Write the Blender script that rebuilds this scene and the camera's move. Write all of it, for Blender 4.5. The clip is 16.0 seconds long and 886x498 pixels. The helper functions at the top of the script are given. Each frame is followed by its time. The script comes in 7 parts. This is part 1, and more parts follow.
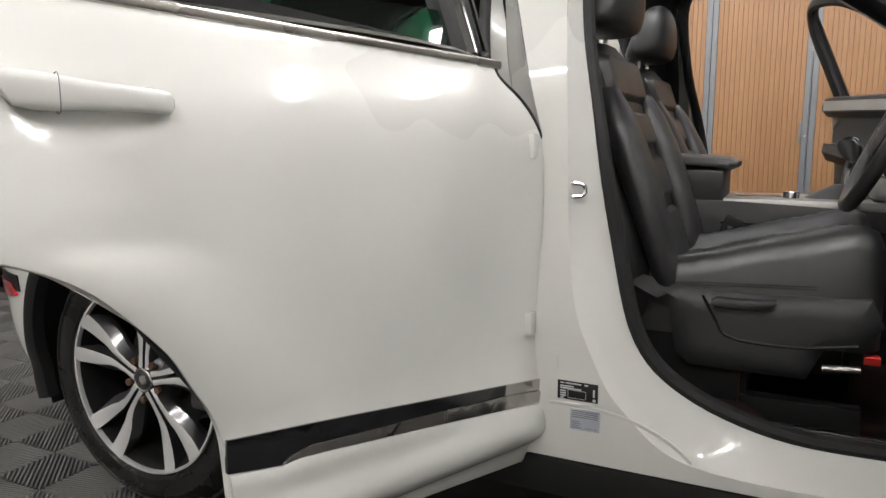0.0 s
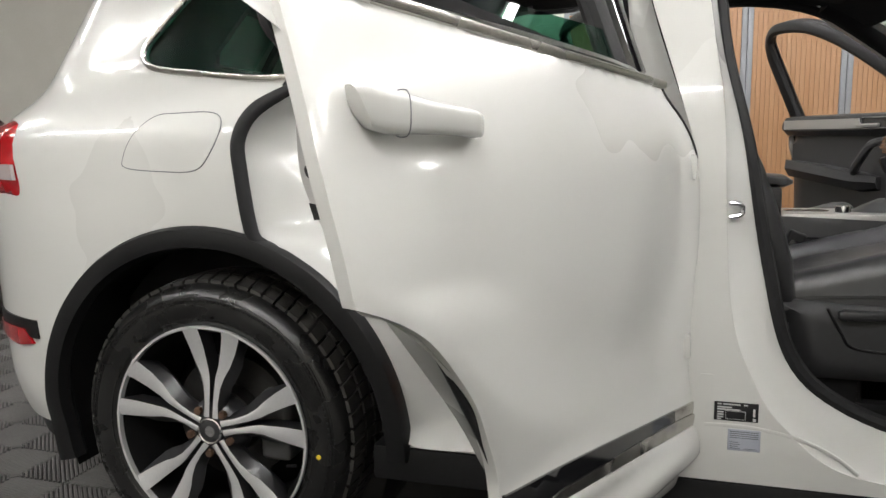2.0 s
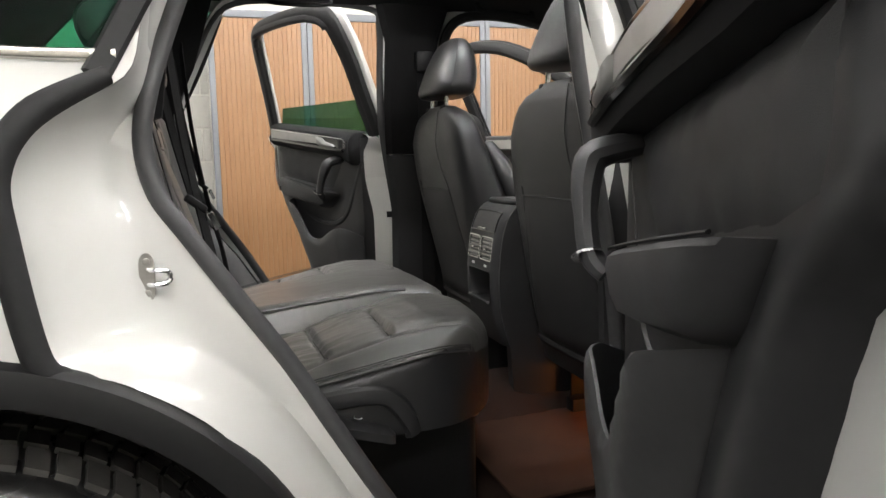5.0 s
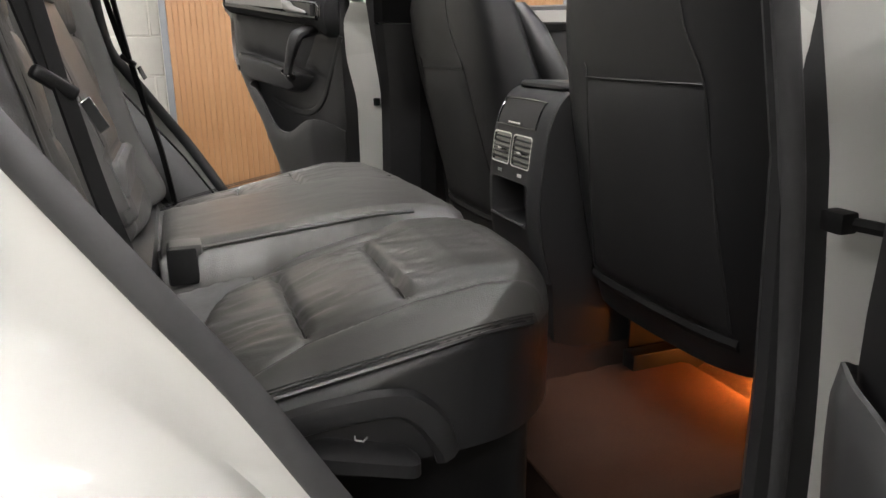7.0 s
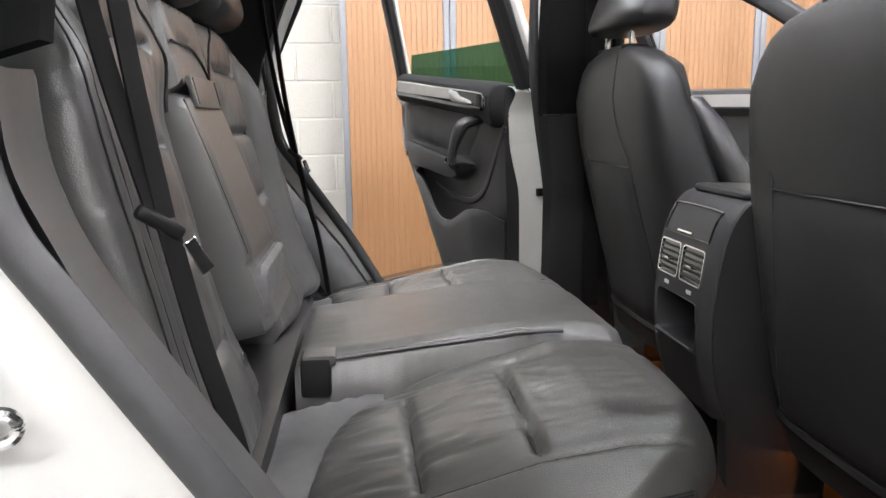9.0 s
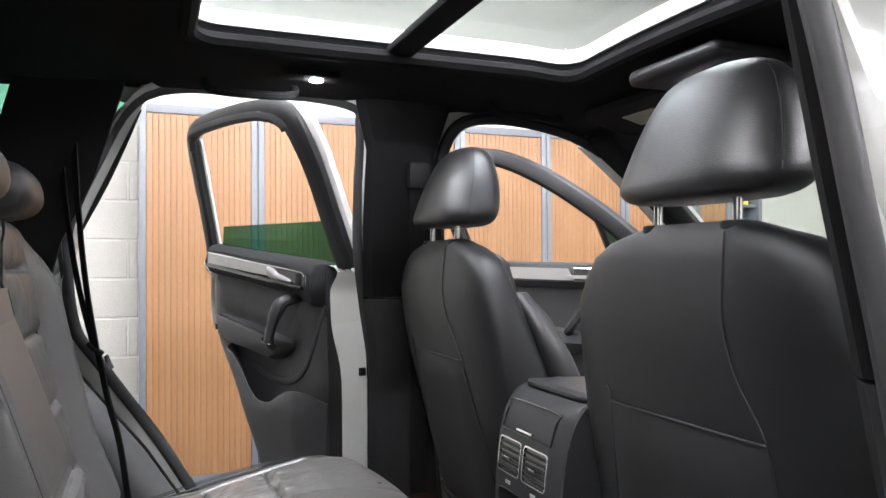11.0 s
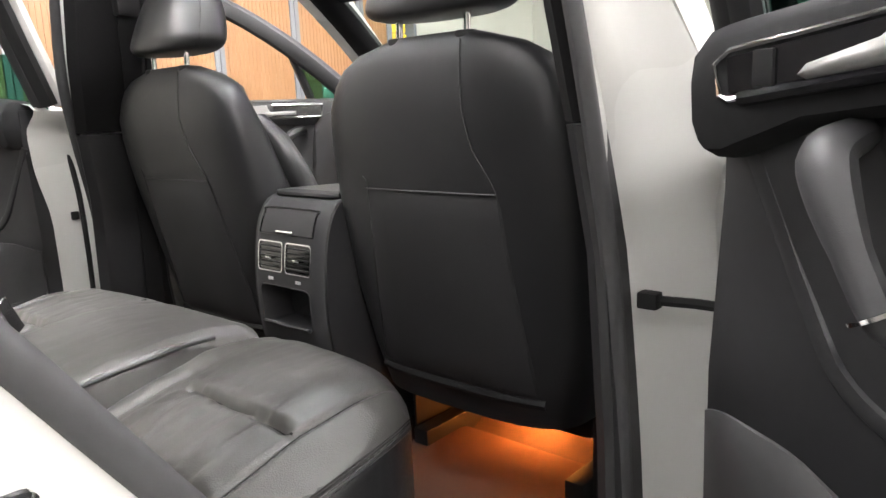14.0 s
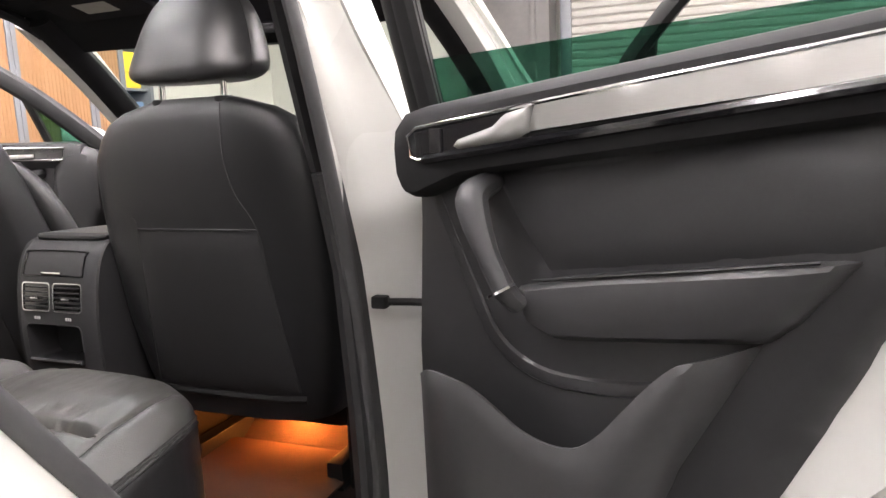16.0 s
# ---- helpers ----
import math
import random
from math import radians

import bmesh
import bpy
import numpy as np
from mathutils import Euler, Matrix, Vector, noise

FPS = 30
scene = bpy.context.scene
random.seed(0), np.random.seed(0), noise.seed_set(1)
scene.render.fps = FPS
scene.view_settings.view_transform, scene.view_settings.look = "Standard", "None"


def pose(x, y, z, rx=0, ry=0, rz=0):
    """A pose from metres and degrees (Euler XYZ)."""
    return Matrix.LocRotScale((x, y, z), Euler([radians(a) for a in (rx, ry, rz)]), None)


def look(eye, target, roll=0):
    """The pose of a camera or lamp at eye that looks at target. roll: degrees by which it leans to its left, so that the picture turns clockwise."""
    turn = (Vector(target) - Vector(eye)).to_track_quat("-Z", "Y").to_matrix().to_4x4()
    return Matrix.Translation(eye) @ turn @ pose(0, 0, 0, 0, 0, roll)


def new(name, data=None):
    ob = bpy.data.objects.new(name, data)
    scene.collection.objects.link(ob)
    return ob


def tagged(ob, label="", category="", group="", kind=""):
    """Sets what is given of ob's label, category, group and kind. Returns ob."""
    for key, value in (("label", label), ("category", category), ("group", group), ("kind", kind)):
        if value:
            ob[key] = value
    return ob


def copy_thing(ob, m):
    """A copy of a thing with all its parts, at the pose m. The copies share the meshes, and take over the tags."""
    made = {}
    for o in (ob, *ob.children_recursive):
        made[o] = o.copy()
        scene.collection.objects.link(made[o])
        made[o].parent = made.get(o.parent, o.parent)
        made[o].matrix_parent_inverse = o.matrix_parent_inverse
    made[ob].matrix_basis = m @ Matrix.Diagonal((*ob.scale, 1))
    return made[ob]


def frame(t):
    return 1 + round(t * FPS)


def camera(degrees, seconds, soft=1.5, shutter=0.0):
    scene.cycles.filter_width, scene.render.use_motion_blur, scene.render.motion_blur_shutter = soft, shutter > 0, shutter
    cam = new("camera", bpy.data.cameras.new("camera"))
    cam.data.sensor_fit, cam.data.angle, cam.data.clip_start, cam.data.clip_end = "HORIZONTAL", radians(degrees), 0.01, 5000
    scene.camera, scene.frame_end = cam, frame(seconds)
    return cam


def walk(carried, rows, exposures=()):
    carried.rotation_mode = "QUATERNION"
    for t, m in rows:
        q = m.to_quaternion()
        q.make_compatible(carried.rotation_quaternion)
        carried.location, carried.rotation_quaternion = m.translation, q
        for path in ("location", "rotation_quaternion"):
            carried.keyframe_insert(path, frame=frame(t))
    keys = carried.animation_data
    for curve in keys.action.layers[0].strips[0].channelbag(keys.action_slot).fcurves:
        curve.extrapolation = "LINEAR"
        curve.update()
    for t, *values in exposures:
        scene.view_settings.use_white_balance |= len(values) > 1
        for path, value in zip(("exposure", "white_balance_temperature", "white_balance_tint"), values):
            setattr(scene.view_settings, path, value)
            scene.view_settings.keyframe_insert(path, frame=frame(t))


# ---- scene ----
cam = camera(62.7, 16.0)
PATH = [
    (0, (1.596, -2.263, 1.044), (0.723, -0.491, 0.733), -0.1),
    (0.5, (1.489, -2.328, 1.041), (0.624, -0.553, 0.723), -0.4),
    (1, (1.354, -2.397, 1.046), (0.554, -0.592, 0.729), -0.4),
    (1.5, (1.228, -2.414, 1.047), (0.532, -0.562, 0.753), -0.5),
    (2, (1.045, -2.396, 1.053), (0.488, -0.493, 0.791), -0.6),
    (2.5, (0.878, -2.379, 1.07), (0.483, -0.433, 0.83), -0.7),
    (3, (0.699, -2.341, 1.082), (0.505, -0.363, 0.859), -0.8),
    (3.5, (0.574, -2.236, 1.077), (0.585, -0.248, 0.86), -1.0),
    (4, (0.455, -2.101, 1.093), (0.709, -0.128, 0.887), -1.2),
    (4.2, (0.41, -2.052, 1.094), (0.751, -0.092, 0.891), -1.1),
    (6.3, (0.334, -1.461, 1.076), (1.082, 0.345, 0.653), -1.0),
    (6.5, (0.357, -1.405, 1.071), (1.081, 0.399, 0.603), -0.8),
    (7, (0.424, -1.309, 1.061), (1.074, 0.504, 0.521), -0.5),
    (7.5, (0.485, -1.249, 1.06), (1.006, 0.591, 0.476), -0.6),
    (8, (0.498, -1.22, 1.057), (0.904, 0.655, 0.492), -0.7),
    (8.5, (0.49, -1.207, 1.074), (0.783, 0.713, 0.595), -0.8),
    (9, (0.492, -1.2, 1.112), (0.702, 0.758, 0.761), -0.7),
    (9.5, (0.493, -1.21, 1.143), (0.701, 0.767, 0.93), -0.6),
    (10, (0.504, -1.204, 1.195), (0.811, 0.771, 1.118), -0.6),
    (10.2, (0.498, -1.19, 1.219), (0.885, 0.772, 1.189), -0.6),
    (12.3, (0.317, -1.089, 1.182), (1.520, 0.510, 1.123), -1.6),
    (12.5, (0.306, -1.094, 1.159), (1.543, 0.473, 1.03), -1.8),
    (13, (0.282, -1.116, 1.132), (1.571, 0.393, 0.886), -2.2),
    (13.5, (0.227, -1.162, 1.129), (1.582, 0.266, 0.78), -2.8),
    (14, (0.175, -1.199, 1.145), (1.639, 0.11, 0.765), -2.6),
    (14.5, (0.104, -1.227, 1.157), (1.686, -0.062, 0.783), -2.9),
    (15, (0.038, -1.263, 1.164), (1.738, -0.269, 0.812), -2.8),
    (15.5, (-0.021, -1.298, 1.175), (1.779, -0.492, 0.847), -2.6),
    (16, (-0.078, -1.353, 1.178), (1.755, -0.621, 0.86), -2.5),
]
# The film's own exposure opens as the camera turns into the dark cabin.
EXPOSURES = [(0.0, -0.76, 6550, 12), (3.0, -0.66, 6500, 10), (4.2, -0.28, 6500, 10), (6.3, -0.25, 6650, 12), (7.5, 0.06, 6500, 12), (8.5, 0.28, 6300, 13), (10.2, 0.28, 6250, 15), (12.5, 0.24, 5850, 11), (13.5, 0.5, 6350, 13), (14.5, 0.66, 6550, 14), (16.0, 0.6, 6650, 18)]
walk(cam, [(t, look(eye, target, roll)) for t, eye, target, roll in PATH], EXPOSURES)

# ---- light ----
world = bpy.data.worlds.new("world")
scene.world = world
world.use_nodes = True
world.node_tree.nodes["Background"].inputs[0].default_value = (0.5, 0.55, 0.6, 1)
world.node_tree.nodes["Background"].inputs[1].default_value = 0.02


# ---- materials ----
def nodes(name):
    m = bpy.data.materials.new(name)
    m.use_nodes = True
    t = m.node_tree
    return m, t, t.nodes["Principled BSDF"]


def mixed(t, fac, a, b):
    n = t.nodes.new("ShaderNodeMix")
    n.data_type = "RGBA"
    t.links.new(fac, n.inputs[0])
    for k, v in ((6, a), (7, b)):
        if isinstance(v, tuple):
            n.inputs[k].default_value = (*v, 1)
        else:
            t.links.new(v, n.inputs[k])
    return n.outputs[2]


def noise_at(t, scale, detail=4, rough=0.55, stretch=None):
    co = t.nodes.new("ShaderNodeTexCoord")
    n = t.nodes.new("ShaderNodeTexNoise")
    n.inputs["Scale"].default_value, n.inputs["Detail"].default_value, n.inputs["Roughness"].default_value = scale, detail, rough
    if stretch:
        mp = t.nodes.new("ShaderNodeMapping")
        mp.inputs["Scale"].default_value = stretch
        t.links.new(co.outputs["Object"], mp.inputs[0])
        t.links.new(mp.outputs[0], n.inputs["Vector"])
    else:
        t.links.new(co.outputs["Object"], n.inputs["Vector"])
    return n.outputs["Fac"]


def ramp(t, fac, lo, hi):
    n = t.nodes.new("ShaderNodeMapRange")
    n.inputs[1].default_value, n.inputs[2].default_value = lo, hi
    t.links.new(fac, n.inputs[0])
    return n.outputs[0]


def bump(t, p, height, strength, distance=0.002):
    n = t.nodes.new("ShaderNodeBump")
    n.inputs["Strength"].default_value, n.inputs["Distance"].default_value = strength, distance
    t.links.new(height, n.inputs["Height"])
    t.links.new(n.outputs[0], p.inputs["Normal"])


def surface(name, col, col2=None, rough=0.5, rough2=None, metal=0.0, grain=60, stain=3, bumps=0.0, bump_scale=300, coat=0.0, spec=0.5, stretch=None, bump_dist=0.002):
    """Colour varied by fine grain and broad stains, roughness likewise, fine relief."""
    m, t, p = nodes(name)
    col2 = col2 or tuple(c * 0.8 for c in col)
    a, b = ramp(t, noise_at(t, grain, 5, 0.6, stretch), 0.3, 0.7), ramp(t, noise_at(t, stain, 3), 0.35, 0.65)
    mul = t.nodes.new("ShaderNodeMath")
    mul.operation = "ADD"
    mul.use_clamp = True
    h1, h2 = t.nodes.new("ShaderNodeMath"), t.nodes.new("ShaderNodeMath")
    for h, s in ((h1, a), (h2, b)):
        h.operation = "MULTIPLY"
        h.inputs[1].default_value = 0.5
        t.links.new(s, h.inputs[0])
    t.links.new(h1.outputs[0], mul.inputs[0])
    t.links.new(h2.outputs[0], mul.inputs[1])
    t.links.new(mixed(t, mul.outputs[0], col, col2), p.inputs["Base Color"])
    p.inputs["Metallic"].default_value = metal
    p.inputs["Coat Weight"].default_value = coat
    p.inputs["Coat Roughness"].default_value = 0.09
    p.inputs["Specular IOR Level"].default_value = spec
    rr = t.nodes.new("ShaderNodeMapRange")
    rr.inputs[3].default_value, rr.inputs[4].default_value = rough, rough2 if rough2 is not None else min(1, rough * 1.25)
    t.links.new(b, rr.inputs[0])
    t.links.new(rr.outputs[0], p.inputs["Roughness"])
    if bumps:
        bump(t, p, noise_at(t, bump_scale, 3, 0.6), bumps, bump_dist)
    return m


def leather_mat(name, col, rough, scale=560, crease=0.15, spec=0.5):
    """Leather with fine grain, long thin creases and a worn sheen."""
    m, t, p = nodes(name)

    def math_node(op, *args):
        n = t.nodes.new("ShaderNodeMath")
        n.operation = op
        for k, a in enumerate(args):
            if isinstance(a, (int, float)):
                n.inputs[k].default_value = a
            else:
                t.links.new(a, n.inputs[k])
        return n.outputs[0]

    v = t.nodes.new("ShaderNodeTexVoronoi")
    v.inputs["Scale"].default_value = scale
    co = t.nodes.new("ShaderNodeTexCoord")
    t.links.new(co.outputs["Object"], v.inputs["Vector"])
    # Creases: long shallow folds in patches.
    fold = math_node("MULTIPLY", math_node("MULTIPLY", noise_at(t, 40, 2, 0.5, (0.25, 2.0, 0.25)), ramp(t, noise_at(t, 6, 2), 0.40, 0.62)), crease * 1.5)
    soft = math_node("MULTIPLY", noise_at(t, 11, 3, 0.55, (0.5, 1.2, 0.5)), crease * 0.2)
    height = math_node("ADD", math_node("ADD", fold, soft), math_node("MULTIPLY", v.outputs["Distance"], 0.20))
    bump(t, p, height, 0.5, 0.0022)
    t.links.new(mixed(t, ramp(t, noise_at(t, 5, 4), 0.3, 0.7), col, tuple(c * 1.3 for c in col)), p.inputs["Base Color"])
    p.inputs["Specular IOR Level"].default_value = spec
    rr = t.nodes.new("ShaderNodeMapRange")
    rr.inputs[3].default_value, rr.inputs[4].default_value = rough * 0.88, rough * 1.18
    t.links.new(noise_at(t, 9, 4), rr.inputs[0])
    t.links.new(rr.outputs[0], p.inputs["Roughness"])
    return m


def glass_mat(name, tint, gloss=0.02):
    """A thin pane: tinted, with a faint even reflection."""
    m, t, p = nodes(name)
    t.nodes.remove(p)
    out = t.nodes["Material Output"]
    tr, gl, mx = (t.nodes.new(n) for n in ("ShaderNodeBsdfTransparent", "ShaderNodeBsdfGlossy", "ShaderNodeMixShader"))
    tr.inputs[0].default_value = (*tint, 1)
    gl.inputs["Roughness"].default_value = gloss
    mx.inputs[0].default_value = 0.045
    for a, b in ((tr.outputs[0], mx.inputs[1]), (gl.outputs[0], mx.inputs[2]), (mx.outputs[0], out.inputs["Surface"])):
        t.links.new(a, b)
    return m


def glow_mat(name, col, power):
    m, t, p = nodes(name)
    p.inputs["Base Color"].default_value = (*col, 1)
    p.inputs["Emission Color"].default_value = (*col, 1)
    p.inputs["Emission Strength"].default_value = power
    return m


def wood_mat(name):
    """Pale beech laminate with upright grain."""
    m, t, p = nodes(name)
    g = ramp(t, noise_at(t, 9, 6, 0.65, (9, 9, 0.5)), 0.3, 0.72)
    inf = t.nodes.new("ShaderNodeObjectInfo")
    base = mixed(t, g, (0.265, 0.137, 0.060), (0.222, 0.108, 0.044))
    base = mixed(t, ramp(t, inf.outputs["Random"], -0.2, 2.2), base, (0.29, 0.158, 0.075))
    t.links.new(base, p.inputs["Base Color"])
    p.inputs["Roughness"].default_value = 0.42
    bump(t, p, g, 0.08, 0.0006)
    return m


PAINT = surface("white_paint", (0.63, 0.63, 0.607), (0.61, 0.61, 0.587), 0.26, 0.32, grain=900, stain=1.2, coat=1.0, bumps=0.004, bump_scale=1400)
JAMB = PAINT
CLAD = surface("black_plastic", (0.0085, 0.0085, 0.009), (0.0125, 0.0125, 0.013), 0.42, 0.54, grain=120, bumps=0.12, bump_scale=900, spec=0.25)
TRIM = surface("interior_trim", (0.021, 0.021, 0.0222), (0.027, 0.027, 0.0285), 0.34, 0.44, grain=90, bumps=0.10, bump_scale=1000, spec=0.4)
TRIM2 = surface("soft_trim", (0.026, 0.026, 0.0272), (0.033, 0.033, 0.0345), 0.42, 0.54, grain=80, bumps=0.14, bump_scale=800, spec=0.4)
LINER = surface("headliner_cloth", (0.0075, 0.0075, 0.008), (0.011, 0.011, 0.0115), 0.9, 0.98, grain=300, bumps=0.2, bump_scale=1500, spec=0.2)
RUBBER = surface("door_rubber", (0.010, 0.010, 0.0105), (0.016, 0.016, 0.017), 0.5, 0.64, grain=60, bumps=0.08, bump_scale=500, spec=0.3)
# Door rubber lightened: the light and sheen on the seal are in its colour.
SEALGREY = surface("worn_rubber", (0.042, 0.042, 0.044), (0.055, 0.055, 0.057), 0.45, 0.6, grain=60, bumps=0.08, bump_scale=500, spec=0.4)
TREAD = surface("tread_rubber", (0.022, 0.0212, 0.0195), (0.036, 0.034, 0.030), 0.5, 0.7, grain=120, stain=14, bumps=0.3, bump_scale=350, spec=0.5)
TYRE = surface("tyre_rubber", (0.0065, 0.0065, 0.0065), (0.012, 0.0118, 0.0115), 0.20, 0.36, grain=70, stain=9, bumps=0.18, bump_scale=500, spec=0.6)
GLOSS = surface("piano_black", (0.006, 0.006, 0.007), (0.008, 0.008, 0.009), 0.06, 0.10, coat=0.6)
CHROME = surface("chrome", (0.82, 0.82, 0.82), (0.74, 0.74, 0.75), 0.09, 0.16, metal=1.0)
SATIN = surface("satin_strip", (0.60, 0.58, 0.54), (0.52, 0.50, 0.47), 0.22, 0.3, metal=1.0)
ALU = surface("brushed_aluminium", (0.52, 0.515, 0.50), (0.44, 0.435, 0.425), 0.40, 0.5, metal=0.85, grain=30, stretch=(3, 3, 90), bumps=0.03, bump_scale=600)
LEVER = surface("satin_lever", (0.30, 0.298, 0.29), (0.26, 0.258, 0.25), 0.42, 0.5, metal=0.5, grain=60)
# Door trim coloured lighter: light from above on the pocket is painted in.
POCKET_LIT = surface("pocket_plastic", (0.036, 0.036, 0.0375), (0.045, 0.045, 0.0465), 0.40, 0.50, grain=90, bumps=0.10, bump_scale=1000, spec=0.5)
RIMFACE = surface("machined_alloy", (0.80, 0.80, 0.80), (0.68, 0.68, 0.685), 0.30, 0.40, metal=0.55, grain=200, coat=0.3)
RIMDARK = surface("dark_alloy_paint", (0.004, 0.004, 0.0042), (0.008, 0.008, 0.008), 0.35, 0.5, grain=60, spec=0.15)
RIMGREY = surface("grey_alloy_paint", (0.036, 0.036, 0.038), (0.026, 0.026, 0.028), 0.28, 0.42, grain=60, metal=0.2, coat=0.5)
STEEL = surface("steel", (0.45, 0.44, 0.42), (0.30, 0.29, 0.27), 0.35, 0.5, metal=1.0)
RUST = surface("rusty_lug", (0.16, 0.085, 0.05), (0.06, 0.04, 0.03), 0.6, 0.8, metal=0.4, grain=200)
LEATHER = leather_mat("black_leather", (0.0205, 0.0205, 0.0214), 0.37, crease=0.08, spec=0.8)
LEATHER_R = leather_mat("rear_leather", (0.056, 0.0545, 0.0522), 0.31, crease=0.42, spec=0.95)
# Rear leather again, coloured lighter for the light that falls on the backrest.
LEATHER_LIT = leather_mat("backrest_leather", (0.066, 0.065, 0.0635), 0.33, crease=0.10, spec=1.0)
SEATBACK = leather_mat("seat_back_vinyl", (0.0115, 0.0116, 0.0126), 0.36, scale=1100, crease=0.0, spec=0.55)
CLOTH = surface("pocket_vinyl", (0.0145, 0.0145, 0.0155), (0.0195, 0.0195, 0.0207), 0.5, 0.6, grain=200, bumps=0.2, bump_scale=900)
STITCH = surface("stitching", (0.030, 0.030, 0.030), (0.022, 0.022, 0.022), 0.6)
# Near-black thread: the shade inside the seam grooves is put into its colour.
SEAM = surface("seam_shadow_thread", (0.005, 0.005, 0.005), (0.008, 0.008, 0.008), 0.6)
SOFTTR = surface("matt_door_capping", (0.017, 0.017, 0.0178), (0.022, 0.022, 0.023), 0.74, 0.84, grain=80, bumps=0.14, bump_scale=800, spec=0.12)
FLAP = surface("grey_vinyl_flap", (0.125, 0.124, 0.124), (0.095, 0.094, 0.094), 0.5, 0.62, grain=60, stain=12, bumps=0.2, bump_scale=160)
GREYTR = surface("grey_trim", (0.105, 0.105, 0.107), (0.125, 0.125, 0.127), 0.42, 0.52, grain=90, bumps=0.1, bump_scale=900)
CARPET = surface("carpet", (0.050, 0.032, 0.026), (0.032, 0.021, 0.018), 0.95, 1.0, grain=260, stain=6, bumps=0.9, bump_scale=700, bump_dist=0.006, spec=0.1)
MAT_C = surface("floor_mat", (0.085, 0.047, 0.033), (0.055, 0.031, 0.023), 0.95, 1.0, grain=320, stain=5, bumps=0.8, bump_scale=900, bump_dist=0.004, spec=0.1)
BELT = surface("belt_webbing", (0.009, 0.009, 0.0095), (0.014, 0.014, 0.0145), 0.6, 0.7, grain=400, stretch=(1, 6, 1), bumps=0.3, bump_scale=900, spec=0.15)
RED = surface("red_paint", (0.075, 0.004, 0.006), (0.06, 0.003, 0.005), 0.2, 0.26, coat=1.0, grain=500)
LAMPRED = surface("red_lens", (0.42, 0.006, 0.010), (0.34, 0.004, 0.008), 0.08, 0.12, coat=1.0, grain=200)
LAMPCLR = surface("clear_lens", (0.50, 0.42, 0.42), (0.42, 0.34, 0.34), 0.08, 0.14, coat=1.0, grain=200)
# One plastic in two tones: shade between the ribs is in the base colour.
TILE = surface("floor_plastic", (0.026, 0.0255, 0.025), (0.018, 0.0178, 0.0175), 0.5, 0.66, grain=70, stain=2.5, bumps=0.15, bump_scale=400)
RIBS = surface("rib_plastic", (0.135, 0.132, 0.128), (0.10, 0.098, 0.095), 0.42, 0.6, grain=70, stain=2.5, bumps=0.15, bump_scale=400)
WALLW = surface("painted_block", (0.47, 0.458, 0.415), (0.43, 0.418, 0.375), 0.7, 0.8, grain=40, stain=1.5, bumps=0.5, bump_scale=90, bump_dist=0.004)
MORTAR = surface("painted_joint", (0.58, 0.565, 0.51), (0.53, 0.515, 0.46), 0.8, 0.9, grain=60, bumps=0.5, bump_scale=140)
CEIL = surface("ceiling_sheet", (0.55, 0.56, 0.55), (0.48, 0.49, 0.48), 0.7, 0.8, grain=15, stain=0.8, bumps=0.1, bump_scale=60)
GREYMET = surface("grey_steel_frame", (0.15, 0.158, 0.173), (0.125, 0.133, 0.148), 0.38, 0.46, grain=40, bumps=0.04, bump_scale=300)
BEECH = wood_mat("beech_laminate")
SHUTTER = surface("shutter_steel", (0.36, 0.345, 0.315), (0.31, 0.298, 0.272), 0.45, 0.55, grain=30, stain=2)
DARKCOL = surface("dark_steel_column", (0.10, 0.092, 0.088), (0.075, 0.07, 0.068), 0.5, 0.6, grain=30, bumps=0.1, bump_scale=200)
YELLOW = surface("yellow_card", (0.75, 0.55, 0.03), (0.65, 0.47, 0.03), 0.6)
BLUEC = surface("blue_card", (0.10, 0.16, 0.26), (0.08, 0.13, 0.22), 0.6)
PAPER = surface("white_sticker", (0.42, 0.44, 0.50), (0.36, 0.38, 0.44), 0.45)
BLACKST = surface("black_sticker", (0.008, 0.008, 0.009), (0.011, 0.011, 0.012), 0.35)
INK = surface("pale_ink", (0.55, 0.55, 0.55), (0.5, 0.5, 0.5), 0.5)
WOODTR = surface("walnut_inlay", (0.10, 0.045, 0.02), (0.05, 0.022, 0.012), 0.15, 0.2, grain=30, stretch=(1, 12, 6), coat=0.6)
SCREEN = surface("screen_glass", (0.20, 0.185, 0.17), (0.17, 0.16, 0.15), 0.12, 0.18)
REDBTN = surface("red_button", (0.55, 0.02, 0.015), (0.4, 0.015, 0.01), 0.4)
G_GREEN = glass_mat("green_tint_glass", (0.25, 0.47, 0.385))
G_DARK = glass_mat("privacy_glass", (0.47, 0.77, 0.65))
G_CLEAR = glass_mat("windscreen_glass", (0.92, 0.96, 0.94))
LAMP = glow_mat("lamp_tube", (1.0, 0.985, 0.965), 135.0)
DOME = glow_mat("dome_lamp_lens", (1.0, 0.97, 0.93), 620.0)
AMBER = glow_mat("footwell_lamp_lens", (1.0, 0.30, 0.05), 620.0)


# ---- mesh helpers ----
def part(name, bm, mat, parent=None, label="", sharp=38, smooth=True):
    """Links a bmesh as one mesh object under a thing or a part."""
    bmesh.ops.recalc_face_normals(bm, faces=bm.faces)
    lim = radians(sharp)
    for f in bm.faces:
        f.smooth = smooth
    if smooth:
        for e in bm.edges:
            if len(e.link_faces) == 2 and e.calc_face_angle(0) > lim:
                e.smooth = False
    me = bpy.data.meshes.new(name)
    bm.to_mesh(me)
    bm.free()
    me.materials.append(mat)
    ob = new(name, me)
    if parent is not None:
        ob.parent = parent
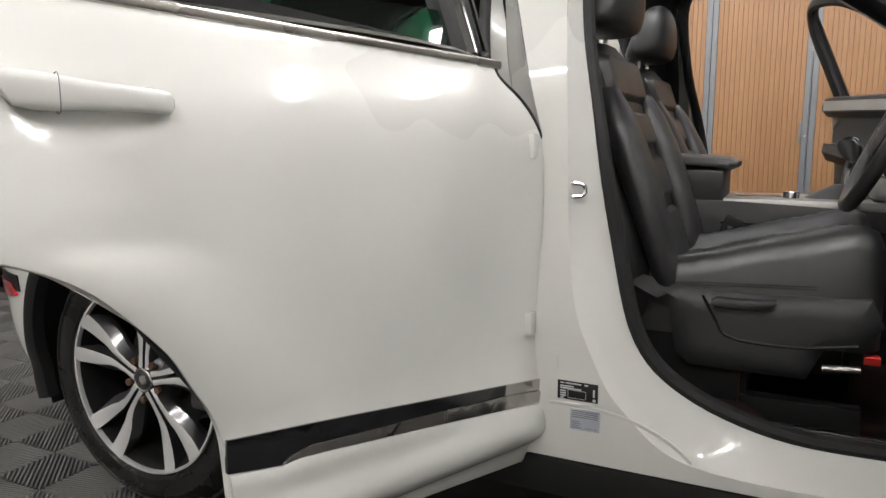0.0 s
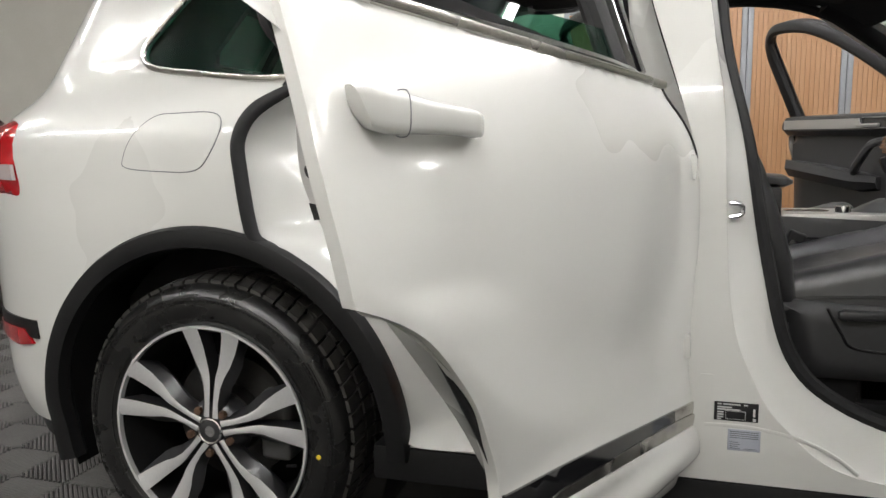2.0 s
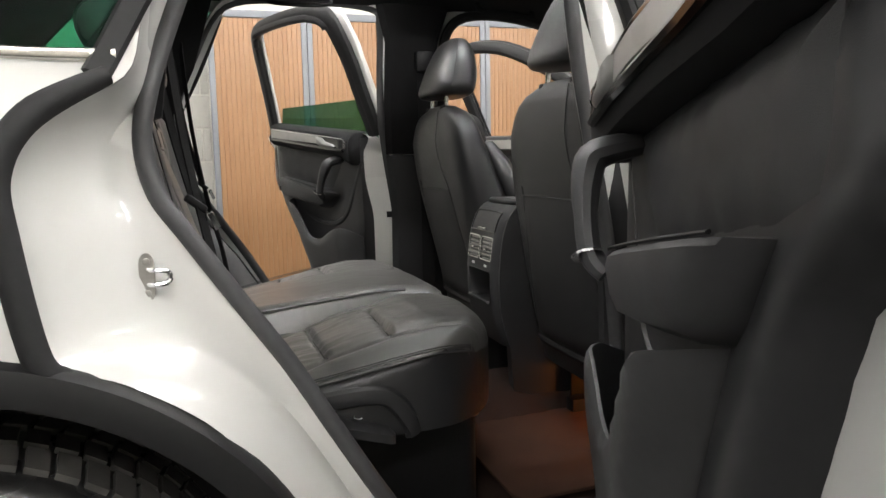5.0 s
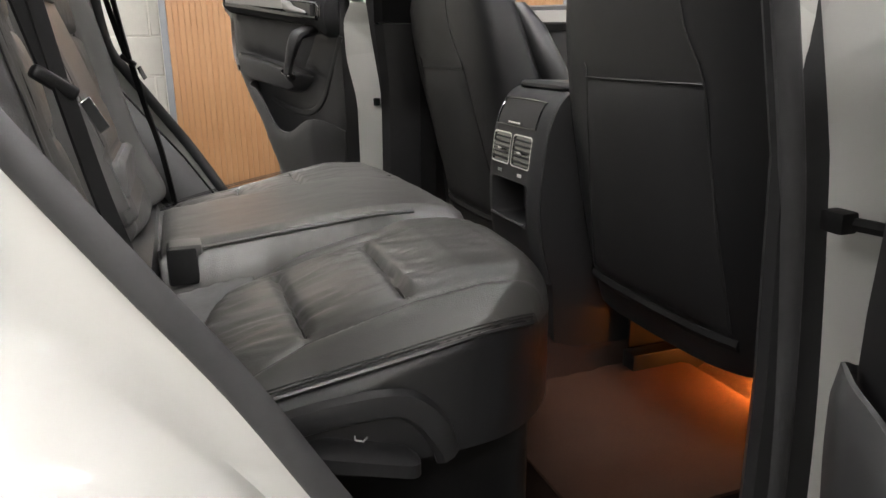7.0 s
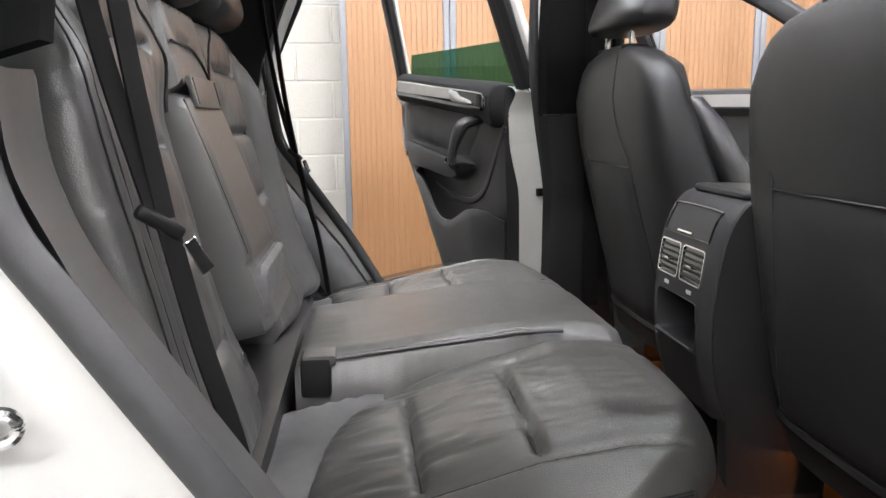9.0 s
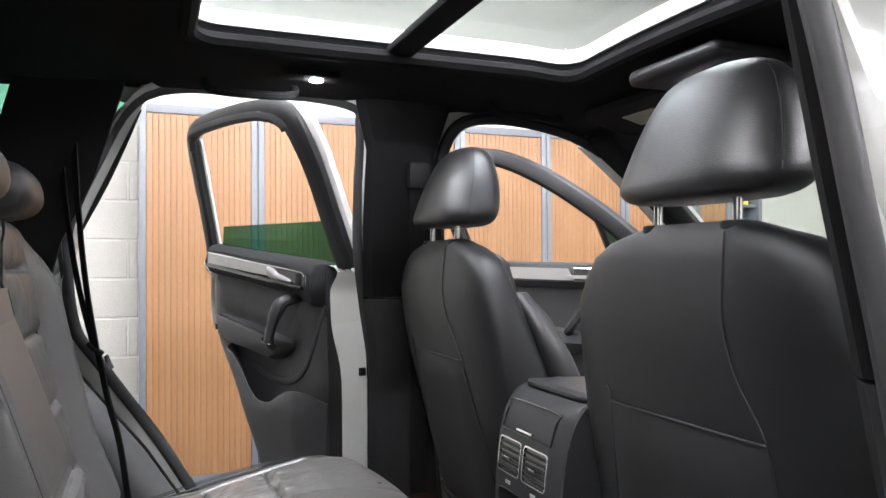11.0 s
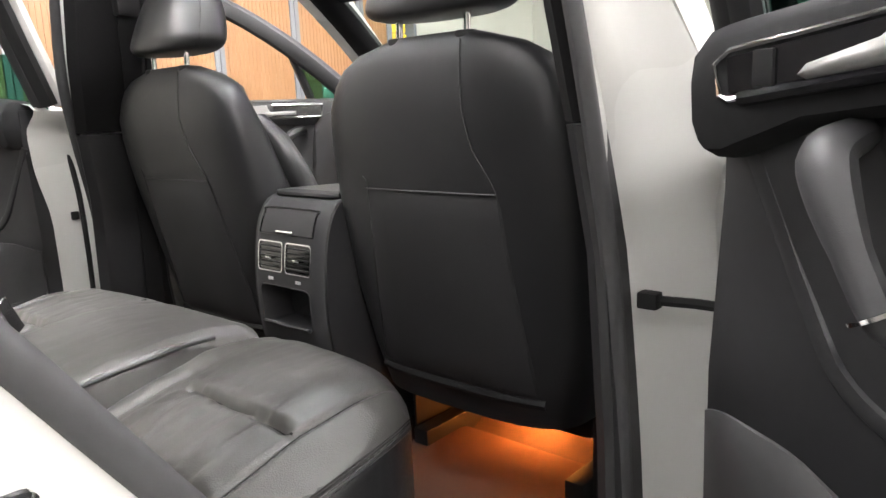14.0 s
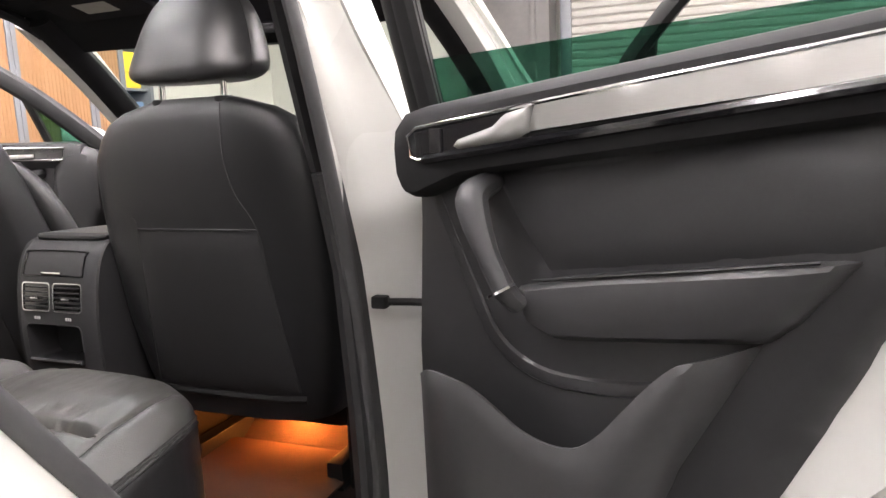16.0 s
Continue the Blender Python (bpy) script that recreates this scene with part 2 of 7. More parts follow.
    if label:
        ob["label"] = label
    return ob


def base(name, label, category, m=None, group="", kind=""):
    ob = new(name)
    ob.empty_display_size = 0.1
    if m is not None:
        ob.matrix_basis = m
    return tagged(ob, label, category, group, kind)


def cat(pts, n=6, closed=False):
    """A smooth curve through control points (Catmull-Rom)."""
    p = [np.array(q, float) for q in pts]
    out, k = [], len(p)
    for i in range(k if closed else k - 1):
        a, b, c, d = (p[(i + j) % k] if closed else p[min(max(i + j, 0), k - 1)] for j in (-1, 0, 1, 2))
        for s in range(n):
            t = s / n
            out.append(0.5 * (2 * b + (c - a) * t + (2 * a - 5 * b + 4 * c - d) * t * t + (3 * b - a - 3 * c + d) * t ** 3))
    if not closed:
        out.append(p[-1])
    return out


def inside(poly, x, y):
    c, j = False, len(poly) - 1
    for i in range(len(poly)):
        (xi, yi), (xj, yj) = poly[i][:2], poly[j][:2]
        if (yi > y) != (yj > y) and x < (xj - xi) * (y - yi) / (yj - yi) + xi:
            c = not c
        j = i
    return c


def edge_dist(loops, pts):
    """Distance of points to the nearest segment of closed loops."""
    pts = np.asarray(pts, float)
    best = np.full(len(pts), 1e9)
    for lp in loops:
        a = np.asarray(lp, float)[:, :2]
        b = np.roll(a, -1, 0)
        d = b - a
        L = (d * d).sum(1) + 1e-12
        for i in range(len(a)):
            s = np.clip(((pts - a[i]) @ d[i]) / L[i], 0, 1)
            best = np.minimum(best, np.hypot(*(pts - a[i] - s[:, None] * d[i]).T))
    return best


from mathutils import geometry


def sheet(outline, front, back, holes=(), step=0.04):
    """A shaped plate: outline and holes in (u, v), front(u, v, d) and back(u, v, d) give places; d is the distance to the rim."""
    loops = [[(float(p[0]), float(p[1])) for p in lp] for lp in (outline, *holes)]
    pts, edges = [], []
    for lp in loops:
        s = len(pts)
        pts += lp
        edges += [(s + i, s + (i + 1) % len(lp)) for i in range(len(lp))]
    xs, ys = [p[0] for p in loops[0]], [p[1] for p in loops[0]]
    grid = []
    for i, u in enumerate(np.arange(min(xs) + step / 2, max(xs), step)):
        for v in np.arange(min(ys) + step / 2 + (i % 2) * step / 2, max(ys), step):
            if inside(loops[0], u, v) and not any(inside(h, u, v) for h in loops[1:]):
                grid.append((u, v))
    if grid:
        d = edge_dist(loops, grid)
        pts += [g for g, k in zip(grid, d) if k > step * 0.45]
    vs, _, fs, *_ = geometry.delaunay_2d_cdt([Vector(p) for p in pts], edges, [], 2, 1e-6)
    keep = []
    for f in fs:
        c = sum((vs[i] for i in f), Vector((0, 0))) / len(f)
        if inside(loops[0], *c) and not any(inside(h, *c) for h in loops[1:]):
            keep.append(f)
    d = edge_dist(loops, [tuple(v) for v in vs])
    bm = bmesh.new()
    A = [bm.verts.new(front(v[0], v[1], k)) for v, k in zip(vs, d)]
    B = [bm.verts.new(back(v[0], v[1], k)) for v, k in zip(vs, d)]
    count = {}
    for f in keep:
        bm.faces.new([A[i] for i in f])
        bm.faces.new([B[i] for i in reversed(f)])
        for i in range(len(f)):
            e = (f[i], f[(i + 1) % len(f)])
            if (e[1], e[0]) in count:
                del count[(e[1], e[0])]
            else:
                count[e] = 1
    for a, b in count:
        bm.faces.new((A[b], A[a], B[a], B[b]))
    for v in [v for v in bm.verts if not v.link_faces]:
        bm.verts.remove(v)
    return bm


def loft(loops, closed=True, caps=True, bm=None):
    bm = bm or bmesh.new()
    R = [[bm.verts.new(p) for p in lp] for lp in loops]
    n = len(loops[0])
    for a, b in zip(R, R[1:]):
        for i in range(n if closed else n - 1):
            bm.faces.new((a[i], a[(i + 1) % n], b[(i + 1) % n], b[i]))
    if caps and closed:
        bm.faces.new(R[0][::-1])
        bm.faces.new(R[-1])
    return bm


def tube(path, r, n=8, closed=False, flat=1.0, up=(0, 0, 1), bm=None):
    """A tube along a path; r is a number or a list; flat squeezes it along `up`."""
    P = [Vector(p) for p in path]
    k = len(P)
    loops = []
    for i in range(k):
        a, b = (P[(i - 1) % k], P[(i + 1) % k]) if closed else (P[max(i - 1, 0)], P[min(i + 1, k - 1)])
        t = (b - a).normalized()
        s = t.cross(Vector(up))
        s = s.normalized() if s.length > 1e-4 else t.orthogonal().normalized()
        u = s.cross(t)
        q = r[i] if isinstance(r, (list, tuple)) else r
        loops.append([P[i] + s * (q * math.cos(x)) + u * (q * flat * math.sin(x)) for x in (2 * math.pi * j / n for j in range(n))])
    if closed:
        loops.append(loops[0])
        bm = loft(loops, caps=False, bm=bm)
        bmesh.ops.remove_doubles(bm, verts=bm.verts, dist=1e-6)
        return bm
    return loft(loops, bm=bm)


def box(x0, x1, y0, y1, z0, z1, r=0.004, seg=2, bm=None, m=None):
    b2 = bmesh.new()
    bmesh.ops.create_cube(b2, size=1)
    for v in b2.verts:
        v.co = Vector((x0 + (v.co.x + 0.5) * (x1 - x0), y0 + (v.co.y + 0.5) * (y1 - y0), z0 + (v.co.z + 0.5) * (z1 - z0)))
    if r > 0:
        bmesh.ops.bevel(b2, geom=b2.edges[:], offset=r, segments=seg, profile=0.6, affect="EDGES")
    if m is not None:
        b2.transform(m)
    if bm is None:
        return b2
    join(bm, b2)
    return bm


def join(bm, other):
    me = bpy.data.meshes.new("tmp")
    other.to_mesh(me)
    other.free()
    bm.from_mesh(me)
    bpy.data.meshes.remove(me)


def disc(center, axis, r, h, n=24, rim=0.0, bm=None):
    """A short cylinder with a softened front rim, its base at center, growing along axis."""
    q = Vector(axis).normalized().to_track_quat("Z", "Y").to_matrix()
    c = Vector(center)
    prof = [(r, 0), (r, h - rim), (r - rim * 0.3, h - rim * 0.3), (r - rim, h)] if rim else [(r, 0), (r, h)]
    loops = [[c + q @ Vector((a * math.cos(t), a * math.sin(t), z)) for t in (2 * math.pi * i / n for i in range(n))] for a, z in prof]
    return loft(loops, bm=bm)


def rrect(x0, x1, y0, y1, r, n=5):
    out = []
    for cx, cy, a in ((x1 - r, y1 - r, 0), (x0 + r, y1 - r, 90), (x0 + r, y0 + r, 180), (x1 - r, y0 + r, 270)):
        for i in range(n + 1):
            t = radians(a + 90 * i / n)
            out.append((cx + r * math.cos(t), cy + r * math.sin(t)))
    return out


def dense(loop, step):
    """A closed loop with long sides cut to about step."""
    out = []
    for i, p in enumerate(loop):
        q = loop[(i + 1) % len(loop)]
        k = max(1, int(math.hypot(q[0] - p[0], q[1] - p[1]) / step))
        out += [(p[0] + (q[0] - p[0]) * j / k, p[1] + (q[1] - p[1]) * j / k) for j in range(k)]
    return out


def smooth01(a, b, x):
    t = min(1.0, max(0.0, (x - a) / (b - a)))
    return t * t * (3 - 2 * t)


def pad(outline, top, r, bottom, m=None, step=0.018, soft=None):
    """A cushion: plan outline, height top(u, v), edges rounded by r, flat bottom; m lays it in place."""
    m = m or Matrix()
    lp = dense(outline, step)

    def front(u, v, d):
        k = r if soft is None else soft(u, v)
        e = max(0.0, k - d)
        drop = k - math.sqrt(max(0.0, k * k - e * e))
        return m @ Vector((u, v, top(u, v) - drop))

    return sheet(lp, front, lambda u, v, d: m @ Vector((u, v, bottom)), step=step)


def superloop(c, ax, ay, a, b, e=2.6, n=28):
    """A closed superellipse round c, with half sizes a, b along the unit ways ax, ay."""
    out = []
    for i in range(n):
        t = 2 * math.pi * i / n
        x, y = math.cos(t), math.sin(t)
        out.append(Vector(c) + Vector(ax) * (a * math.copysign(abs(x) ** (2 / e), x)) + Vector(ay) * (b * math.copysign(abs(y) ** (2 / e), y)))
    return out


# ---- the hall ----
CUP_Y, CUP_X, CUP_W, CUP_H = 3.0, 0.385, 0.613, 2.06
WALL_Y, CEIL_Z = 3.46, 3.3

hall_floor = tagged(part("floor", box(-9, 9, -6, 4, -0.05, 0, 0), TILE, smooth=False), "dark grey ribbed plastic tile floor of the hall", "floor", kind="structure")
tagged(part("ceiling", box(-9.2, 9.2, -6.2, 4.2, CEIL_Z, CEIL_Z + 0.1, 0), CEIL, smooth=False), "pale sheet ceiling of the hall", "ceiling", kind="structure")
wall_n = tagged(part("wall_north", box(-9, 9, WALL_Y - 0.0075, WALL_Y + 0.2, 0, CEIL_Z, 0), MORTAR, smooth=False), "white-painted concrete block wall behind the cupboards", "wall", kind="structure")
# South wall is out of view, added as a large soft reflector.
tagged(part("wall_south", box(-9, 9, -4.7, -4.5, 0, CEIL_Z, 0), WALLW, smooth=False), "unseen white wall added to bounce soft light onto the car", "wall", kind="structure")
tagged(part("wall_west", box(-9.2, -9, -6, 4, 0, CEIL_Z, 0), WALLW, smooth=False), "plain white-painted end wall of the hall", "wall", kind="structure")
tagged(part("wall_east", box(7.0, 7.2, -6, 4, 0, CEIL_Z, 0), WALLW, smooth=False), "white-painted wall with a steel roller shutter", "wall", kind="structure")


def lights():
    one = base("ceiling_light", "long white fluorescent batten lamp, added out of view on the ceiling", "ceiling light", pose(0, 0, CEIL_Z), "ceiling battens")
    part("housing", box(-0.75, 0.75, -0.06, 0.06, -0.05, 0.0, 0.006), surface("lamp_housing", (0.7, 0.7, 0.68), rough=0.4), one)
    part("tube", box(-0.72, 0.72, -0.045, 0.045, -0.085, -0.05, 0.015, 3), LAMP, one, "glowing white tube")
    for x, y in LAMPS[1:]:
        copy_thing(one, pose(x, y, CEIL_Z))
    one.matrix_basis = pose(*LAMPS[0], CEIL_Z)


# Unseen battens, placed where paint, jambs, cabin and end wall need brightening.
LAMPS = [(4.0, -0.6), (4.0, 0.4), (4.4, -2.4), (4.6, -3.4), (2.6, -3.6), (1.1, -3.6), (-0.1, -3.7), (-1.5, -3.7), (-2.9, -2.2), (-3.8, -0.4), (-6.5, 0.6), (-0.6, 0.2), (0.4, 1.75), (2.6, 1.3), (0.95, -0.15), (1.7, -0.5)]
lights()


def cupboard():
    one = base("tambour_cupboard", "tall beech tambour cupboard with a grey steel frame", "cupboard", pose(CUP_X, CUP_Y, 0), "row of tambour cupboards")
    w, h, d = CUP_W - 0.004, CUP_H, 0.44
    part("side_panel", box(0, 0.034, 0, d, 0.0, h, 0.002), GREYMET, one, "grey steel side with a corner post")
    part("side_panel", box(w - 0.034, w, 0, d, 0.0, h, 0.002), GREYMET, one, "grey steel side with a corner post")
    part("top", box(0.0345, w - 0.0345, 0, d, h - 0.045, h, 0.002), GREYMET, one, "grey steel top rail")
    part("plinth", box(0.0345, w - 0.0345, 0.01, d, 0, 0.07, 0.002), GREYMET, one)
    part("back", box(0.0345, w - 0.0345, d - 0.02, d, 0.071, h - 0.046, 0), GREYMET, one)
    part("lock", disc((w - 0.017, 0, 1.03), (0, -1, 0), 0.009, 0.004, 12), STEEL, one)
    part("handle", box(w - 0.052, w - 0.036, -0.012, 0.004, 0.98, 1.12, 0.004), GREYMET, one)
    n = 18
    pitch = (w - 0.07) / n
    b = bmesh.new()
    prof = [(0.0003, 0.011), (0.0003, 0.0030), (0.0022, 0.0010), (pitch * 0.5, 0.0), (pitch - 0.0022, 0.0010), (pitch - 0.0003, 0.0030), (pitch - 0.0003, 0.011)]
    loft([[(x, y, z) for x, y in prof] for z in (0.072, h - 0.047)], bm=b)
    s0 = part("slat", b, BEECH, one, "beech tambour slat")
    s0.location = (0.035, 0.008, 0)
    for i in range(1, n):
        s = new("slat", s0.data)
        s.parent = one
        s.location = (0.035 + i * pitch, 0.008, 0)
    for k in range(1, 6):
        copy_thing(one, pose(CUP_X + k * CUP_W, CUP_Y, 0))


cupboard()


def shutter():
    """Steel roller shutter in the end wall, with guide rails and a hood."""
    one = base("roller_shutter", "closed pale steel roller shutter door in the end wall", "shutter", pose(6.93, -2.0, 0))
    b = bmesh.new()
    rows, z = [], 0.02
    while z < 2.9:
        rows += [(-0.004, z), (-0.022, z + 0.012), (-0.026, z + 0.035), (-0.022, z + 0.058), (-0.004, z + 0.070)]
        z += 0.074
    loft([[(x, y, z) for x, z in rows] for y in (-2.05, 2.05)], closed=False, caps=False, bm=b)
    part("curtain", b, SHUTTER, one, "ribbed steel slats")
    for y in (-2.10, 2.10):
        part("guide_rail", box(-0.06, 0.05, y - 0.05, y + 0.05, 0, 2.9, 0.004), GREYMET, one)
    part("hood", box(-0.25, 0.05, -2.15, 2.15, 2.9, 3.25, 0.01), SHUTTER, one)
    col = tagged(part("steel_column", box(6.55, 6.85, 0.18, 0.98, 0, CEIL_Z, 0.006), DARKCOL), "dark brown painted steel column beside the shutter", "column")
    part("flange", box(6.535, 6.55, 0.30, 0.36, 0, CEIL_Z, 0.002), DARKCOL, col)


shutter()


def open_cupboard(x0, x1):
    """The last cupboard of the row, its tambour half drawn back, with crates on its shelves."""
    one = base("open_cupboard", "grey steel cupboard with its beech tambour half open", "cupboard", pose(x0, CUP_Y, 0))
    w, h, d = x1 - x0, CUP_H, 0.44
    part("side_panel", box(0, 0.034, 0, d, 0, h, 0.002), GREYMET, one)
    part("side_panel", box(w - 0.034, w, 0, d, 0, h, 0.002), GREYMET, one)
    part("top", box(0.0345, w - 0.0345, 0, d, h - 0.045, h, 0.002), GREYMET, one, "grey steel top rail")
    part("back", box(0.0345, w - 0.0345, d - 0.02, d, 0.071, h - 0.046, 0), GREYMET, one)
    part("edge_post", box(0.275, 0.325, 0.0, 0.03, 0.071, h - 0.046, 0.003), GREYMET, one, "grey leading edge of the tambour")
    for k in range(8):
        part("slat", box(0.036 + 0.0297 * k, 0.0645 + 0.0297 * k, 0.008, 0.020, 0.072, h - 0.047, 0.003, 1), BEECH, one, "beech tambour slat")
    for z in (0.071, 0.50, 0.95, 1.30, 1.60):
        part("shelf", box(0.0345, w - 0.0345, 0.03, d - 0.021, z, z + 0.022, 0.002), GREYMET, one, "grey steel shelf")
    for z, hh in ((1.623, 0.125), (1.752, 0.150)):
        c = tagged(part("yellow_crate", box(x0 + 0.34, x0 + 0.53, CUP_Y + 0.05, CUP_Y + 0.36, z, z + hh, 0.010), YELLOW), "bright yellow plastic storage crate in the open cupboard", "crate", "stacked crates")
        part("crate_rim", box(x0 + 0.336, x0 + 0.534, CUP_Y + 0.046, CUP_Y + 0.364, z + hh - 0.028, z + hh - 0.004, 0.004), YELLOW, c)
    tagged(part("blue_box", box(x0 + 0.34, x0 + 0.55, CUP_Y + 0.06, CUP_Y + 0.36, 1.322, 1.52, 0.008), BLUEC), "blue-grey box on a cupboard shelf", "box")


open_cupboard(CUP_X + 6 * CUP_W, CUP_X + 7 * CUP_W - 0.004)


# ---- the white car: shape of its sides ----
NEAR, FAR = -1, 1
WZ = [(0.28, 0.855), (0.40, 0.885), (0.55, 0.898), (0.70, 0.908), (0.90, 0.915), (1.04, 0.915), (1.12, 0.905), (1.18, 0.872), (1.215, 0.842), (1.30, 0.812), (1.45, 0.757), (1.60, 0.690), (1.68, 0.63)]


def wide(z):
    return float(np.mean(np.interp(np.linspace(z - 0.035, z + 0.035, 9), [a for a, _ in WZ], [b for _, b in WZ])))


def rear_x(z):
    return float(np.interp(z, [0.3, 0.45, 0.95, 1.08, 1.16, 1.66], [-0.90, -0.95, -0.96, -0.93, -0.88, -0.52]))


CORNER = -0.40


def skin(u, z, inset=0.0, side=NEAR):
    """A place on the car's flank; behind the corner u runs round to the tail."""
    w = wide(z) - inset - 0.085 * smooth01(0.20, -0.32, u) * smooth01(1.10, 1.26, z)
    if u >= CORNER:
        return Vector((u, side * w, z))
    a = CORNER - rear_x(z) - inset
    th = min(1.0, (CORNER - u) / 0.95) * math.pi / 2
    return Vector((CORNER - a * math.sin(th) ** 0.95, side * w * math.cos(th) ** 0.62, z))


car = base("white_car", "white five-door off-road car standing with its doors open", "car", pose(0, 0, 0))

# Loops of the door openings: x, z, half width; outer edge, then the rubber seal inside.
REAR_A = [(0.95, 1.655, .665), (0.65, 1.675, .655), (0.45, 1.64, .675), (0.345, 1.43, .755), (0.285, 1.30, .80), (0.258, 1.205, .84), (0.158, 1.155, .885), (0.122, 1.09, .902), (0.126, 1.01, .906),
          (0.148, .875, .906), (0.245, .828, .906), (0.348, .753, .902), (0.42, .638, .898), (0.468, .515, .892), (0.505, .39, .882), (0.70, .385, .88), (0.95, .385, .88), (1.085, .40, .872),
          (1.115, .55, .862), (1.12, .85, .858), (1.12, 1.05, .855), (1.085, 1.17, .838), (1.03, 1.35, .77), (0.99, 1.54, .71)]
REAR_B = [(0.90, 1.612, .645), (0.65, 1.625, .64), (0.45, 1.60, .655), (0.362, 1.43, .685), (0.303, 1.28, .712), (0.274, 1.185, .738), (0.266, 1.12, .745), (0.280, 1.055, .749), (0.315, 1.0, .752),
          (0.382, .900, .755), (0.450, .80, .757), (0.515, .69, .762), (0.578, .585, .766), (0.634, .505, .77), (0.705, .468, .77), (0.80, .46, .77), (0.92, .468, .77), (0.995, .53, .765),
          (1.008, .65, .76), (0.995, .90, .752), (0.965, 1.10, .742), (0.945, 1.25, .728), (0.94, 1.40, .70), (0.935, 1.55, .66)]
FRONT_A = [(1.135, 1.54, .71), (1.15, 1.30, .785), (1.172, 1.13, .85), (1.195, .75, .864), (1.245, .59, .864), (1.31, .495, .864), (1.44, .41, .864), (1.75, .40, .864), (2.05, .41, .864), (2.24, .50, .864),
           (2.33, .75, .864), (2.33, 1.05, .85), (2.14, 1.27, .79), (1.84, 1.50, .71), (1.55, 1.62, .665), (1.25, 1.65, .655)]
FRONT_B = [(1.165, 1.52, .66), (1.172, 1.29, .725), (1.222, 1.058, .79), (1.266, .835, .79), (1.32, .63, .79), (1.425, .53, .79), (1.60, .475, .79), (1.80, .47, .79), (2.02, .48, .785), (2.18, .56, .78),
           (2.25, .78, .775), (2.24, 1.02, .765), (2.08, 1.24, .735), (1.80, 1.45, .685), (1.55, 1.57, .645), (1.27, 1.60, .64)]


def loop3(pts, side, n=6, closed=True):
    return [Vector((x, side * y, z)) for x, z, y in cat(pts, n, closed)]


def blend_loops(a, b, k, dy=0.0, side=NEAR):
    return [p.lerp(q, k) + Vector((0, side * dy, 0)) for p, q in zip(a, b)]


def body_side(side):
    back = lambda pts, k: [(x - k * smooth01(0.55, 0.36, x) * smooth01(1.12, 1.3, z), z, y) for x, z, y in pts] if side == FAR else pts
    ra, rb, fa, fb = (loop3(p, side) for p in (back(REAR_A, 0.035), back(REAR_B, 0.045), FRONT_A, FRONT_B))
    # Rear quarter, with the side window and the wheel arch cut out.
    arch = [(0.503 * math.cos(radians(a)), 0.375 + 0.503 * math.sin(radians(a))) for a in range(76, 184, 6)]
    right = [(q[0], q[1]) for q in cat([(0.45, 1.64), (0.345, 1.43), (0.285, 1.30), (0.258, 1.205), (0.158, 1.155), (0.122, 1.09), (0.126, 1.01), (0.148, .868)], 5)]
    out = dense([(-1.34, 1.60), (-0.5, 1.66)] + right + arch + [(-0.53, 0.33), (-1.34, 0.33)], 0.06)
    win = [(q[0], q[1]) for q in cat([(-0.235, 1.287), (-0.262, 1.32), (-0.235, 1.37), (-0.10, 1.50), (0.06, 1.60), (0.20, 1.615), (0.38, 1.585), (0.37, 1.53), (0.27, 1.33), (0.222, 1.232), (0.12, 1.234), (-0.06, 1.256), (-0.17, 1.271)], 5, True)]
    part("rear_quarter_panel", sheet(out, lambda u, v, d: skin(u, v, 0.004 if d < 0.003 else 0.0, side), lambda u, v, d: skin(u, v, 0.02, side), [win], 0.045), PAINT, car, "glossy white rear quarter panel", sharp=50)
    mid_win = [((p[0] - 0.06) * 1.03 + 0.06, (p[1] - 1.42) * 1.035 + 1.42) for p in win]
    part("quarter_window", sheet(mid_win, lambda u, v, d: skin(u, v, 0.008, side), lambda u, v, d: skin(u, v, 0.012, side), (), 0.06), G_DARK, car, "dark tinted rear quarter window glass").visible_shadow = False
    ring = [skin(p[0], p[1], -0.003, side) for p in cat([(0.25, 1.232), (0.12, 1.234), (-0.06, 1.256), (-0.17, 1.271), (-0.235, 1.287), (-0.262, 1.32), (-0.235, 1.37), (-0.10, 1.50), (0.06, 1.60), (0.20, 1.615)], 6)]
    part("window_surround", tube(ring, 0.008, 8, False, 0.8, (0, side, 0)), SATIN if side == NEAR else CLAD, car, "satin chrome window surround")
    edge = [skin(p[0] + 0.004, p[1], -0.002, side) for p in cat([(0.40, 1.58), (0.335, 1.43), (0.268, 1.30), (0.222, 1.205)], 6)]
    part("pillar_strip", tube(edge, 0.017, 8, False, 0.5, (0, side, 0)), CLAD, car, "black window edge strip")
    # Arch moulding and wheel housing.
    prof = [(0.455, 0.02), (0.462, -0.012), (0.485, -0.016), (0.506, -0.010), (0.513, 0.002), (0.513, 0.03), (0.47, 0.05)]
    ms = []
    for a in np.linspace(-4, 196, 60):
        c, s = math.cos(radians(a)), math.sin(radians(a))
        grow = 1.0 + 0.02 * smooth01(160, 195, a)
        ms.append([Vector((r * (1 if i not in (0, 1) else (2 - grow)) * c, 0, 0.375 + r * s)) for i, (r, _) in enumerate(prof)])
        for i, p in enumerate(ms[-1]):
            p.y = side * (wide(max(p.z, 0.34)) - prof[i][1])
    part("arch_moulding", loft(ms, True), CLAD, car, "black plastic wheel arch moulding")
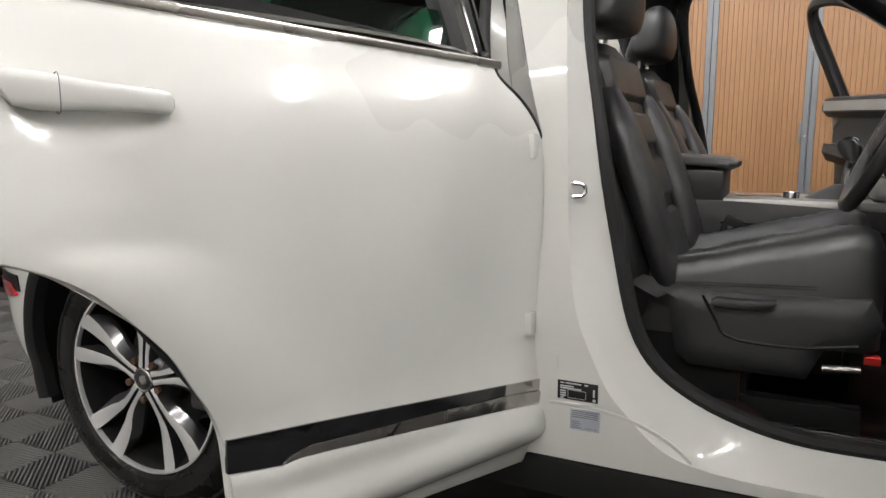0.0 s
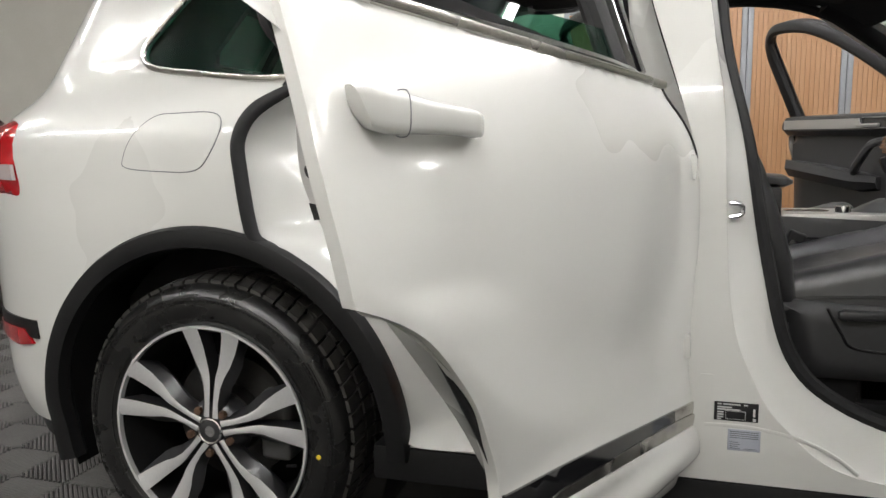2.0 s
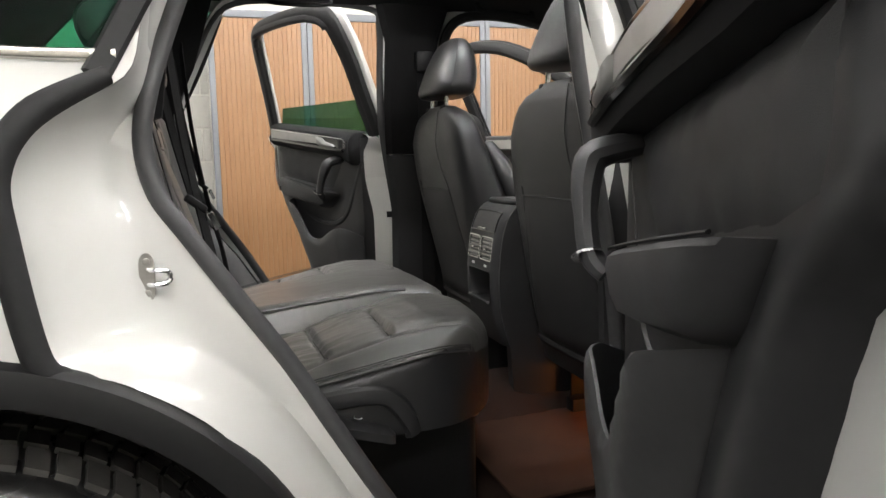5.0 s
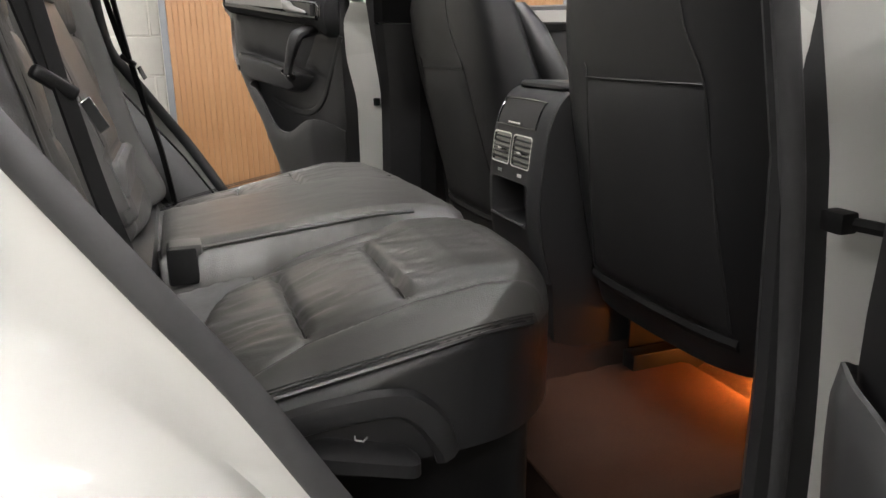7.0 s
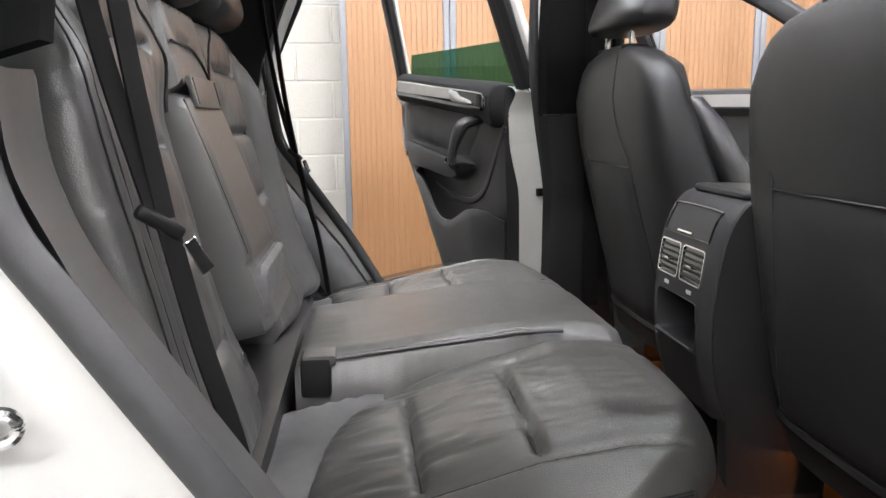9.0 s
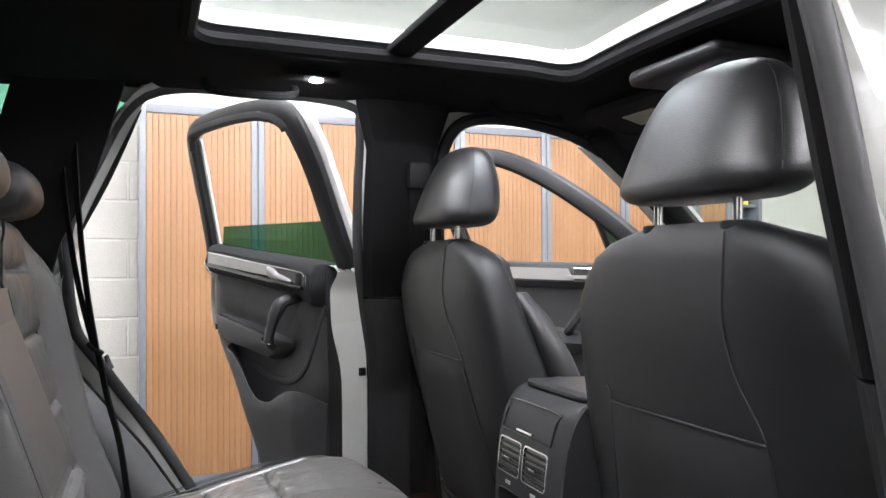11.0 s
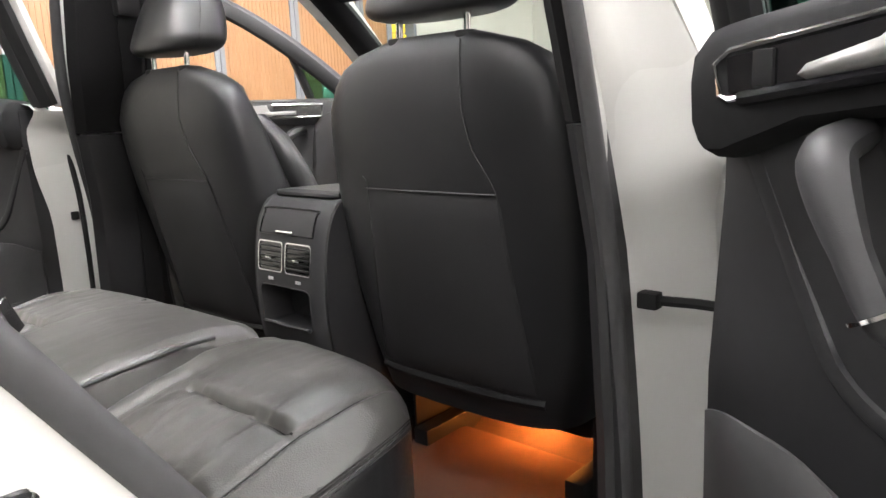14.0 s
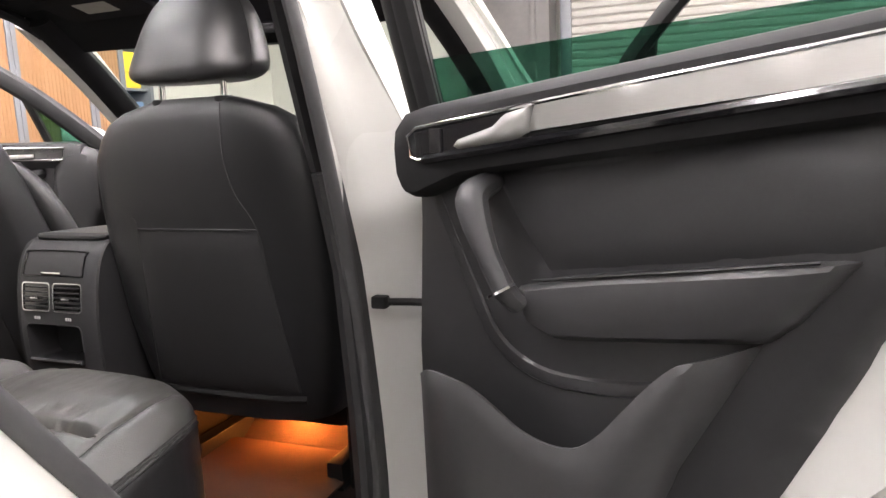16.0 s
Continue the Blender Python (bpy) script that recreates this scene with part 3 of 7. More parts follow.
    hs = [[Vector((r * math.cos(radians(a)), side * y, 0.375 + r * math.sin(radians(a)))) for a in range(-25, 206, 7)] for r, y in ((0.462, 0.87), (0.470, 0.80), (0.470, 0.62), (0.45, 0.56), (0.05, 0.55))]
    part("wheel_housing", loft(hs, False, False), CLAD, car, "black felt wheel housing")
    # Jamb of the rear door opening.
    lps = [ra, blend_loops(ra, rb, 0.10, -0.012, side), blend_loops(ra, rb, 0.34, -0.036, side), blend_loops(ra, rb, 0.52, -0.028, side), blend_loops(ra, rb, 0.64, -0.045, side), blend_loops(ra, rb, 0.90, -0.012, side), rb]
    for i, p in enumerate(lps[0]):
        lps[0][i] = p + Vector((0, side * -0.003, 0))
    part("rear_door_jamb", loft(lps, True, False), JAMB, car, "white painted rear door jamb", sharp=60)
    part("rear_door_seal", tube([p + Vector((0, side * 0.004, 0)) for p in rb], 0.0135, 10, True, 0.9, (0, 1, 0)), SEALGREY, car, "black rubber door seal")
    band = [Vector((x, side * (y + 0.004), z)) for x, z, y in cat([(0.240, 1.206, .852)] + REAR_A[6:10] + [(0.172, .842, .897)], 8)]
    part("pillar_seal", tube(band, [0.012 + 0.0055 * min(1.0, i / 7) for i in range(len(band))], 10, False, 0.85, (0, side, 0)), RUBBER, car, "thick black rubber seal along the pillar edge")
    # Middle pillar, sill and roof rail skin round both openings.
    frontl = [(p.x, p.z) for p in fa]

    def w2(u, z):
        return float(np.interp(z, [0.3, 0.42, 0.6, 0.9, 1.08, 1.17, 1.35, 1.54, 1.62, 1.70], [0.866, 0.868, 0.864, 0.860, 0.855, 0.838, 0.772, 0.712, 0.68, 0.62]))

    so = dense([(2.45, 0.375), (2.45, 1.10), (2.17, 1.30), (1.86, 1.545), (1.56, 1.67), (1.25, 1.70), (0.95, 1.705), (0.65, 1.715), (0.43, 1.70), (0.43, 1.66), (0.45, 1.6485), (0.65, 1.679), (0.95, 1.659), (0.992, 1.54), (1.032, 1.35), (1.087, 1.17), (1.122, 1.05), (1.122, 0.85), (1.117, 0.55), (1.087, 0.398), (0.95, 0.383), (0.70, 0.383), (0.52, 0.384), (0.51, 0.375)], 0.05)
    part("side_frame", sheet(so, lambda u, v, d: Vector((u, side * w2(u, v), v)), lambda u, v, d: Vector((u, side * (w2(u, v) - 0.02), v)), [frontl], 0.05), PAINT, car, "white middle pillar and door sill", sharp=50)
    lps = [fa, blend_loops(fa, fb, 0.25, -0.004, side), blend_loops(fa, fb, 0.6, 0.004, side), fb]
    part("front_door_jamb", loft(lps, True, False), JAMB, car, "white painted front door jamb", sharp=60)
    part("front_door_seal", tube(fb, 0.017, 8, True, 0.9, (0, 1, 0)), RUBBER, car, "black rubber door seal")
    part("sill_trim", box(0.42, 2.45, side * 0.80 if side > 0 else -0.872, 0.872 if side > 0 else -0.80, 0.29, 0.374, 0.012), CLAD, car, "black sill underside trim")
    if side == NEAR:
        details_near()


def lay(points, inset, side=NEAR):
    return [skin(p[0], p[1], inset, side) for p in points]


def details_near():
    # Fuel flap: a plate that follows the flank inside a fine dark gap.
    flap = [(q[0], q[1]) for q in cat([(-0.185, 1.025), (-0.09, 1.016), (0.008, 1.018), (0.05, 1.060), (0.074, 1.12), (0.045, 1.152), (-0.065, 1.154), (-0.123, 1.147), (-0.168, 1.10), (-0.192, 1.05)], 5, True)]
    part("flap_gap", tube(lay(flap, 0.0004), 0.0013, 5, True), GREYMET, car, "thin dark gap round the fuel flap")
    part("fuel_flap", sheet([((p[0] + 0.06) * 0.985 - 0.06, (p[1] - 1.085) * 0.98 + 1.085) for p in flap], lambda u, v, d: skin(u, v, -0.0012 - 0.0006 * smooth01(0, 0.01, d)), lambda u, v, d: skin(u, v, 0.002), (), 0.03), PAINT, car, "white fuel flap")
    # Rear lamp round the corner.
    lamp = [(q[0], q[1]) for q in cat([(-0.60, 1.14), (-0.555, 1.06), (-0.525, 0.962), (-0.60, 0.958), (-0.80, 0.965), (-1.0, 1.0), (-1.02, 1.12), (-0.80, 1.15)], 5, True)]
    tl = part("rear_lamp", sheet(lamp, lambda u, v, d: skin(u, v, -0.012 * smooth01(0, 0.02, d) + 0.001), lambda u, v, d: skin(u, v, 0.01), (), 0.03), LAMPRED, car, "red rear lamp with a pale reversing strip")
    strip = [(-0.545, 1.035), (-0.532, 0.995), (-0.95, 1.01), (-0.95, 1.04)]
    part("reverse_lens", sheet(dense(strip, 0.03), lambda u, v, d: skin(u, v, -0.0145), lambda u, v, d: skin(u, v, -0.005), (), 0.03), LAMPCLR, tl, "pale reversing lens")
    # Bumper: dark band, reflector and lower edge.
    bandp = dense([(-0.515, 0.625), (-0.512, 0.575), (-1.3, 0.575), (-1.3, 0.65)], 0.05)
    part("bumper_band", sheet(bandp, lambda u, v, d: skin(u, v, -0.004), lambda u, v, d: skin(u, v, 0.01), (), 0.05), CLAD, car, "black bumper band")
    refl = dense([(-0.575, 0.598), (-0.535, 0.560), (-0.62, 0.548), (-0.80, 0.565), (-0.80, 0.598)], 0.04)
    part("reflector", sheet(refl, lambda u, v, d: skin(u, v, -0.007), lambda u, v, d: skin(u, v, 0.0), (), 0.03), LAMPRED, car, "red bumper reflector")
    lip = dense([(-0.52, 0.36), (-0.52, 0.26), (-1.3, 0.27), (-1.3, 0.36)], 0.06)
    part("bumper_lip", sheet(lip, lambda u, v, d: skin(u, max(v, 0.30), 0.02 + 0.10 * (0.36 - v)) + Vector((0, 0, min(0, v - 0.30))), lambda u, v, d: skin(u, max(v, 0.30), 0.06) + Vector((0, 0, min(0, v - 0.30))), (), 0.05), CLAD, car, "black lower bumper lip")
    # Strikers, stickers and blanking plate.
    for sx, sy, sz, sk in ((0.263, -0.782, 0.944, 1.0), (1.172, -0.838, 0.935, 1.35)):
        plate = [(q[0] * sk, q[1] * sk) for q in cat([(-0.010, 0.0), (-0.009, 0.025), (0.0, 0.033), (0.009, 0.025), (0.010, 0), (0.009, -0.025), (0, -0.033), (-0.009, -0.025)], 3, True)]
        st = part("striker", sheet(plate, lambda u, v, d: Vector((sx + u, sy - 0.004, sz + v)), lambda u, v, d: Vector((sx + u, sy + 0.004, sz + v)), (), 0.02), STEEL, car, "steel door striker plate")
        way = [Vector((sx, sy, sz)) + Vector(q) * sk for q in ((0, 0, 0.010), (0.012, -0.010, 0.010), (0.026, -0.008, 0.008), (0.030, -0.006, 0), (0.026, -0.008, -0.008), (0.012, -0.010, -0.010), (0, 0, -0.010))]
        part("striker_loop", tube(cat(way, 4), 0.004 * sk, 8), CHROME, st, "polished steel loop")
        for dz in (-0.022, 0.022):
            part("bolt", disc((sx, sy - 0.004, sz + dz * sk), (0, -1, 0), 0.005, 0.003, 10, 0.001), STEEL, st)
    st = part("data_sticker", box(1.172, 1.256, -0.8685, -0.865, 0.506, 0.545, 0.001), BLACKST, car, "black printed data sticker")
    rows = [(1.178, 1.186, 0.541), (1.189, 1.222, 0.541), (1.228, 1.236, 0.541), (1.178, 1.206, 0.5345), (1.178, 1.222, 0.530), (1.178, 1.190, 0.524), (1.178, 1.190, 0.519), (1.178, 1.190, 0.514), (1.178, 1.186, 0.5095)]
    bm = bmesh.new()
    for a, c, z in rows:
        box(a, c, -0.8692, -0.8686, z - 0.0016, z + 0.0012, 0, bm=bm)
    for a, c, z0, z1 in ((1.194, 1.232, 0.5098, 0.5106), (1.194, 1.232, 0.5266, 0.5274), (1.194, 1.1948, 0.5098, 0.5274), (1.2312, 1.232, 0.5098, 0.5274), (1.246, 1.252, 0.508, 0.514), (1.246, 1.250, 0.518, 0.534)):
        box(a, c, -0.8692, -0.8686, z0, z1, 0, bm=bm)
    part("print", bm, INK, st, "pale printed lines and frame", smooth=False)
    sp = part("tyre_sticker", box(1.200, 1.262, -0.8685, -0.865, 0.444, 0.489, 0.001), PAPER, car, "silver paper tyre pressure sticker")
    bm = bmesh.new()
    for k in range(4):
        box(1.204, 1.258, -0.8692, -0.8686, 0.4835 - k * 0.0042, 0.4852 - k * 0.0042, 0, bm=bm)
    for k in range(4):
        box(1.204, 1.224 - 0.004 * (k % 2), -0.8692, -0.8686, 0.4485 + k * 0.0042, 0.4500 + k * 0.0042, 0, bm=bm)
    box(1.230, 1.256, -0.8692, -0.8686, 0.449, 0.450, 0, bm=bm)
    part("print", bm, surface("grey_ink", (0.16, 0.17, 0.19), rough=0.5), sp, "grey printed lines", smooth=False)
    part("blanking_plate", sheet(rrect(1.142, 1.170, 0.565, 0.600, 0.004), lambda u, v, d: Vector((u, -0.8665, v)), lambda u, v, d: Vector((u, -0.862, v)), (), 0.02), PAINT, car)
    crease = [Vector((x, -0.8655, z)) for x, z in cat([(1.155, 0.494), (1.20, 0.4955), (1.257, 0.493), (1.334, 0.478), (1.399, 0.449), (1.442, 0.416)], 6)]
    part("sill_crease", tube(crease, 0.0042, 8, flat=0.6, up=(0, 1, 0)), PAINT, car, "raised crease on the white sill")
    # Check strap bracket and strap on the middle pillar.
    br = part("check_bracket", box(1.0, 1.022, -0.812, -0.785, 0.884, 0.906, 0.004), CLAD, car, "black check strap bracket")
    part("check_strap", tube([(1.01, -0.79, 0.895), (1.03, -0.85, 0.893), (1.035, -0.92, 0.892)], 0.0045, 6, flat=1.6), CLAD, br)
    part("hinge_boot", box(1.092, 1.112, -0.888, -0.862, 0.93, 0.978, 0.005), CLAD, car)
    for z in (0.66, 1.02):
        part("door_hinge", box(1.082, 1.122, -0.893, -0.858, z - 0.025, z + 0.025, 0.007), PAINT, car, "white painted door hinge")


body_side(NEAR)
body_side(FAR)


# ---- wheel ----
def wheel():
    """Ten-spoke two-tone alloy wheel with its tyre; axis along y, outer face at -y."""
    one = base("rear_wheel", "five double spoke machined alloy wheel with a worn black tyre", "wheel", pose(0, -0.897, 0.375))
    prof = [(0.262, 0.012), (0.268, -0.004), (0.285, -0.010), (0.320, -0.016), (0.345, -0.010), (0.360, 0.006), (0.368, 0.020), (0.3735, 0.045), (0.3765, 0.09), (0.3775, 0.14), (0.3765, 0.19), (0.3735, 0.235), (0.360, 0.272), (0.32, 0.29), (0.262, 0.27)]

    def ring(pr, n=96, ph=0.0):
        return [[Vector((r * math.cos(2 * math.pi * i / n), y, r * math.sin(2 * math.pi * i / n))) for i in range(n)] for r, y in pr]

    part("tyre", loft(ring(prof), True, False), TYRE, one, "black tyre with a shiny side wall", sharp=60)
    # Tread blocks in slanted rows.
    b = bmesh.new()
    n = 64
    for i in range(n):
        a0 = 2 * math.pi * i / n
        for y0, y1, sl, k in ((0.022, 0.072, 0.5, 0), (0.082, 0.128, 0.35, 0.4), (0.138, 0.182, -0.35, 0.4), (0.192, 0.245, -0.5, 0)):
            a = a0 + k * 2 * math.pi / n
            w = 2 * math.pi / n * 0.78
            vs = []
            for rr in (-0.006, 0.0085):
                for (yy, aa) in ((y0, 0), (y1, 0), (y1, w), (y0, w)):
                    ra = float(np.interp(yy, [p[1] for p in prof[6:13]], [p[0] for p in prof[6:13]])) + rr
                    t = a + aa + sl * (yy - y0)
                    vs.append(b.verts.new((ra * math.cos(t), yy, ra * math.sin(t))))
            for f in ((4, 5, 6, 7), (0, 1, 5, 4), (1, 2, 6, 5), (2, 3, 7, 6), (3, 0, 4, 7)):
                b.faces.new([vs[j] for j in f])
    tagged(part("tread", b, TREAD, one, "moulded tread blocks", smooth=False), kind="stuff")
    # Side wall ribs.
    for r in (0.284, 0.327, 0.333, 0.339):
        y = float(np.interp(r, [p[0] for p in prof[:6]], [p[1] for p in prof[:6]]))
        part("side_wall_rib", tube([(r * math.cos(t), y - 0.0005, r * math.sin(t)) for t in np.linspace(0, 2 * math.pi, 96, False)], 0.0016, 5, True), TYRE, one)
    b = bmesh.new()
    for i in range(150):
        t = 2 * math.pi * i / 150
        m = Matrix.Rotation(-t, 4, "Y")
        box(0.3285, 0.3325, -0.0185, -0.014, -0.0030, 0.0030, 0, bm=b, m=m)
    tagged(part("side_wall_knurl", b, TYRE, one, smooth=False), kind="stuff")
    part("paint_dot", disc((0.300, -0.0135, -0.03), (0, -1, 0), 0.006, 0.0022, 12), YELLOW, one, "yellow paint dot")
    # Rim barrel and lip.
    part("rim_lip", loft(ring([(0.262, 0.012), (0.2685, -0.006), (0.2670, -0.012), (0.2610, -0.012), (0.2590, -0.004), (0.2588, 0.002)]), True, False), RIMFACE, one, "machined bright rim lip")
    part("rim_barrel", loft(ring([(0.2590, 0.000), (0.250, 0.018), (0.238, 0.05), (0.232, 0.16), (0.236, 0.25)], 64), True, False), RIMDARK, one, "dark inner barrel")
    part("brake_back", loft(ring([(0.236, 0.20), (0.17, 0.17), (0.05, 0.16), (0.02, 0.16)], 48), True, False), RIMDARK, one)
    # Brake disc and caliper seen between the spokes.
    part("brake_disc", loft(ring([(0.165, 0.13), (0.165, 0.105), (0.09, 0.10), (0.085, 0.06), (0.04, 0.06)], 48), True, False), surface("worn_brake_steel", (0.06, 0.058, 0.056), (0.035, 0.033, 0.032), 0.4, 0.55, metal=0.8), one, "grey steel brake disc")
    part("caliper", box(0.10, 0.185, 0.06, 0.14, -0.09, 0.09, 0.02, 3), surface("caliper_grey", (0.07, 0.07, 0.07), rough=0.5), one, "grey brake caliper")

    # Spokes: a machined face with dark sides, in five pairs.
    def spoke(turn, tilt):
        face, sides = bmesh.new(), bmesh.new()
        # radius, inner edge, outer edge (across), height, width of the dark bevel outside
        secs = [(0.034, 0.0045, 0.020, 0.000, 0.004), (0.070, 0.0050, 0.0185, 0.001, 0.012), (0.110, 0.0060, 0.0230, 0.004, 0.020), (0.140, 0.0085, 0.0330, 0.006, 0.026), (0.165, 0.0150, 0.0470, 0.007, 0.022), (0.205, 0.0230, 0.0640, 0.003, 0.012), (0.240, 0.0300, 0.0760, -0.004, 0.005), (0.2575, 0.0330, 0.0820, -0.0105, 0.002)]
        up, low = [], []
        for r, i0, o0, y, bv in secs:
            a, b = tilt * i0, tilt * o0
            up.append([Vector((r, y, a)), Vector((r, y - 0.002, a + (b - a) * 0.3)), Vector((r, y - 0.002, a + (b - a) * 0.75)), Vector((r, y, b))])
            low.append([Vector((r, y + 0.0005, a)), Vector((r, y + 0.05, a + tilt * 0.002)), Vector((r, y + 0.055, b)), Vector((r, y + 0.022, b + tilt * bv)), Vector((r, y + 0.0005, b))])
        loft(up, False, False, face)
        loft(low, False, False, sides)
        m = Matrix.Rotation(turn, 4, "Y")
        face.transform(m), sides.transform(m)
        s = part("spoke", sides, RIMGREY, one, "dark grey painted spoke flanks")
        part("spoke_face", face, RIMFACE, s, "machined silver spoke face")

    for k in range(5):
        t = radians(-86 + 72 * k)
        spoke(t, 1), spoke(t, -1)
    hub = part("hub", loft(ring([(0.001, -0.003), (0.028, -0.003), (0.033, 0.0), (0.036, 0.006), (0.062, 0.016), (0.075, 0.03), (0.08, 0.06)], 40), True, False), RIMGREY, one, "dark hub with a round cap")
    part("cap_ring", tube([(0.031 * math.cos(t), -0.003, 0.031 * math.sin(t)) for t in np.linspace(0, 2 * math.pi, 40, False)], 0.0032, 6, True), CHROME, hub, "silver cap ring")
    part("cap_mark", disc((0, -0.003, 0), (0, -1, 0), 0.014, 0.0015, 20), CHROME, hub, "plain silver disc on the cap")
    for k in range(5):
        t = radians(86 + 36 + 72 * k)
        part("lug_bolt", disc((0.058 * math.cos(t), 0.004, 0.058 * math.sin(t)), (0, -1, 0), 0.0105, 0.012, 6, 0.002), RUST, one, "rusty lug bolt")
    part("valve", tube([(0.222, 0.02, -0.075), (0.205, 0.002, -0.07)], 0.004, 6), RUBBER, one)
    return one


wheel()


# ---- rear door ----
HINGE, SWING = (1.105, -0.905), 67.2


DOOR_Z = np.linspace(0.25, 1.26, 102)
DOOR_W = np.convolve(np.pad(np.interp(DOOR_Z, [0.28, 0.40, 0.55, 0.70, 0.90, 1.00, 1.06, 1.10, 1.15, 1.20, 1.26], [0.859, 0.889, 0.902, 0.910, 0.913, 0.909, 0.902, 0.894, 0.876, 0.853, 0.822]), 4, "edge"), np.ones(9) / 9, "valid")


FLARE = np.convolve(np.pad(np.interp(DOOR_Z, [0.58, 0.66, 0.74, 0.97, 1.03, 1.08, 1.15, 1.20], [0.0, 0.016, 0.0245, 0.0245, 0.016, 0.010, 0.007, 0.0]), 6, "edge"), np.ones(13) / 13, "valid")


def door_skin(u, z, inset=0.0):
    """Outer skin of the closed door: as the flank, a little bulged, with a crease at the handle line."""
    w = float(np.interp(z, DOOR_Z, DOOR_W)) - inset
    low = smooth01(0.62, 0.52, z) * 0.012
    hollow = 0.010 * math.exp(-((z - 0.70) / 0.10) ** 2)
    dish = 0.015 * math.exp(-((u - 0.315) / 0.055) ** 2 - ((z - 1.066) / 0.026) ** 2) if inset < 0.02 else 0.0
    away = max(0.0, u - float(np.interp(z, [0.55, 0.65, 0.75, 0.80, 0.85, 0.88, 0.905, 1.0], [0.466, 0.445, 0.386, 0.342, 0.294, 0.243, 0.18, 0.16])))
    flare = float(np.interp(z, DOOR_Z, FLARE)) * smooth01(float(np.interp(z, [0.95, 1.08], [0.24, 0.11])), 0.0, away)
    return Vector((u, -(w + low + flare - hollow * 0.6 - dish), z))


def rear_door(side):
    tag = "white rear car door standing wide open, black inner trim"
    H = Vector((HINGE[0], HINGE[1] * (1 if side == NEAR else -1), 0))
    door = base("rear_door", tag, "car door", Matrix.Translation(H) @ Matrix.Rotation(radians(SWING if side == NEAR else -SWING), 4, "Z"), "rear doors")
    off = Matrix.Translation(-H) @ Matrix.Diagonal((1, 1 if side == NEAR else -1, 1, 1))

    def rear_edge(z):
        return float(np.interp(z, [0.465, 0.505, 0.625, 0.735, 0.80, 0.868, 0.95, 1.02, 1.095], [0.70, 0.63, 0.549, 0.464, 0.409, 0.352, 0.296, 0.272, 0.267]))

    def back_set(z):
        """How far the trim stands back from the door's rear edge, low down."""
        return float(np.interp(z, [0.465, 0.505, 0.625, 0.744, 0.868, 0.95, 1.0, 1.04, 1.08], [0.01, 0.03, 0.045, 0.055, 0.10, 0.118, 0.11, 0.06, 0.0]))

    def add(name, bm, mat, parent=None, label="", sharp=38):
        if side == FAR and name in ("trim_panel", "map_pocket", "upper_trim", "insert_frame"):
            for v in bm.verts:
                v.co.x -= 0.28 * max(0.0, v.co.x - 0.90)
        if name in ("upper_trim", "insert_frame", "silver_insert", "gloss_band"):
            for v in bm.verts:
                v.co.y -= 0.014 * smooth01(0.70, 0.45, v.co.x) * smooth01(-0.79, -0.74, v.co.y)
        if side == NEAR and name not in ("door_shell", "plug", "latch_slot", "door_seal"):
            for v in bm.verts:
                b = rear_edge(v.co.z)
                if v.co.y > -0.80 and v.co.x < b + 0.30:
                    v.co.x += back_set(v.co.z) * min(1.0, (b + 0.30 - v.co.x) / 0.30)
        bm.transform(off)
        return part(name, bm, mat, parent or door, label, sharp)

    rear = [(0.174, 1.225), (0.165, 1.17), (0.158, 1.10), (0.160, 1.02), (0.176, 0.93), (0.182, 0.905), (0.243, 0.880), (0.294, 0.848), (0.342, 0.800), (0.386, 0.748), (0.415, 0.698), (0.446, 0.645), (0.462, 0.600), (0.466, 0.55)]
    rear_c = [(p[0], p[1]) for p in cat(rear[:6], 5)] + [(p[0], p[1]) for p in cat(rear[5:], 4)][1:]
    front = [(1.14, 0.352), (1.176, 0.47), (1.192, 0.53), (1.192, 0.60), (1.172, 0.70), (1.164, 0.80), (1.170, 0.90), (1.170, 0.98), (1.152, 1.05), (1.116, 1.105), (1.068, 1.150), (1.062, 1.174)]
    front_c = [(p[0], p[1]) for p in cat(front, 5)]
    out = dense(rear_c + [(0.478, 0.385)] + front_c + [(0.65, 1.204)], 0.035)
    add("outer_skin", sheet(out, lambda u, v, d: door_skin(u, v, 0.003 * (1 - min(1, d / 0.008)) ** 2), lambda u, v, d: door_skin(u, v, 0.022), (), 0.014), PAINT, None, "glossy white door skin", 50)
    # Lower strip and cladding.
    fe = [door_skin(u + 0.0025, v, 0.004) for u, v in front_c]
    # Black tube laid in for the shade of the gap along the front edge.
    add("edge_gap", tube(fe, 0.0042, 6), RUBBER, None, "thin black strip in place of the shaded gap at the door's front edge")
    low = [(0.551, 0.5365), (0.568, 0.5470), (0.607, 0.5535), (0.883, 0.5385), (1.048, 0.5270)]
    strip = dense([(0.466, 0.600), (1.050, 0.5485)] + low[::-1] + [(0.464, 0.549)], 0.025)
    add("black_strip", sheet(strip, lambda u, v, d: door_skin(u, v, -0.007 + 0.003 * (1 - min(1, d / 0.003))), lambda u, v, d: door_skin(u, v, 0.005), (), 0.03), GLOSS, None, "gloss black lower strip")
    cap = dense([(1.051, 0.5484), (1.185, 0.5365), (1.183, 0.5110), (1.051, 0.5270)], 0.02)
    add("strip_end", sheet(cap, lambda u, v, d: door_skin(u, v, -0.008 + 0.004 * (1 - min(1, d / 0.004))), lambda u, v, d: door_skin(u, v, 0.005), (), 0.02), SATIN, None, "satin silver end piece of the strip")
    band = dense(low + [(1.182, 0.5105), (1.180, 0.4845), (0.884, 0.5140), (0.642, 0.5355), (0.584, 0.5395)], 0.02)
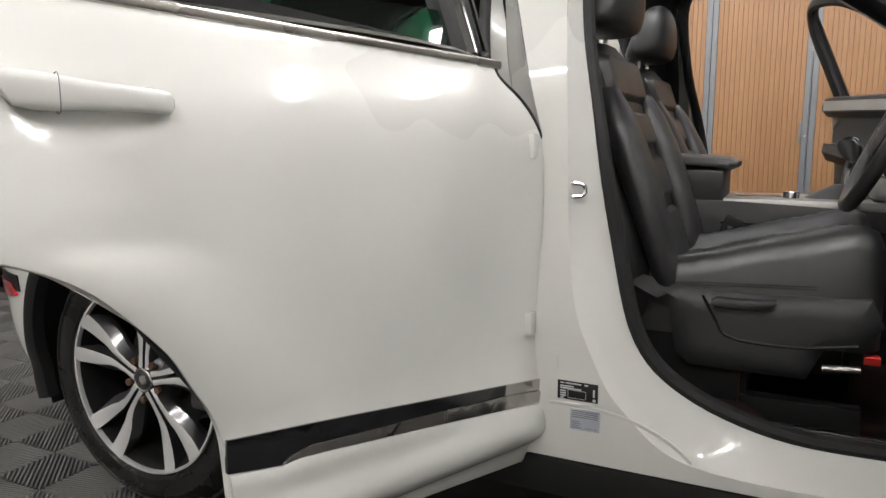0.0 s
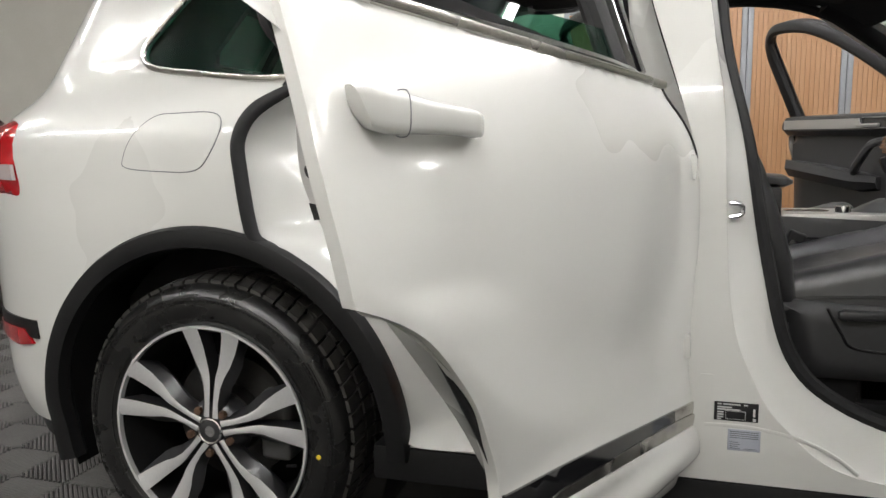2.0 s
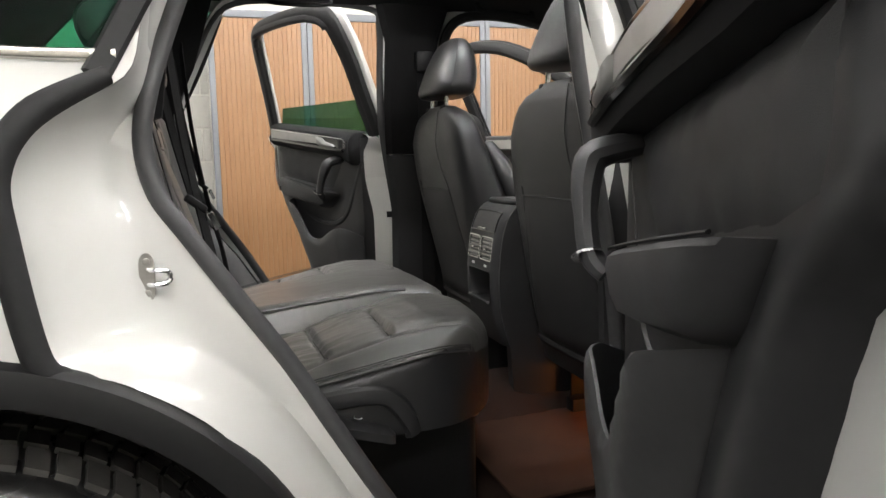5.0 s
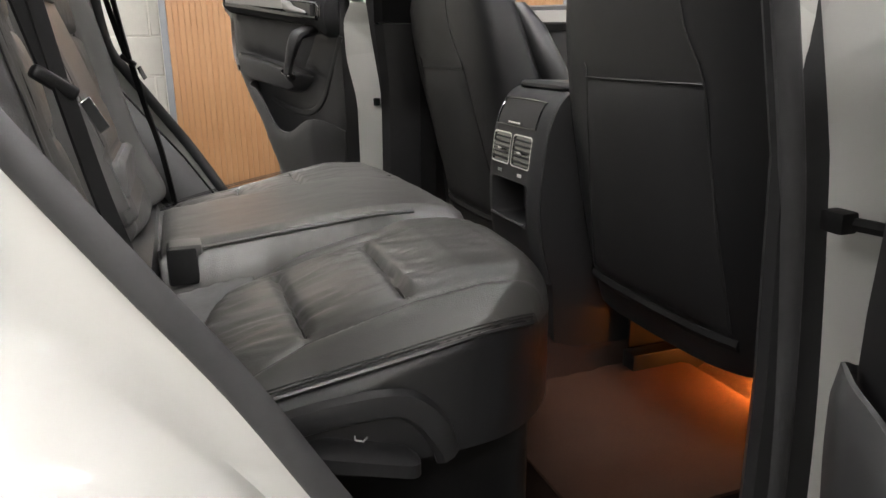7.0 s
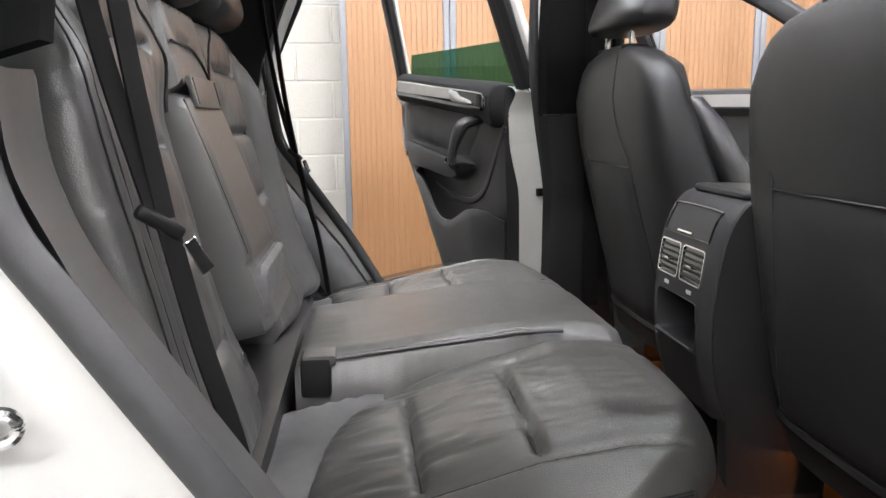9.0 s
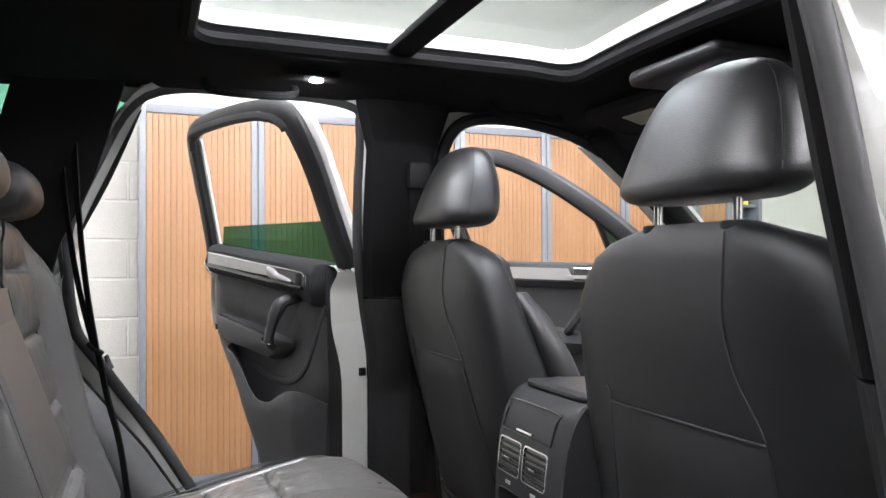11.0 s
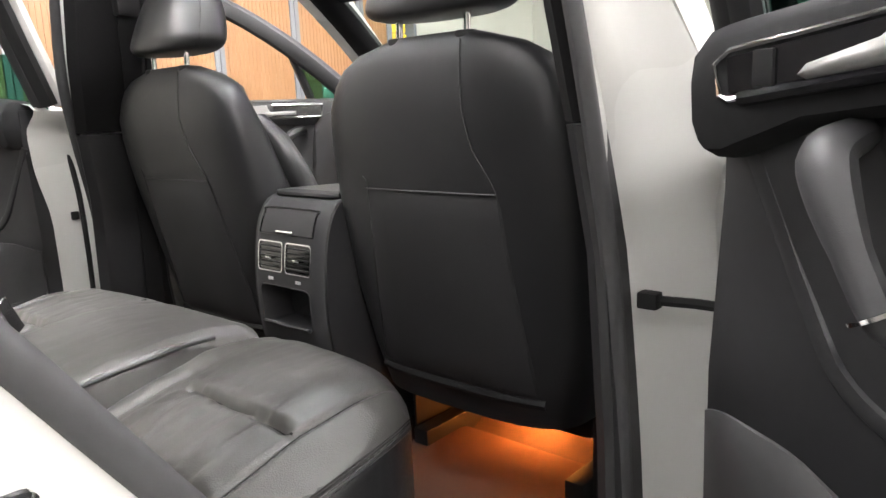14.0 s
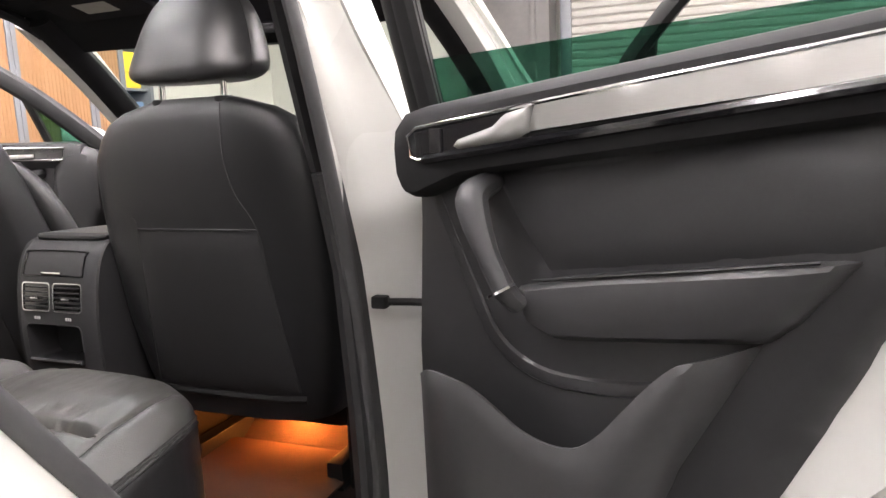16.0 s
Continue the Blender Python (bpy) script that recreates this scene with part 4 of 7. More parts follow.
    add("silver_band", sheet(band, lambda u, v, d: door_skin(u, v, -0.010 + 0.004 * (1 - min(1, d / 0.004))), lambda u, v, d: door_skin(u, v, 0.005), (), 0.02), SATIN, None, "tapering satin silver band")
    clad = dense([(0.466, 0.5470), (0.551, 0.5350), (0.584, 0.5385), (0.642, 0.5345), (0.884, 0.5130), (1.180, 0.4830), (1.144, 0.358), (0.486, 0.385)], 0.02)
    add("lower_cladding", sheet(clad, lambda u, v, d: door_skin(u, v, -0.010 + 0.003 * (1 - min(1, d / 0.004)) - 0.016 * smooth01(0.50, 0.44, v) + 0.06 * smooth01(0.43, 0.35, v)), lambda u, v, d: door_skin(u, v, 0.006), (), 0.012), PAINT, None, "white lower door cladding")
    # Handle with its bowl.
    zc = lambda u: 1.099 - 0.070 * (u - 0.21)
    hs = []
    for u, h, o, t in ((0.214, 0.010, 0.008, 0.004), (0.217, 0.023, 0.015, 0.009), (0.235, 0.0265, 0.021, 0.012), (0.265, 0.0255, 0.025, 0.013), (0.288, 0.0225, 0.028, 0.0125), (0.325, 0.0195, 0.030, 0.012), (0.365, 0.0180, 0.030, 0.012), (0.395, 0.0175, 0.026, 0.012), (0.412, 0.0155, 0.019, 0.010), (0.419, 0.007, 0.013, 0.005)):
        o, h = o * 0.72, h * 0.92
        c = door_skin(u, zc(u)).y - o
        lp = []
        for p in superloop((u, c, zc(u)), (0, 1, 0), (0, 0, 1), t, h, 3.2, 20):
            p.x -= 0.62 * (p.z - zc(u)) * smooth01(0.30, 0.23, u)
            lp.append(p)
        hs.append(lp)
    hd = add("door_handle", loft(hs), PAINT, None, "white body-coloured door handle")
    add("handle_foot", box(0.226, 0.272, -0.908, -0.880, 1.078, 1.114, 0.011, 3), PAINT, hd)
    add("handle_foot", box(0.390, 0.412, -0.902, -0.880, 1.074, 1.098, 0.009, 3), PAINT, hd)
    gz = [p for p in superloop((0.278, door_skin(0.278, zc(0.278)).y - 0.0192, zc(0.278)), (0, 1, 0), (0, 0, 1), 0.0130, 0.0245, 3.2, 28)]
    add("handle_gap", tube(gz, 0.0007, 5, True, 1.0, (1, 0, 0)), GREYMET, hd)
    # Chrome belt line.
    bl = [door_skin(u, 1.222 - (u - 0.365) * 0.064, -0.002) for u in np.linspace(0.160, 1.075, 14)]
    add("belt_strip", tube(bl, 0.0085, 8, flat=0.5, up=(0, 1, 0)), SATIN, None, "satin chrome belt strip")
    # Shell between skin and trim: rear and front shut faces.
    edge_loop = [(0.185, 1.225), (0.180, 1.16), (0.186, 1.09), (0.222, 1.01), (0.251, 0.938), (0.266, 0.912), (0.316, 0.866), (0.368, 0.796), (0.410, 0.734), (0.450, 0.668), (0.474, 0.60), (0.480, 0.54), (0.50, 0.43), (0.65, 0.40), (0.9, 0.39), (1.0, 0.41), (1.05, 0.5), (1.055, 0.7), (1.05, 0.95), (1.03, 1.12), (0.985, 1.2)]
    lip_loop = [(0.180, 1.225), (0.171, 1.16), (0.165, 1.09), (0.168, 1.015), (0.184, 0.93), (0.191, 0.900), (0.251, 0.872), (0.350, 0.792), (0.394, 0.742), (0.424, 0.690), (0.470, 0.60), (0.474, 0.54)] + edge_loop[12:]
    mid_loop = [(0.216, 1.228), (0.217, 1.163), (0.222, 1.093), (0.253, 1.012), (0.276, 0.940), (0.287, 0.912), (0.328, 0.872), (0.39, 0.806), (0.443, 0.738), (0.485, 0.672), (0.515, 0.61), (0.535, 0.55), (0.57, 0.48), (0.66, 0.43), (0.9, 0.415), (0.98, 0.43), (1.02, 0.515), (1.025, 0.7), (1.02, 0.95), (1.005, 1.12), (0.975, 1.205)]
    in_loop = [(0.260, 1.232), (0.264, 1.165), (0.263, 1.095), (0.268, 1.02), (0.292, 0.950), (0.305, 0.922), (0.348, 0.868), (0.405, 0.80), (0.460, 0.735), (0.505, 0.68), (0.545, 0.625), (0.58, 0.57), (0.625, 0.505), (0.69, 0.465), (0.9, 0.445), (0.965, 0.455), (0.995, 0.53), (1.0, 0.7), (0.995, 0.95), (0.985, 1.12), (0.965, 1.21)]
    E, C, I = (cat(q, 6, True) for q in (edge_loop, mid_loop, in_loop))
    in_y = lambda z: -0.758 - 0.032 * smooth01(1.05, 0.87, z)

    def ring(k, y):
        """A loop between the door's edge and its trim."""
        out = []
        for p, c, q in zip(E, C, I):
            g = p + (c - p) * (k / 0.5) if k < 0.5 else c + (q - c) * (k / 0.5 - 1)
            yy = in_y(g[1]) if k == 1 else y + (max(0.0, 0.914 - float(np.interp(g[1], DOOR_Z, DOOR_W))) if k < 0.4 else 0)
            yy += 0.030 * smooth01(1.02, 1.10, g[1]) if k == 0.5 else -0.012 * smooth01(0.95, 1.02, g[1]) if k == 0.16 else 0
            out.append(Vector((g[0], yy, g[1])))
        return out

    a = [door_skin(p[0], p[1], 0.010) for p in cat(lip_loop, 6, True)]
    ledge = [[Vector((p.x + (back_set(p.z) + 0.012 if p.x < 0.72 else 0.0), min(p.y, -0.7885), p.z)) for p in ring(1.0, 0)]] if side == NEAR else []
    add("door_shell", loft([a, ring(0.04, -0.902), ring(0.16, -0.890), ring(0.5, -0.872), ring(1.0, 0)] + ledge, True, False), JAMB, None, "white painted shut faces of the door", 50)
    rings = [[p for p in ring(k, y) if p.x < 0.6] for k, y in ((0.04, -0.902), (0.16, -0.890), (0.5, -0.872), (1.0, 0))]

    def shell_x(y, z):
        """The rear shut face's x at a height and depth."""
        at = []
        for r in rings:
            q = sorted(r, key=lambda p: p.z)
            at.append((float(np.interp(z, [p.z for p in q], [p.y for p in q])), float(np.interp(z, [p.z for p in q], [p.x for p in q]))))
        return float(np.interp(y, [p[0] for p in at], [p[1] for p in at]))

    def shell_n(y, z):
        return Vector((-1, (shell_x(y + 0.004, z) - shell_x(y - 0.004, z)) / 0.008, (shell_x(y, z + 0.004) - shell_x(y, z - 0.004)) / 0.008)).normalized()

    top = [Vector((shell_x(y, z) - 0.004, y, z)) for y, z in ((-0.762, 1.228), (-0.772, 1.196), (-0.800, 1.150), (-0.842, 1.107), (-0.866, 1.070), (-0.880, 1.040))]
    low = [Vector((u - 0.008, y, z)) for u, y, z in ((0.229, -0.890, 1.0), (0.251, -0.900, 0.95), (0.288, -0.904, 0.90), (0.330, -0.905, 0.85), (0.361, -0.910, 0.80), (0.394, -0.910, 0.75), (0.430, -0.905, 0.70), (0.462, -0.900, 0.65), (0.488, -0.895, 0.60), (0.52, -0.885, 0.50))]
    sealp = cat(top + low + [Vector((0.80, -0.872, 0.42)), Vector((0.98, -0.872, 0.44)), Vector((1.02, -0.872, 0.6)), Vector((1.02, -0.872, 0.95)), Vector((0.99, -0.85, 1.17))], 4)
    add("door_seal", tube(sealp, 0.0092, 8, False, 0.9, (0, 1, 0)), RUBBER, None, "black rubber door seal")
    # Plugs and latch on the rear shut face.
    for x, y, z, r in ((0.262, -0.780, 1.034, 0.0082), (0.261, -0.809, 1.026, 0.0098), (0.291, -0.784, 0.958, 0.0086), (0.180, -0.880, 1.104, 0.0070)):
        add("plug", disc((shell_x(y, z) + 0.002, y, z), shell_n(y, z), r, 0.0045, 18, 0.0025), RUBBER, None, "round black rubber plug")
    slot = dense([(-0.764, 0.975), (-0.800, 0.979), (-0.808, 0.984), (-0.802, 0.990), (-0.780, 0.995), (-0.764, 0.996)], 0.02)
    add("latch_slot", sheet(slot, lambda u, v, d: Vector((shell_x(u, v) - 0.0015, u, v)), lambda u, v, d: Vector((shell_x(u, v) + 0.01, u, v)), (), 0.02), GLOSS, None, "black latch slot")
    # Check strap plate on the front shut face.
    add("check_plate", box(0.998, 1.006, -0.868, -0.833, 0.845, 0.955, 0.002), STEEL, None, "steel check strap plate")
    add("check_boot", box(1.004, 1.024, -0.861, -0.841, 0.878, 0.902, 0.003), CLAD, None, "black check strap boot")
    # Inner trim.
    ztop = lambda u: 1.213 + 0.098 * (1.01 - u)
    zbot = lambda u: 1.107 + 0.110 * (0.99 - u)
    rearp = [(0.264, 1.225), (0.268, 1.165), (0.267, 1.095), (0.272, 1.02), (0.296, 0.950), (0.352, 0.868), (0.409, 0.80), (0.464, 0.735), (0.549, 0.625), (0.63, 0.505), (0.70, 0.465)]
    outl = dense([(p[0], p[1]) for p in cat(rearp, 3)] + [(0.95, 0.45), (1.022, 0.47), (1.036, 0.60), (1.036, 0.85), (1.02, 1.05), (1.018, 1.19)], 0.03)
    add("trim_panel", sheet(outl, lambda u, v, d: Vector((u, -0.742 - 0.045 * (1 - min(1, d / (0.02 + 0.035 * smooth01(0.82, 0.62, u)))) ** 1.4 * (1 - 0.93 * smooth01(0.96, 1.0, u)), v)), lambda u, v, d: Vector((u, -0.795, v)), (), 0.03), TRIM, None, "black moulded door trim")
    ins = dense([(0.345, zbot(0.345) - 0.004), (0.35, 1.07), (0.40, 1.046), (0.56, 1.026), (0.67, 1.010), (0.785, 0.992), (0.835, 1.06), (0.87, zbot(0.87) - 0.003)], 0.03)
    add("soft_insert", sheet(ins, lambda u, v, d: Vector((u, -0.733 - 0.010 * (1 - min(1, d / 0.015)) ** 2, v)), lambda u, v, d: Vector((u, -0.75, v)), (), 0.03), CLOTH, None, "soft black padded insert")
    secs = []
    for u, k in ((0.262, 0.75), (0.268, 0.95), (0.285, 1.0), (0.31, 1.0), (0.335, 1.0), (0.45, 1), (0.6, 1), (0.75, 1), (0.9, 1), (0.985, 1), (1.006, 0.96), (1.014, 0.8)):
        zt, zb = ztop(u), zbot(u) - 0.022 * smooth01(0.96, 0.985, u)
        c, h = (zt + zb) / 2, (zt - zb) / 2 * k
        dp = 0.45 + 0.55 * smooth01(0.262, 0.335, u)
        secs.append([Vector((u, -0.80 + (y + 0.80) * dp, c + z * h)) for y, z in ((-0.80, 0.98), (-0.735, 1.0), (-0.708, 0.9), (-0.694, 0.66), (-0.690, 0.2), (-0.692, -0.5), (-0.70, -0.85), (-0.72, -1.0), (-0.80, -1.0))])
    add("upper_trim", loft(secs), SOFTTR, None, "padded black upper door trim")
    zi0, zi1 = (lambda u: 1.139 + 0.112 * (0.98 - u)), (lambda u: 1.183 + 0.109 * (0.98 - u))
    fr = [(0.345, zi0(0.345) + 0.004), (0.345, zi1(0.345) - 0.004), (0.355, zi1(0.355)), (0.965, zi1(0.965)), (0.983, zi1(0.98) - 0.010), (0.978, zi0(0.98) + 0.006), (0.965, zi0(0.965)), (0.355, zi0(0.355))]
    add("insert_frame", tube([Vector((u, -0.6885, v)) for u, v in dense(fr, 0.05)], 0.0028, 6, True), CHROME, None, "thin chrome frame")
    silver = dense([(0.348, zi0(0.348) + 0.004), (0.348, zi1(0.348) - 0.003), (0.762, zi1(0.762) - 0.002), (0.772, zi0(0.772) + 0.012)], 0.03)
    add("silver_insert", sheet(silver, lambda u, v, d: Vector((u, -0.6825 - 0.005 * (1 - min(1, d / 0.006)), v)), lambda u, v, d: Vector((u, -0.694, v)), (), 0.03), ALU, None, "brushed silver insert")
    add("gloss_band", tube([Vector((u, -0.687, zi0(u) - 0.001)) for u in (0.355, 0.5, 0.77, 0.95)], 0.008, 8, flat=0.9), GLOSS, None, "gloss black band under the insert")
    add("handle_recess", sheet(dense([(0.775, zi0(0.775) + 0.004), (0.775, zi1(0.775) - 0.004), (0.97, zi1(0.97) - 0.006), (0.966, zi0(0.966) + 0.006)], 0.03), lambda u, v, d: Vector((u, -0.6885, v)), lambda u, v, d: Vector((u, -0.70, v)), (), 0.03), GLOSS, None, "dark recess of the inner handle")
    lev = [(0.766, zi1(0.766) - 0.003), (0.800, zi1(0.80) - 0.006), (0.808, zi0(0.808) + 0.034), (0.822, zi0(0.822) + 0.025), (0.882, zi0(0.882) + 0.017), (0.890, zi0(0.89) + 0.010), (0.882, zi0(0.882) + 0.005), (0.790, zi0(0.79) + 0.004), (0.770, zi0(0.77) + 0.012)]
    add("inner_handle", sheet(dense(lev, 0.012), lambda u, v, d: Vector((u, -0.6815 + 0.007 * smooth01(0, 0.008, d), v)), lambda u, v, d: Vector((u, -0.692, v)), (), 0.005), LEVER, None, "silver inner door handle", 60)
    add("lock_button", box(0.917, 0.938, -0.690, -0.6845, zi0(0.93) + 0.006, zi1(0.93) - 0.006, 0.002), CLAD, None)
    # Arm rest, pull handle and map pocket.
    ar = []
    for u, za, zb, o in ((0.385, 1.040, 1.030, 0.004), (0.405, 1.040, 0.985, 0.034), (0.44, 1.036, 0.962, 0.050), (0.56, 1.022, 0.950, 0.058), (0.67, 1.006, 0.936, 0.062), (0.75, 0.992, 0.926, 0.064), (0.785, 0.984, 0.936, 0.060), (0.812, 0.976, 0.955, 0.030), (0.828, 0.970, 0.966, 0.003)):
        y0, h = -0.742, za - zb
        ar.append([Vector((u, y0, za)), Vector((u, y0 + o * 0.86, za)), Vector((u, y0 + o * 0.97, za - 0.006 * min(1, h / 0.05))), Vector((u, y0 + o, za - h * 0.28)), Vector((u, y0 + o * 0.93, za - h * 0.7)), Vector((u, y0 + o * 0.80, zb)), Vector((u, y0 + o * 0.45, zb - 0.010)), Vector((u, y0, zb - 0.012))])
    add("arm_rest", loft(ar), TRIM2, None, "padded black arm rest")
    add("arm_rest_seam", tube([Vector((u, -0.742 + o, z)) for u, z, o in ((0.77, 0.9925, 0.058), (0.67, 1.0090, 0.055), (0.56, 1.0250, 0.051), (0.42, 1.0425, 0.036))], 0.0022, 6), CLAD, None, "dark joint over the arm rest")
    sw = [Vector((u, -0.745 + o, z)) for u, z, o in ((0.985, 1.09, 0.0), (0.954, 1.027, 0.0), (0.917, 0.955, 0.002), (0.881, 0.895, 0.004), (0.828, 0.860, 0.004), (0.76, 0.850, 0.004), (0.65, 0.862, 0.003), (0.56, 0.890, 0.0))]
    add("trim_sweep", tube(cat(sw, 4), 0.011, 8, flat=0.5, up=(0, 1, 0)), TRIM, None, "curved moulding under the arm rest")
    pl = cat([(0.868, -0.735, 1.110), (0.858, -0.682, 1.098), (0.845, -0.668, 1.072), (0.822, -0.664, 1.025), (0.800, -0.668, 0.982), (0.790, -0.685, 0.962)], 4)
    add("pull_handle", tube(pl, [0.014 + 0.006 * math.sin(math.pi * min(1, i / 12)) for i in range(len(pl))], 10, flat=1.15, up=(1, 0, 0)), TRIM2, None, "curved black pull handle")
    add("pull_handle_cap", tube([(0.8015, -0.664, 0.983), (0.800, -0.6645, 0.980)], 0.0195, 10, flat=1.1, up=(1, 0, 0)), CHROME, None, "thin chrome handle ring")
    top = [(1.032, 0.806), (0.985, 0.830), (0.930, 0.840), (0.880, 0.836), (0.835, 0.818), (0.790, 0.796), (0.742, 0.789), (0.700, 0.798), (0.662, 0.826), (0.630, 0.862), (0.597, 0.895), (0.562, 0.921), (0.525, 0.932), (0.455, 0.946)]
    rest = [(0.455, 0.946), (0.50, 0.875), (0.57, 0.775), (0.635, 0.64), (0.69, 0.53), (0.76, 0.478), (0.95, 0.462), (1.012, 0.478), (1.030, 0.6), (1.032, 0.806)]
    pk = [(p[0], p[1]) for p in cat(top, 3)] + rest[1:-1]
    seat_line = [dense(rest + rest[-2:0:-1], 0.05)]

    def stand(u, v, d):
        """How far the pocket's wall stands off the panel: full at its open top, none at its other edges."""
        k = float(edge_dist(seat_line, [(u, v)])[0])
        lip = 0.006 * (1 - min(1, d / 0.010)) ** 2 if k > 0.02 else 0.0
        return 0.066 * (0.45 + 0.55 * smooth01(1.03, 0.90, u)) * (1 - (1 - min(1, k / 0.06)) ** 2) * (0.72 + 0.28 * smooth01(0.60, 0.80, v)) - lip

    add("map_pocket", sheet(dense(pk, 0.022), lambda u, v, d: Vector((u, -0.737 + stand(u, v, d), v)), lambda u, v, d: Vector((u, -0.743 + stand(u, v, 1) * 0.93, v)), (), 0.018), POCKET_LIT, None, "moulded black map pocket with an open top")
    # Window frame and the part-lowered pane.
    fc = cat([(0.225, -0.790, 1.235), (0.285, -0.728, 1.40), (0.36, -0.648, 1.60), (0.405, -0.625, 1.652), (0.50, -0.616, 1.668), (0.75, -0.612, 1.668), (0.93, -0.622, 1.648), (0.99, -0.640, 1.60), (1.018, -0.690, 1.48), (1.030, -0.735, 1.35), (1.040, -0.790, 1.20)], 5)
    add("window_frame", tube(fc, 0.034, 10, flat=0.62, up=(0, 1, 0.35)), CLAD, None, "black window frame")
    fo = [Vector((p[0] + (0.028 if p[0] > 0.9 else 0.0), p[1] - 0.022, p[2] + (0.012 if p[2] > 1.5 else 0))) for p in fc]
    add("frame_outer", tube(fo, 0.028, 8, flat=0.5, up=(0, 1, 0.35)), JAMB if side == FAR else GLOSS, None, "outer window frame")
    fs = [Vector((p[0] - (0.018 if p[0] > 0.9 else 0) + (0.018 if p[0] < 0.4 else 0), p[1] + 0.012, p[2] - (0.016 if p[2] > 1.6 else 0))) for p in fc]
    add("glass_channel", tube(fs, 0.020, 8, flat=0.7, up=(0, 1, 0.35)), RUBBER, None, "rubber glass channel")
    gt = 1.283 if side == NEAR else 1.335
    gl = dense([(0.27, 1.20), (0.34 if side == NEAR else 0.385, gt + 0.006), (1.02, gt), (1.03, 1.18)], 0.08)
    gp = add("window_pane", sheet(gl, lambda u, v, d: Vector((u, -0.795 + 0.37 * (v - 1.2), v)), lambda u, v, d: Vector((u, -0.799 + 0.37 * (v - 1.2), v)), (), 0.1), G_GREEN, None, "green tinted part-lowered window pane")
    gp.visible_shadow = False


rear_door(NEAR)
rear_door(FAR)


# ---- front doors ----
def front_door(side):
    H = Vector((2.28, side * 0.885, 0))
    door = base("front_door", "white front car door standing wide open, black inner trim", "car door", Matrix.Translation(H) @ Matrix.Rotation(radians(-side * 64), 4, "Z"), "front doors")
    off = Matrix.Translation(-H) @ Matrix.Diagonal((1, -side, 1, 1))

    def add(name, bm, mat, parent=None, label="", sharp=38):
        bm.transform(off)
        return part(name, bm, mat, parent or door, label, sharp)

    out = dense([(1.20, 1.19), (1.195, 0.95), (1.21, 0.76), (1.215, 0.55), (1.23, 0.36), (2.05, 0.35), (2.20, 0.42), (2.30, 0.75), (2.32, 1.05), (2.26, 1.13)], 0.06)
    add("outer_skin", sheet(out, lambda u, v, d: door_skin(u, v, 0.01 * (1 - min(1, d / 0.01)) ** 2), lambda u, v, d: door_skin(u, v, 0.022), (), 0.06), PAINT, None, "glossy white door skin", 50)
    lp = [(1.225, 1.17), (1.22, 0.95), (1.235, 0.76), (1.24, 0.55), (1.27, 0.42), (2.02, 0.41), (2.15, 0.48), (2.24, 0.75), (2.26, 1.02), (2.20, 1.12)]
    a = [door_skin(x, z, 0.010) for x, z in cat(lp, 4, True)]
    b = [Vector((x, -0.875, z)) for x, z in cat(lp, 4, True)]
    c = [Vector((1.74 + (x - 1.74) * 0.95, -0.785, 0.8 + (z - 0.8) * 0.95)) for x, z in cat(lp, 4, True)]
    add("door_shell", loft([a, b, c], True, False), JAMB, None, "white painted shut faces of the door", 50)
    add("door_seal", tube([p.lerp(q, 0.5) for p, q in zip(b, c)], 0.014, 6, True), RUBBER)
    tr = dense([(1.27, 1.205), (1.265, 1.0), (1.285, 0.75), (1.33, 0.50), (1.98, 0.45), (2.12, 0.55), (2.19, 0.80), (2.20, 1.02), (2.17, 1.15), (2.08, 1.19)], 0.05)
    add("trim_panel", sheet(tr, lambda u, v, d: Vector((u, -0.735 - 0.03 * (1 - min(1, d / 0.03)) ** 2, v)), lambda u, v, d: Vector((u, -0.788, v)), (), 0.05), TRIM, None, "black moulded door trim")
    secs = []
    for u, k in ((1.262, 0.6), (1.275, 0.95), (1.35, 1), (1.6, 1), (1.9, 1), (2.05, 1), (2.10, 0.8)):
        zt, zb = 1.205 + 0.05 * (1.95 - u) * 0.4, 1.105 + 0.06 * (1.95 - u) * 0.4
        m, h = (zt + zb) / 2, (zt - zb) / 2 * k
        secs.append([Vector((u, y, m + z * h)) for y, z in ((-0.80, 0.98), (-0.735, 1.0), (-0.70, 0.85), (-0.69, 0.3), (-0.69, -0.5), (-0.715, -1.0), (-0.80, -1.0))])
    add("upper_trim", loft(secs), TRIM2, None, "padded black upper door trim")
    zi = lambda u: 1.160 + 0.022 * (1.95 - u)
    add("silver_insert", sheet(dense([(1.285, zi(1.285) - 0.022), (1.285, zi(1.285) + 0.022), (1.80, zi(1.8) + 0.022), (1.83, zi(1.83) - 0.022)], 0.05), lambda u, v, d: Vector((u, -0.684, v)), lambda u, v, d: Vector((u, -0.695, v)), (), 0.05), ALU, None, "brushed silver insert")
    add("handle_recess", sheet(dense([(1.835, zi(1.83) - 0.022), (1.835, zi(1.83) + 0.022), (2.04, zi(2.04) + 0.02), (2.03, zi(2.04) - 0.02)], 0.05), lambda u, v, d: Vector((u, -0.686, v)), lambda u, v, d: Vector((u, -0.70, v)), (), 0.05), GLOSS, None, "dark recess of the inner handle")
    add("inner_handle", box(1.80, 1.93, -0.69, -0.674, zi(1.87) - 0.016, zi(1.87) - 0.002, 0.005), ALU, None, "silver inner door handle")
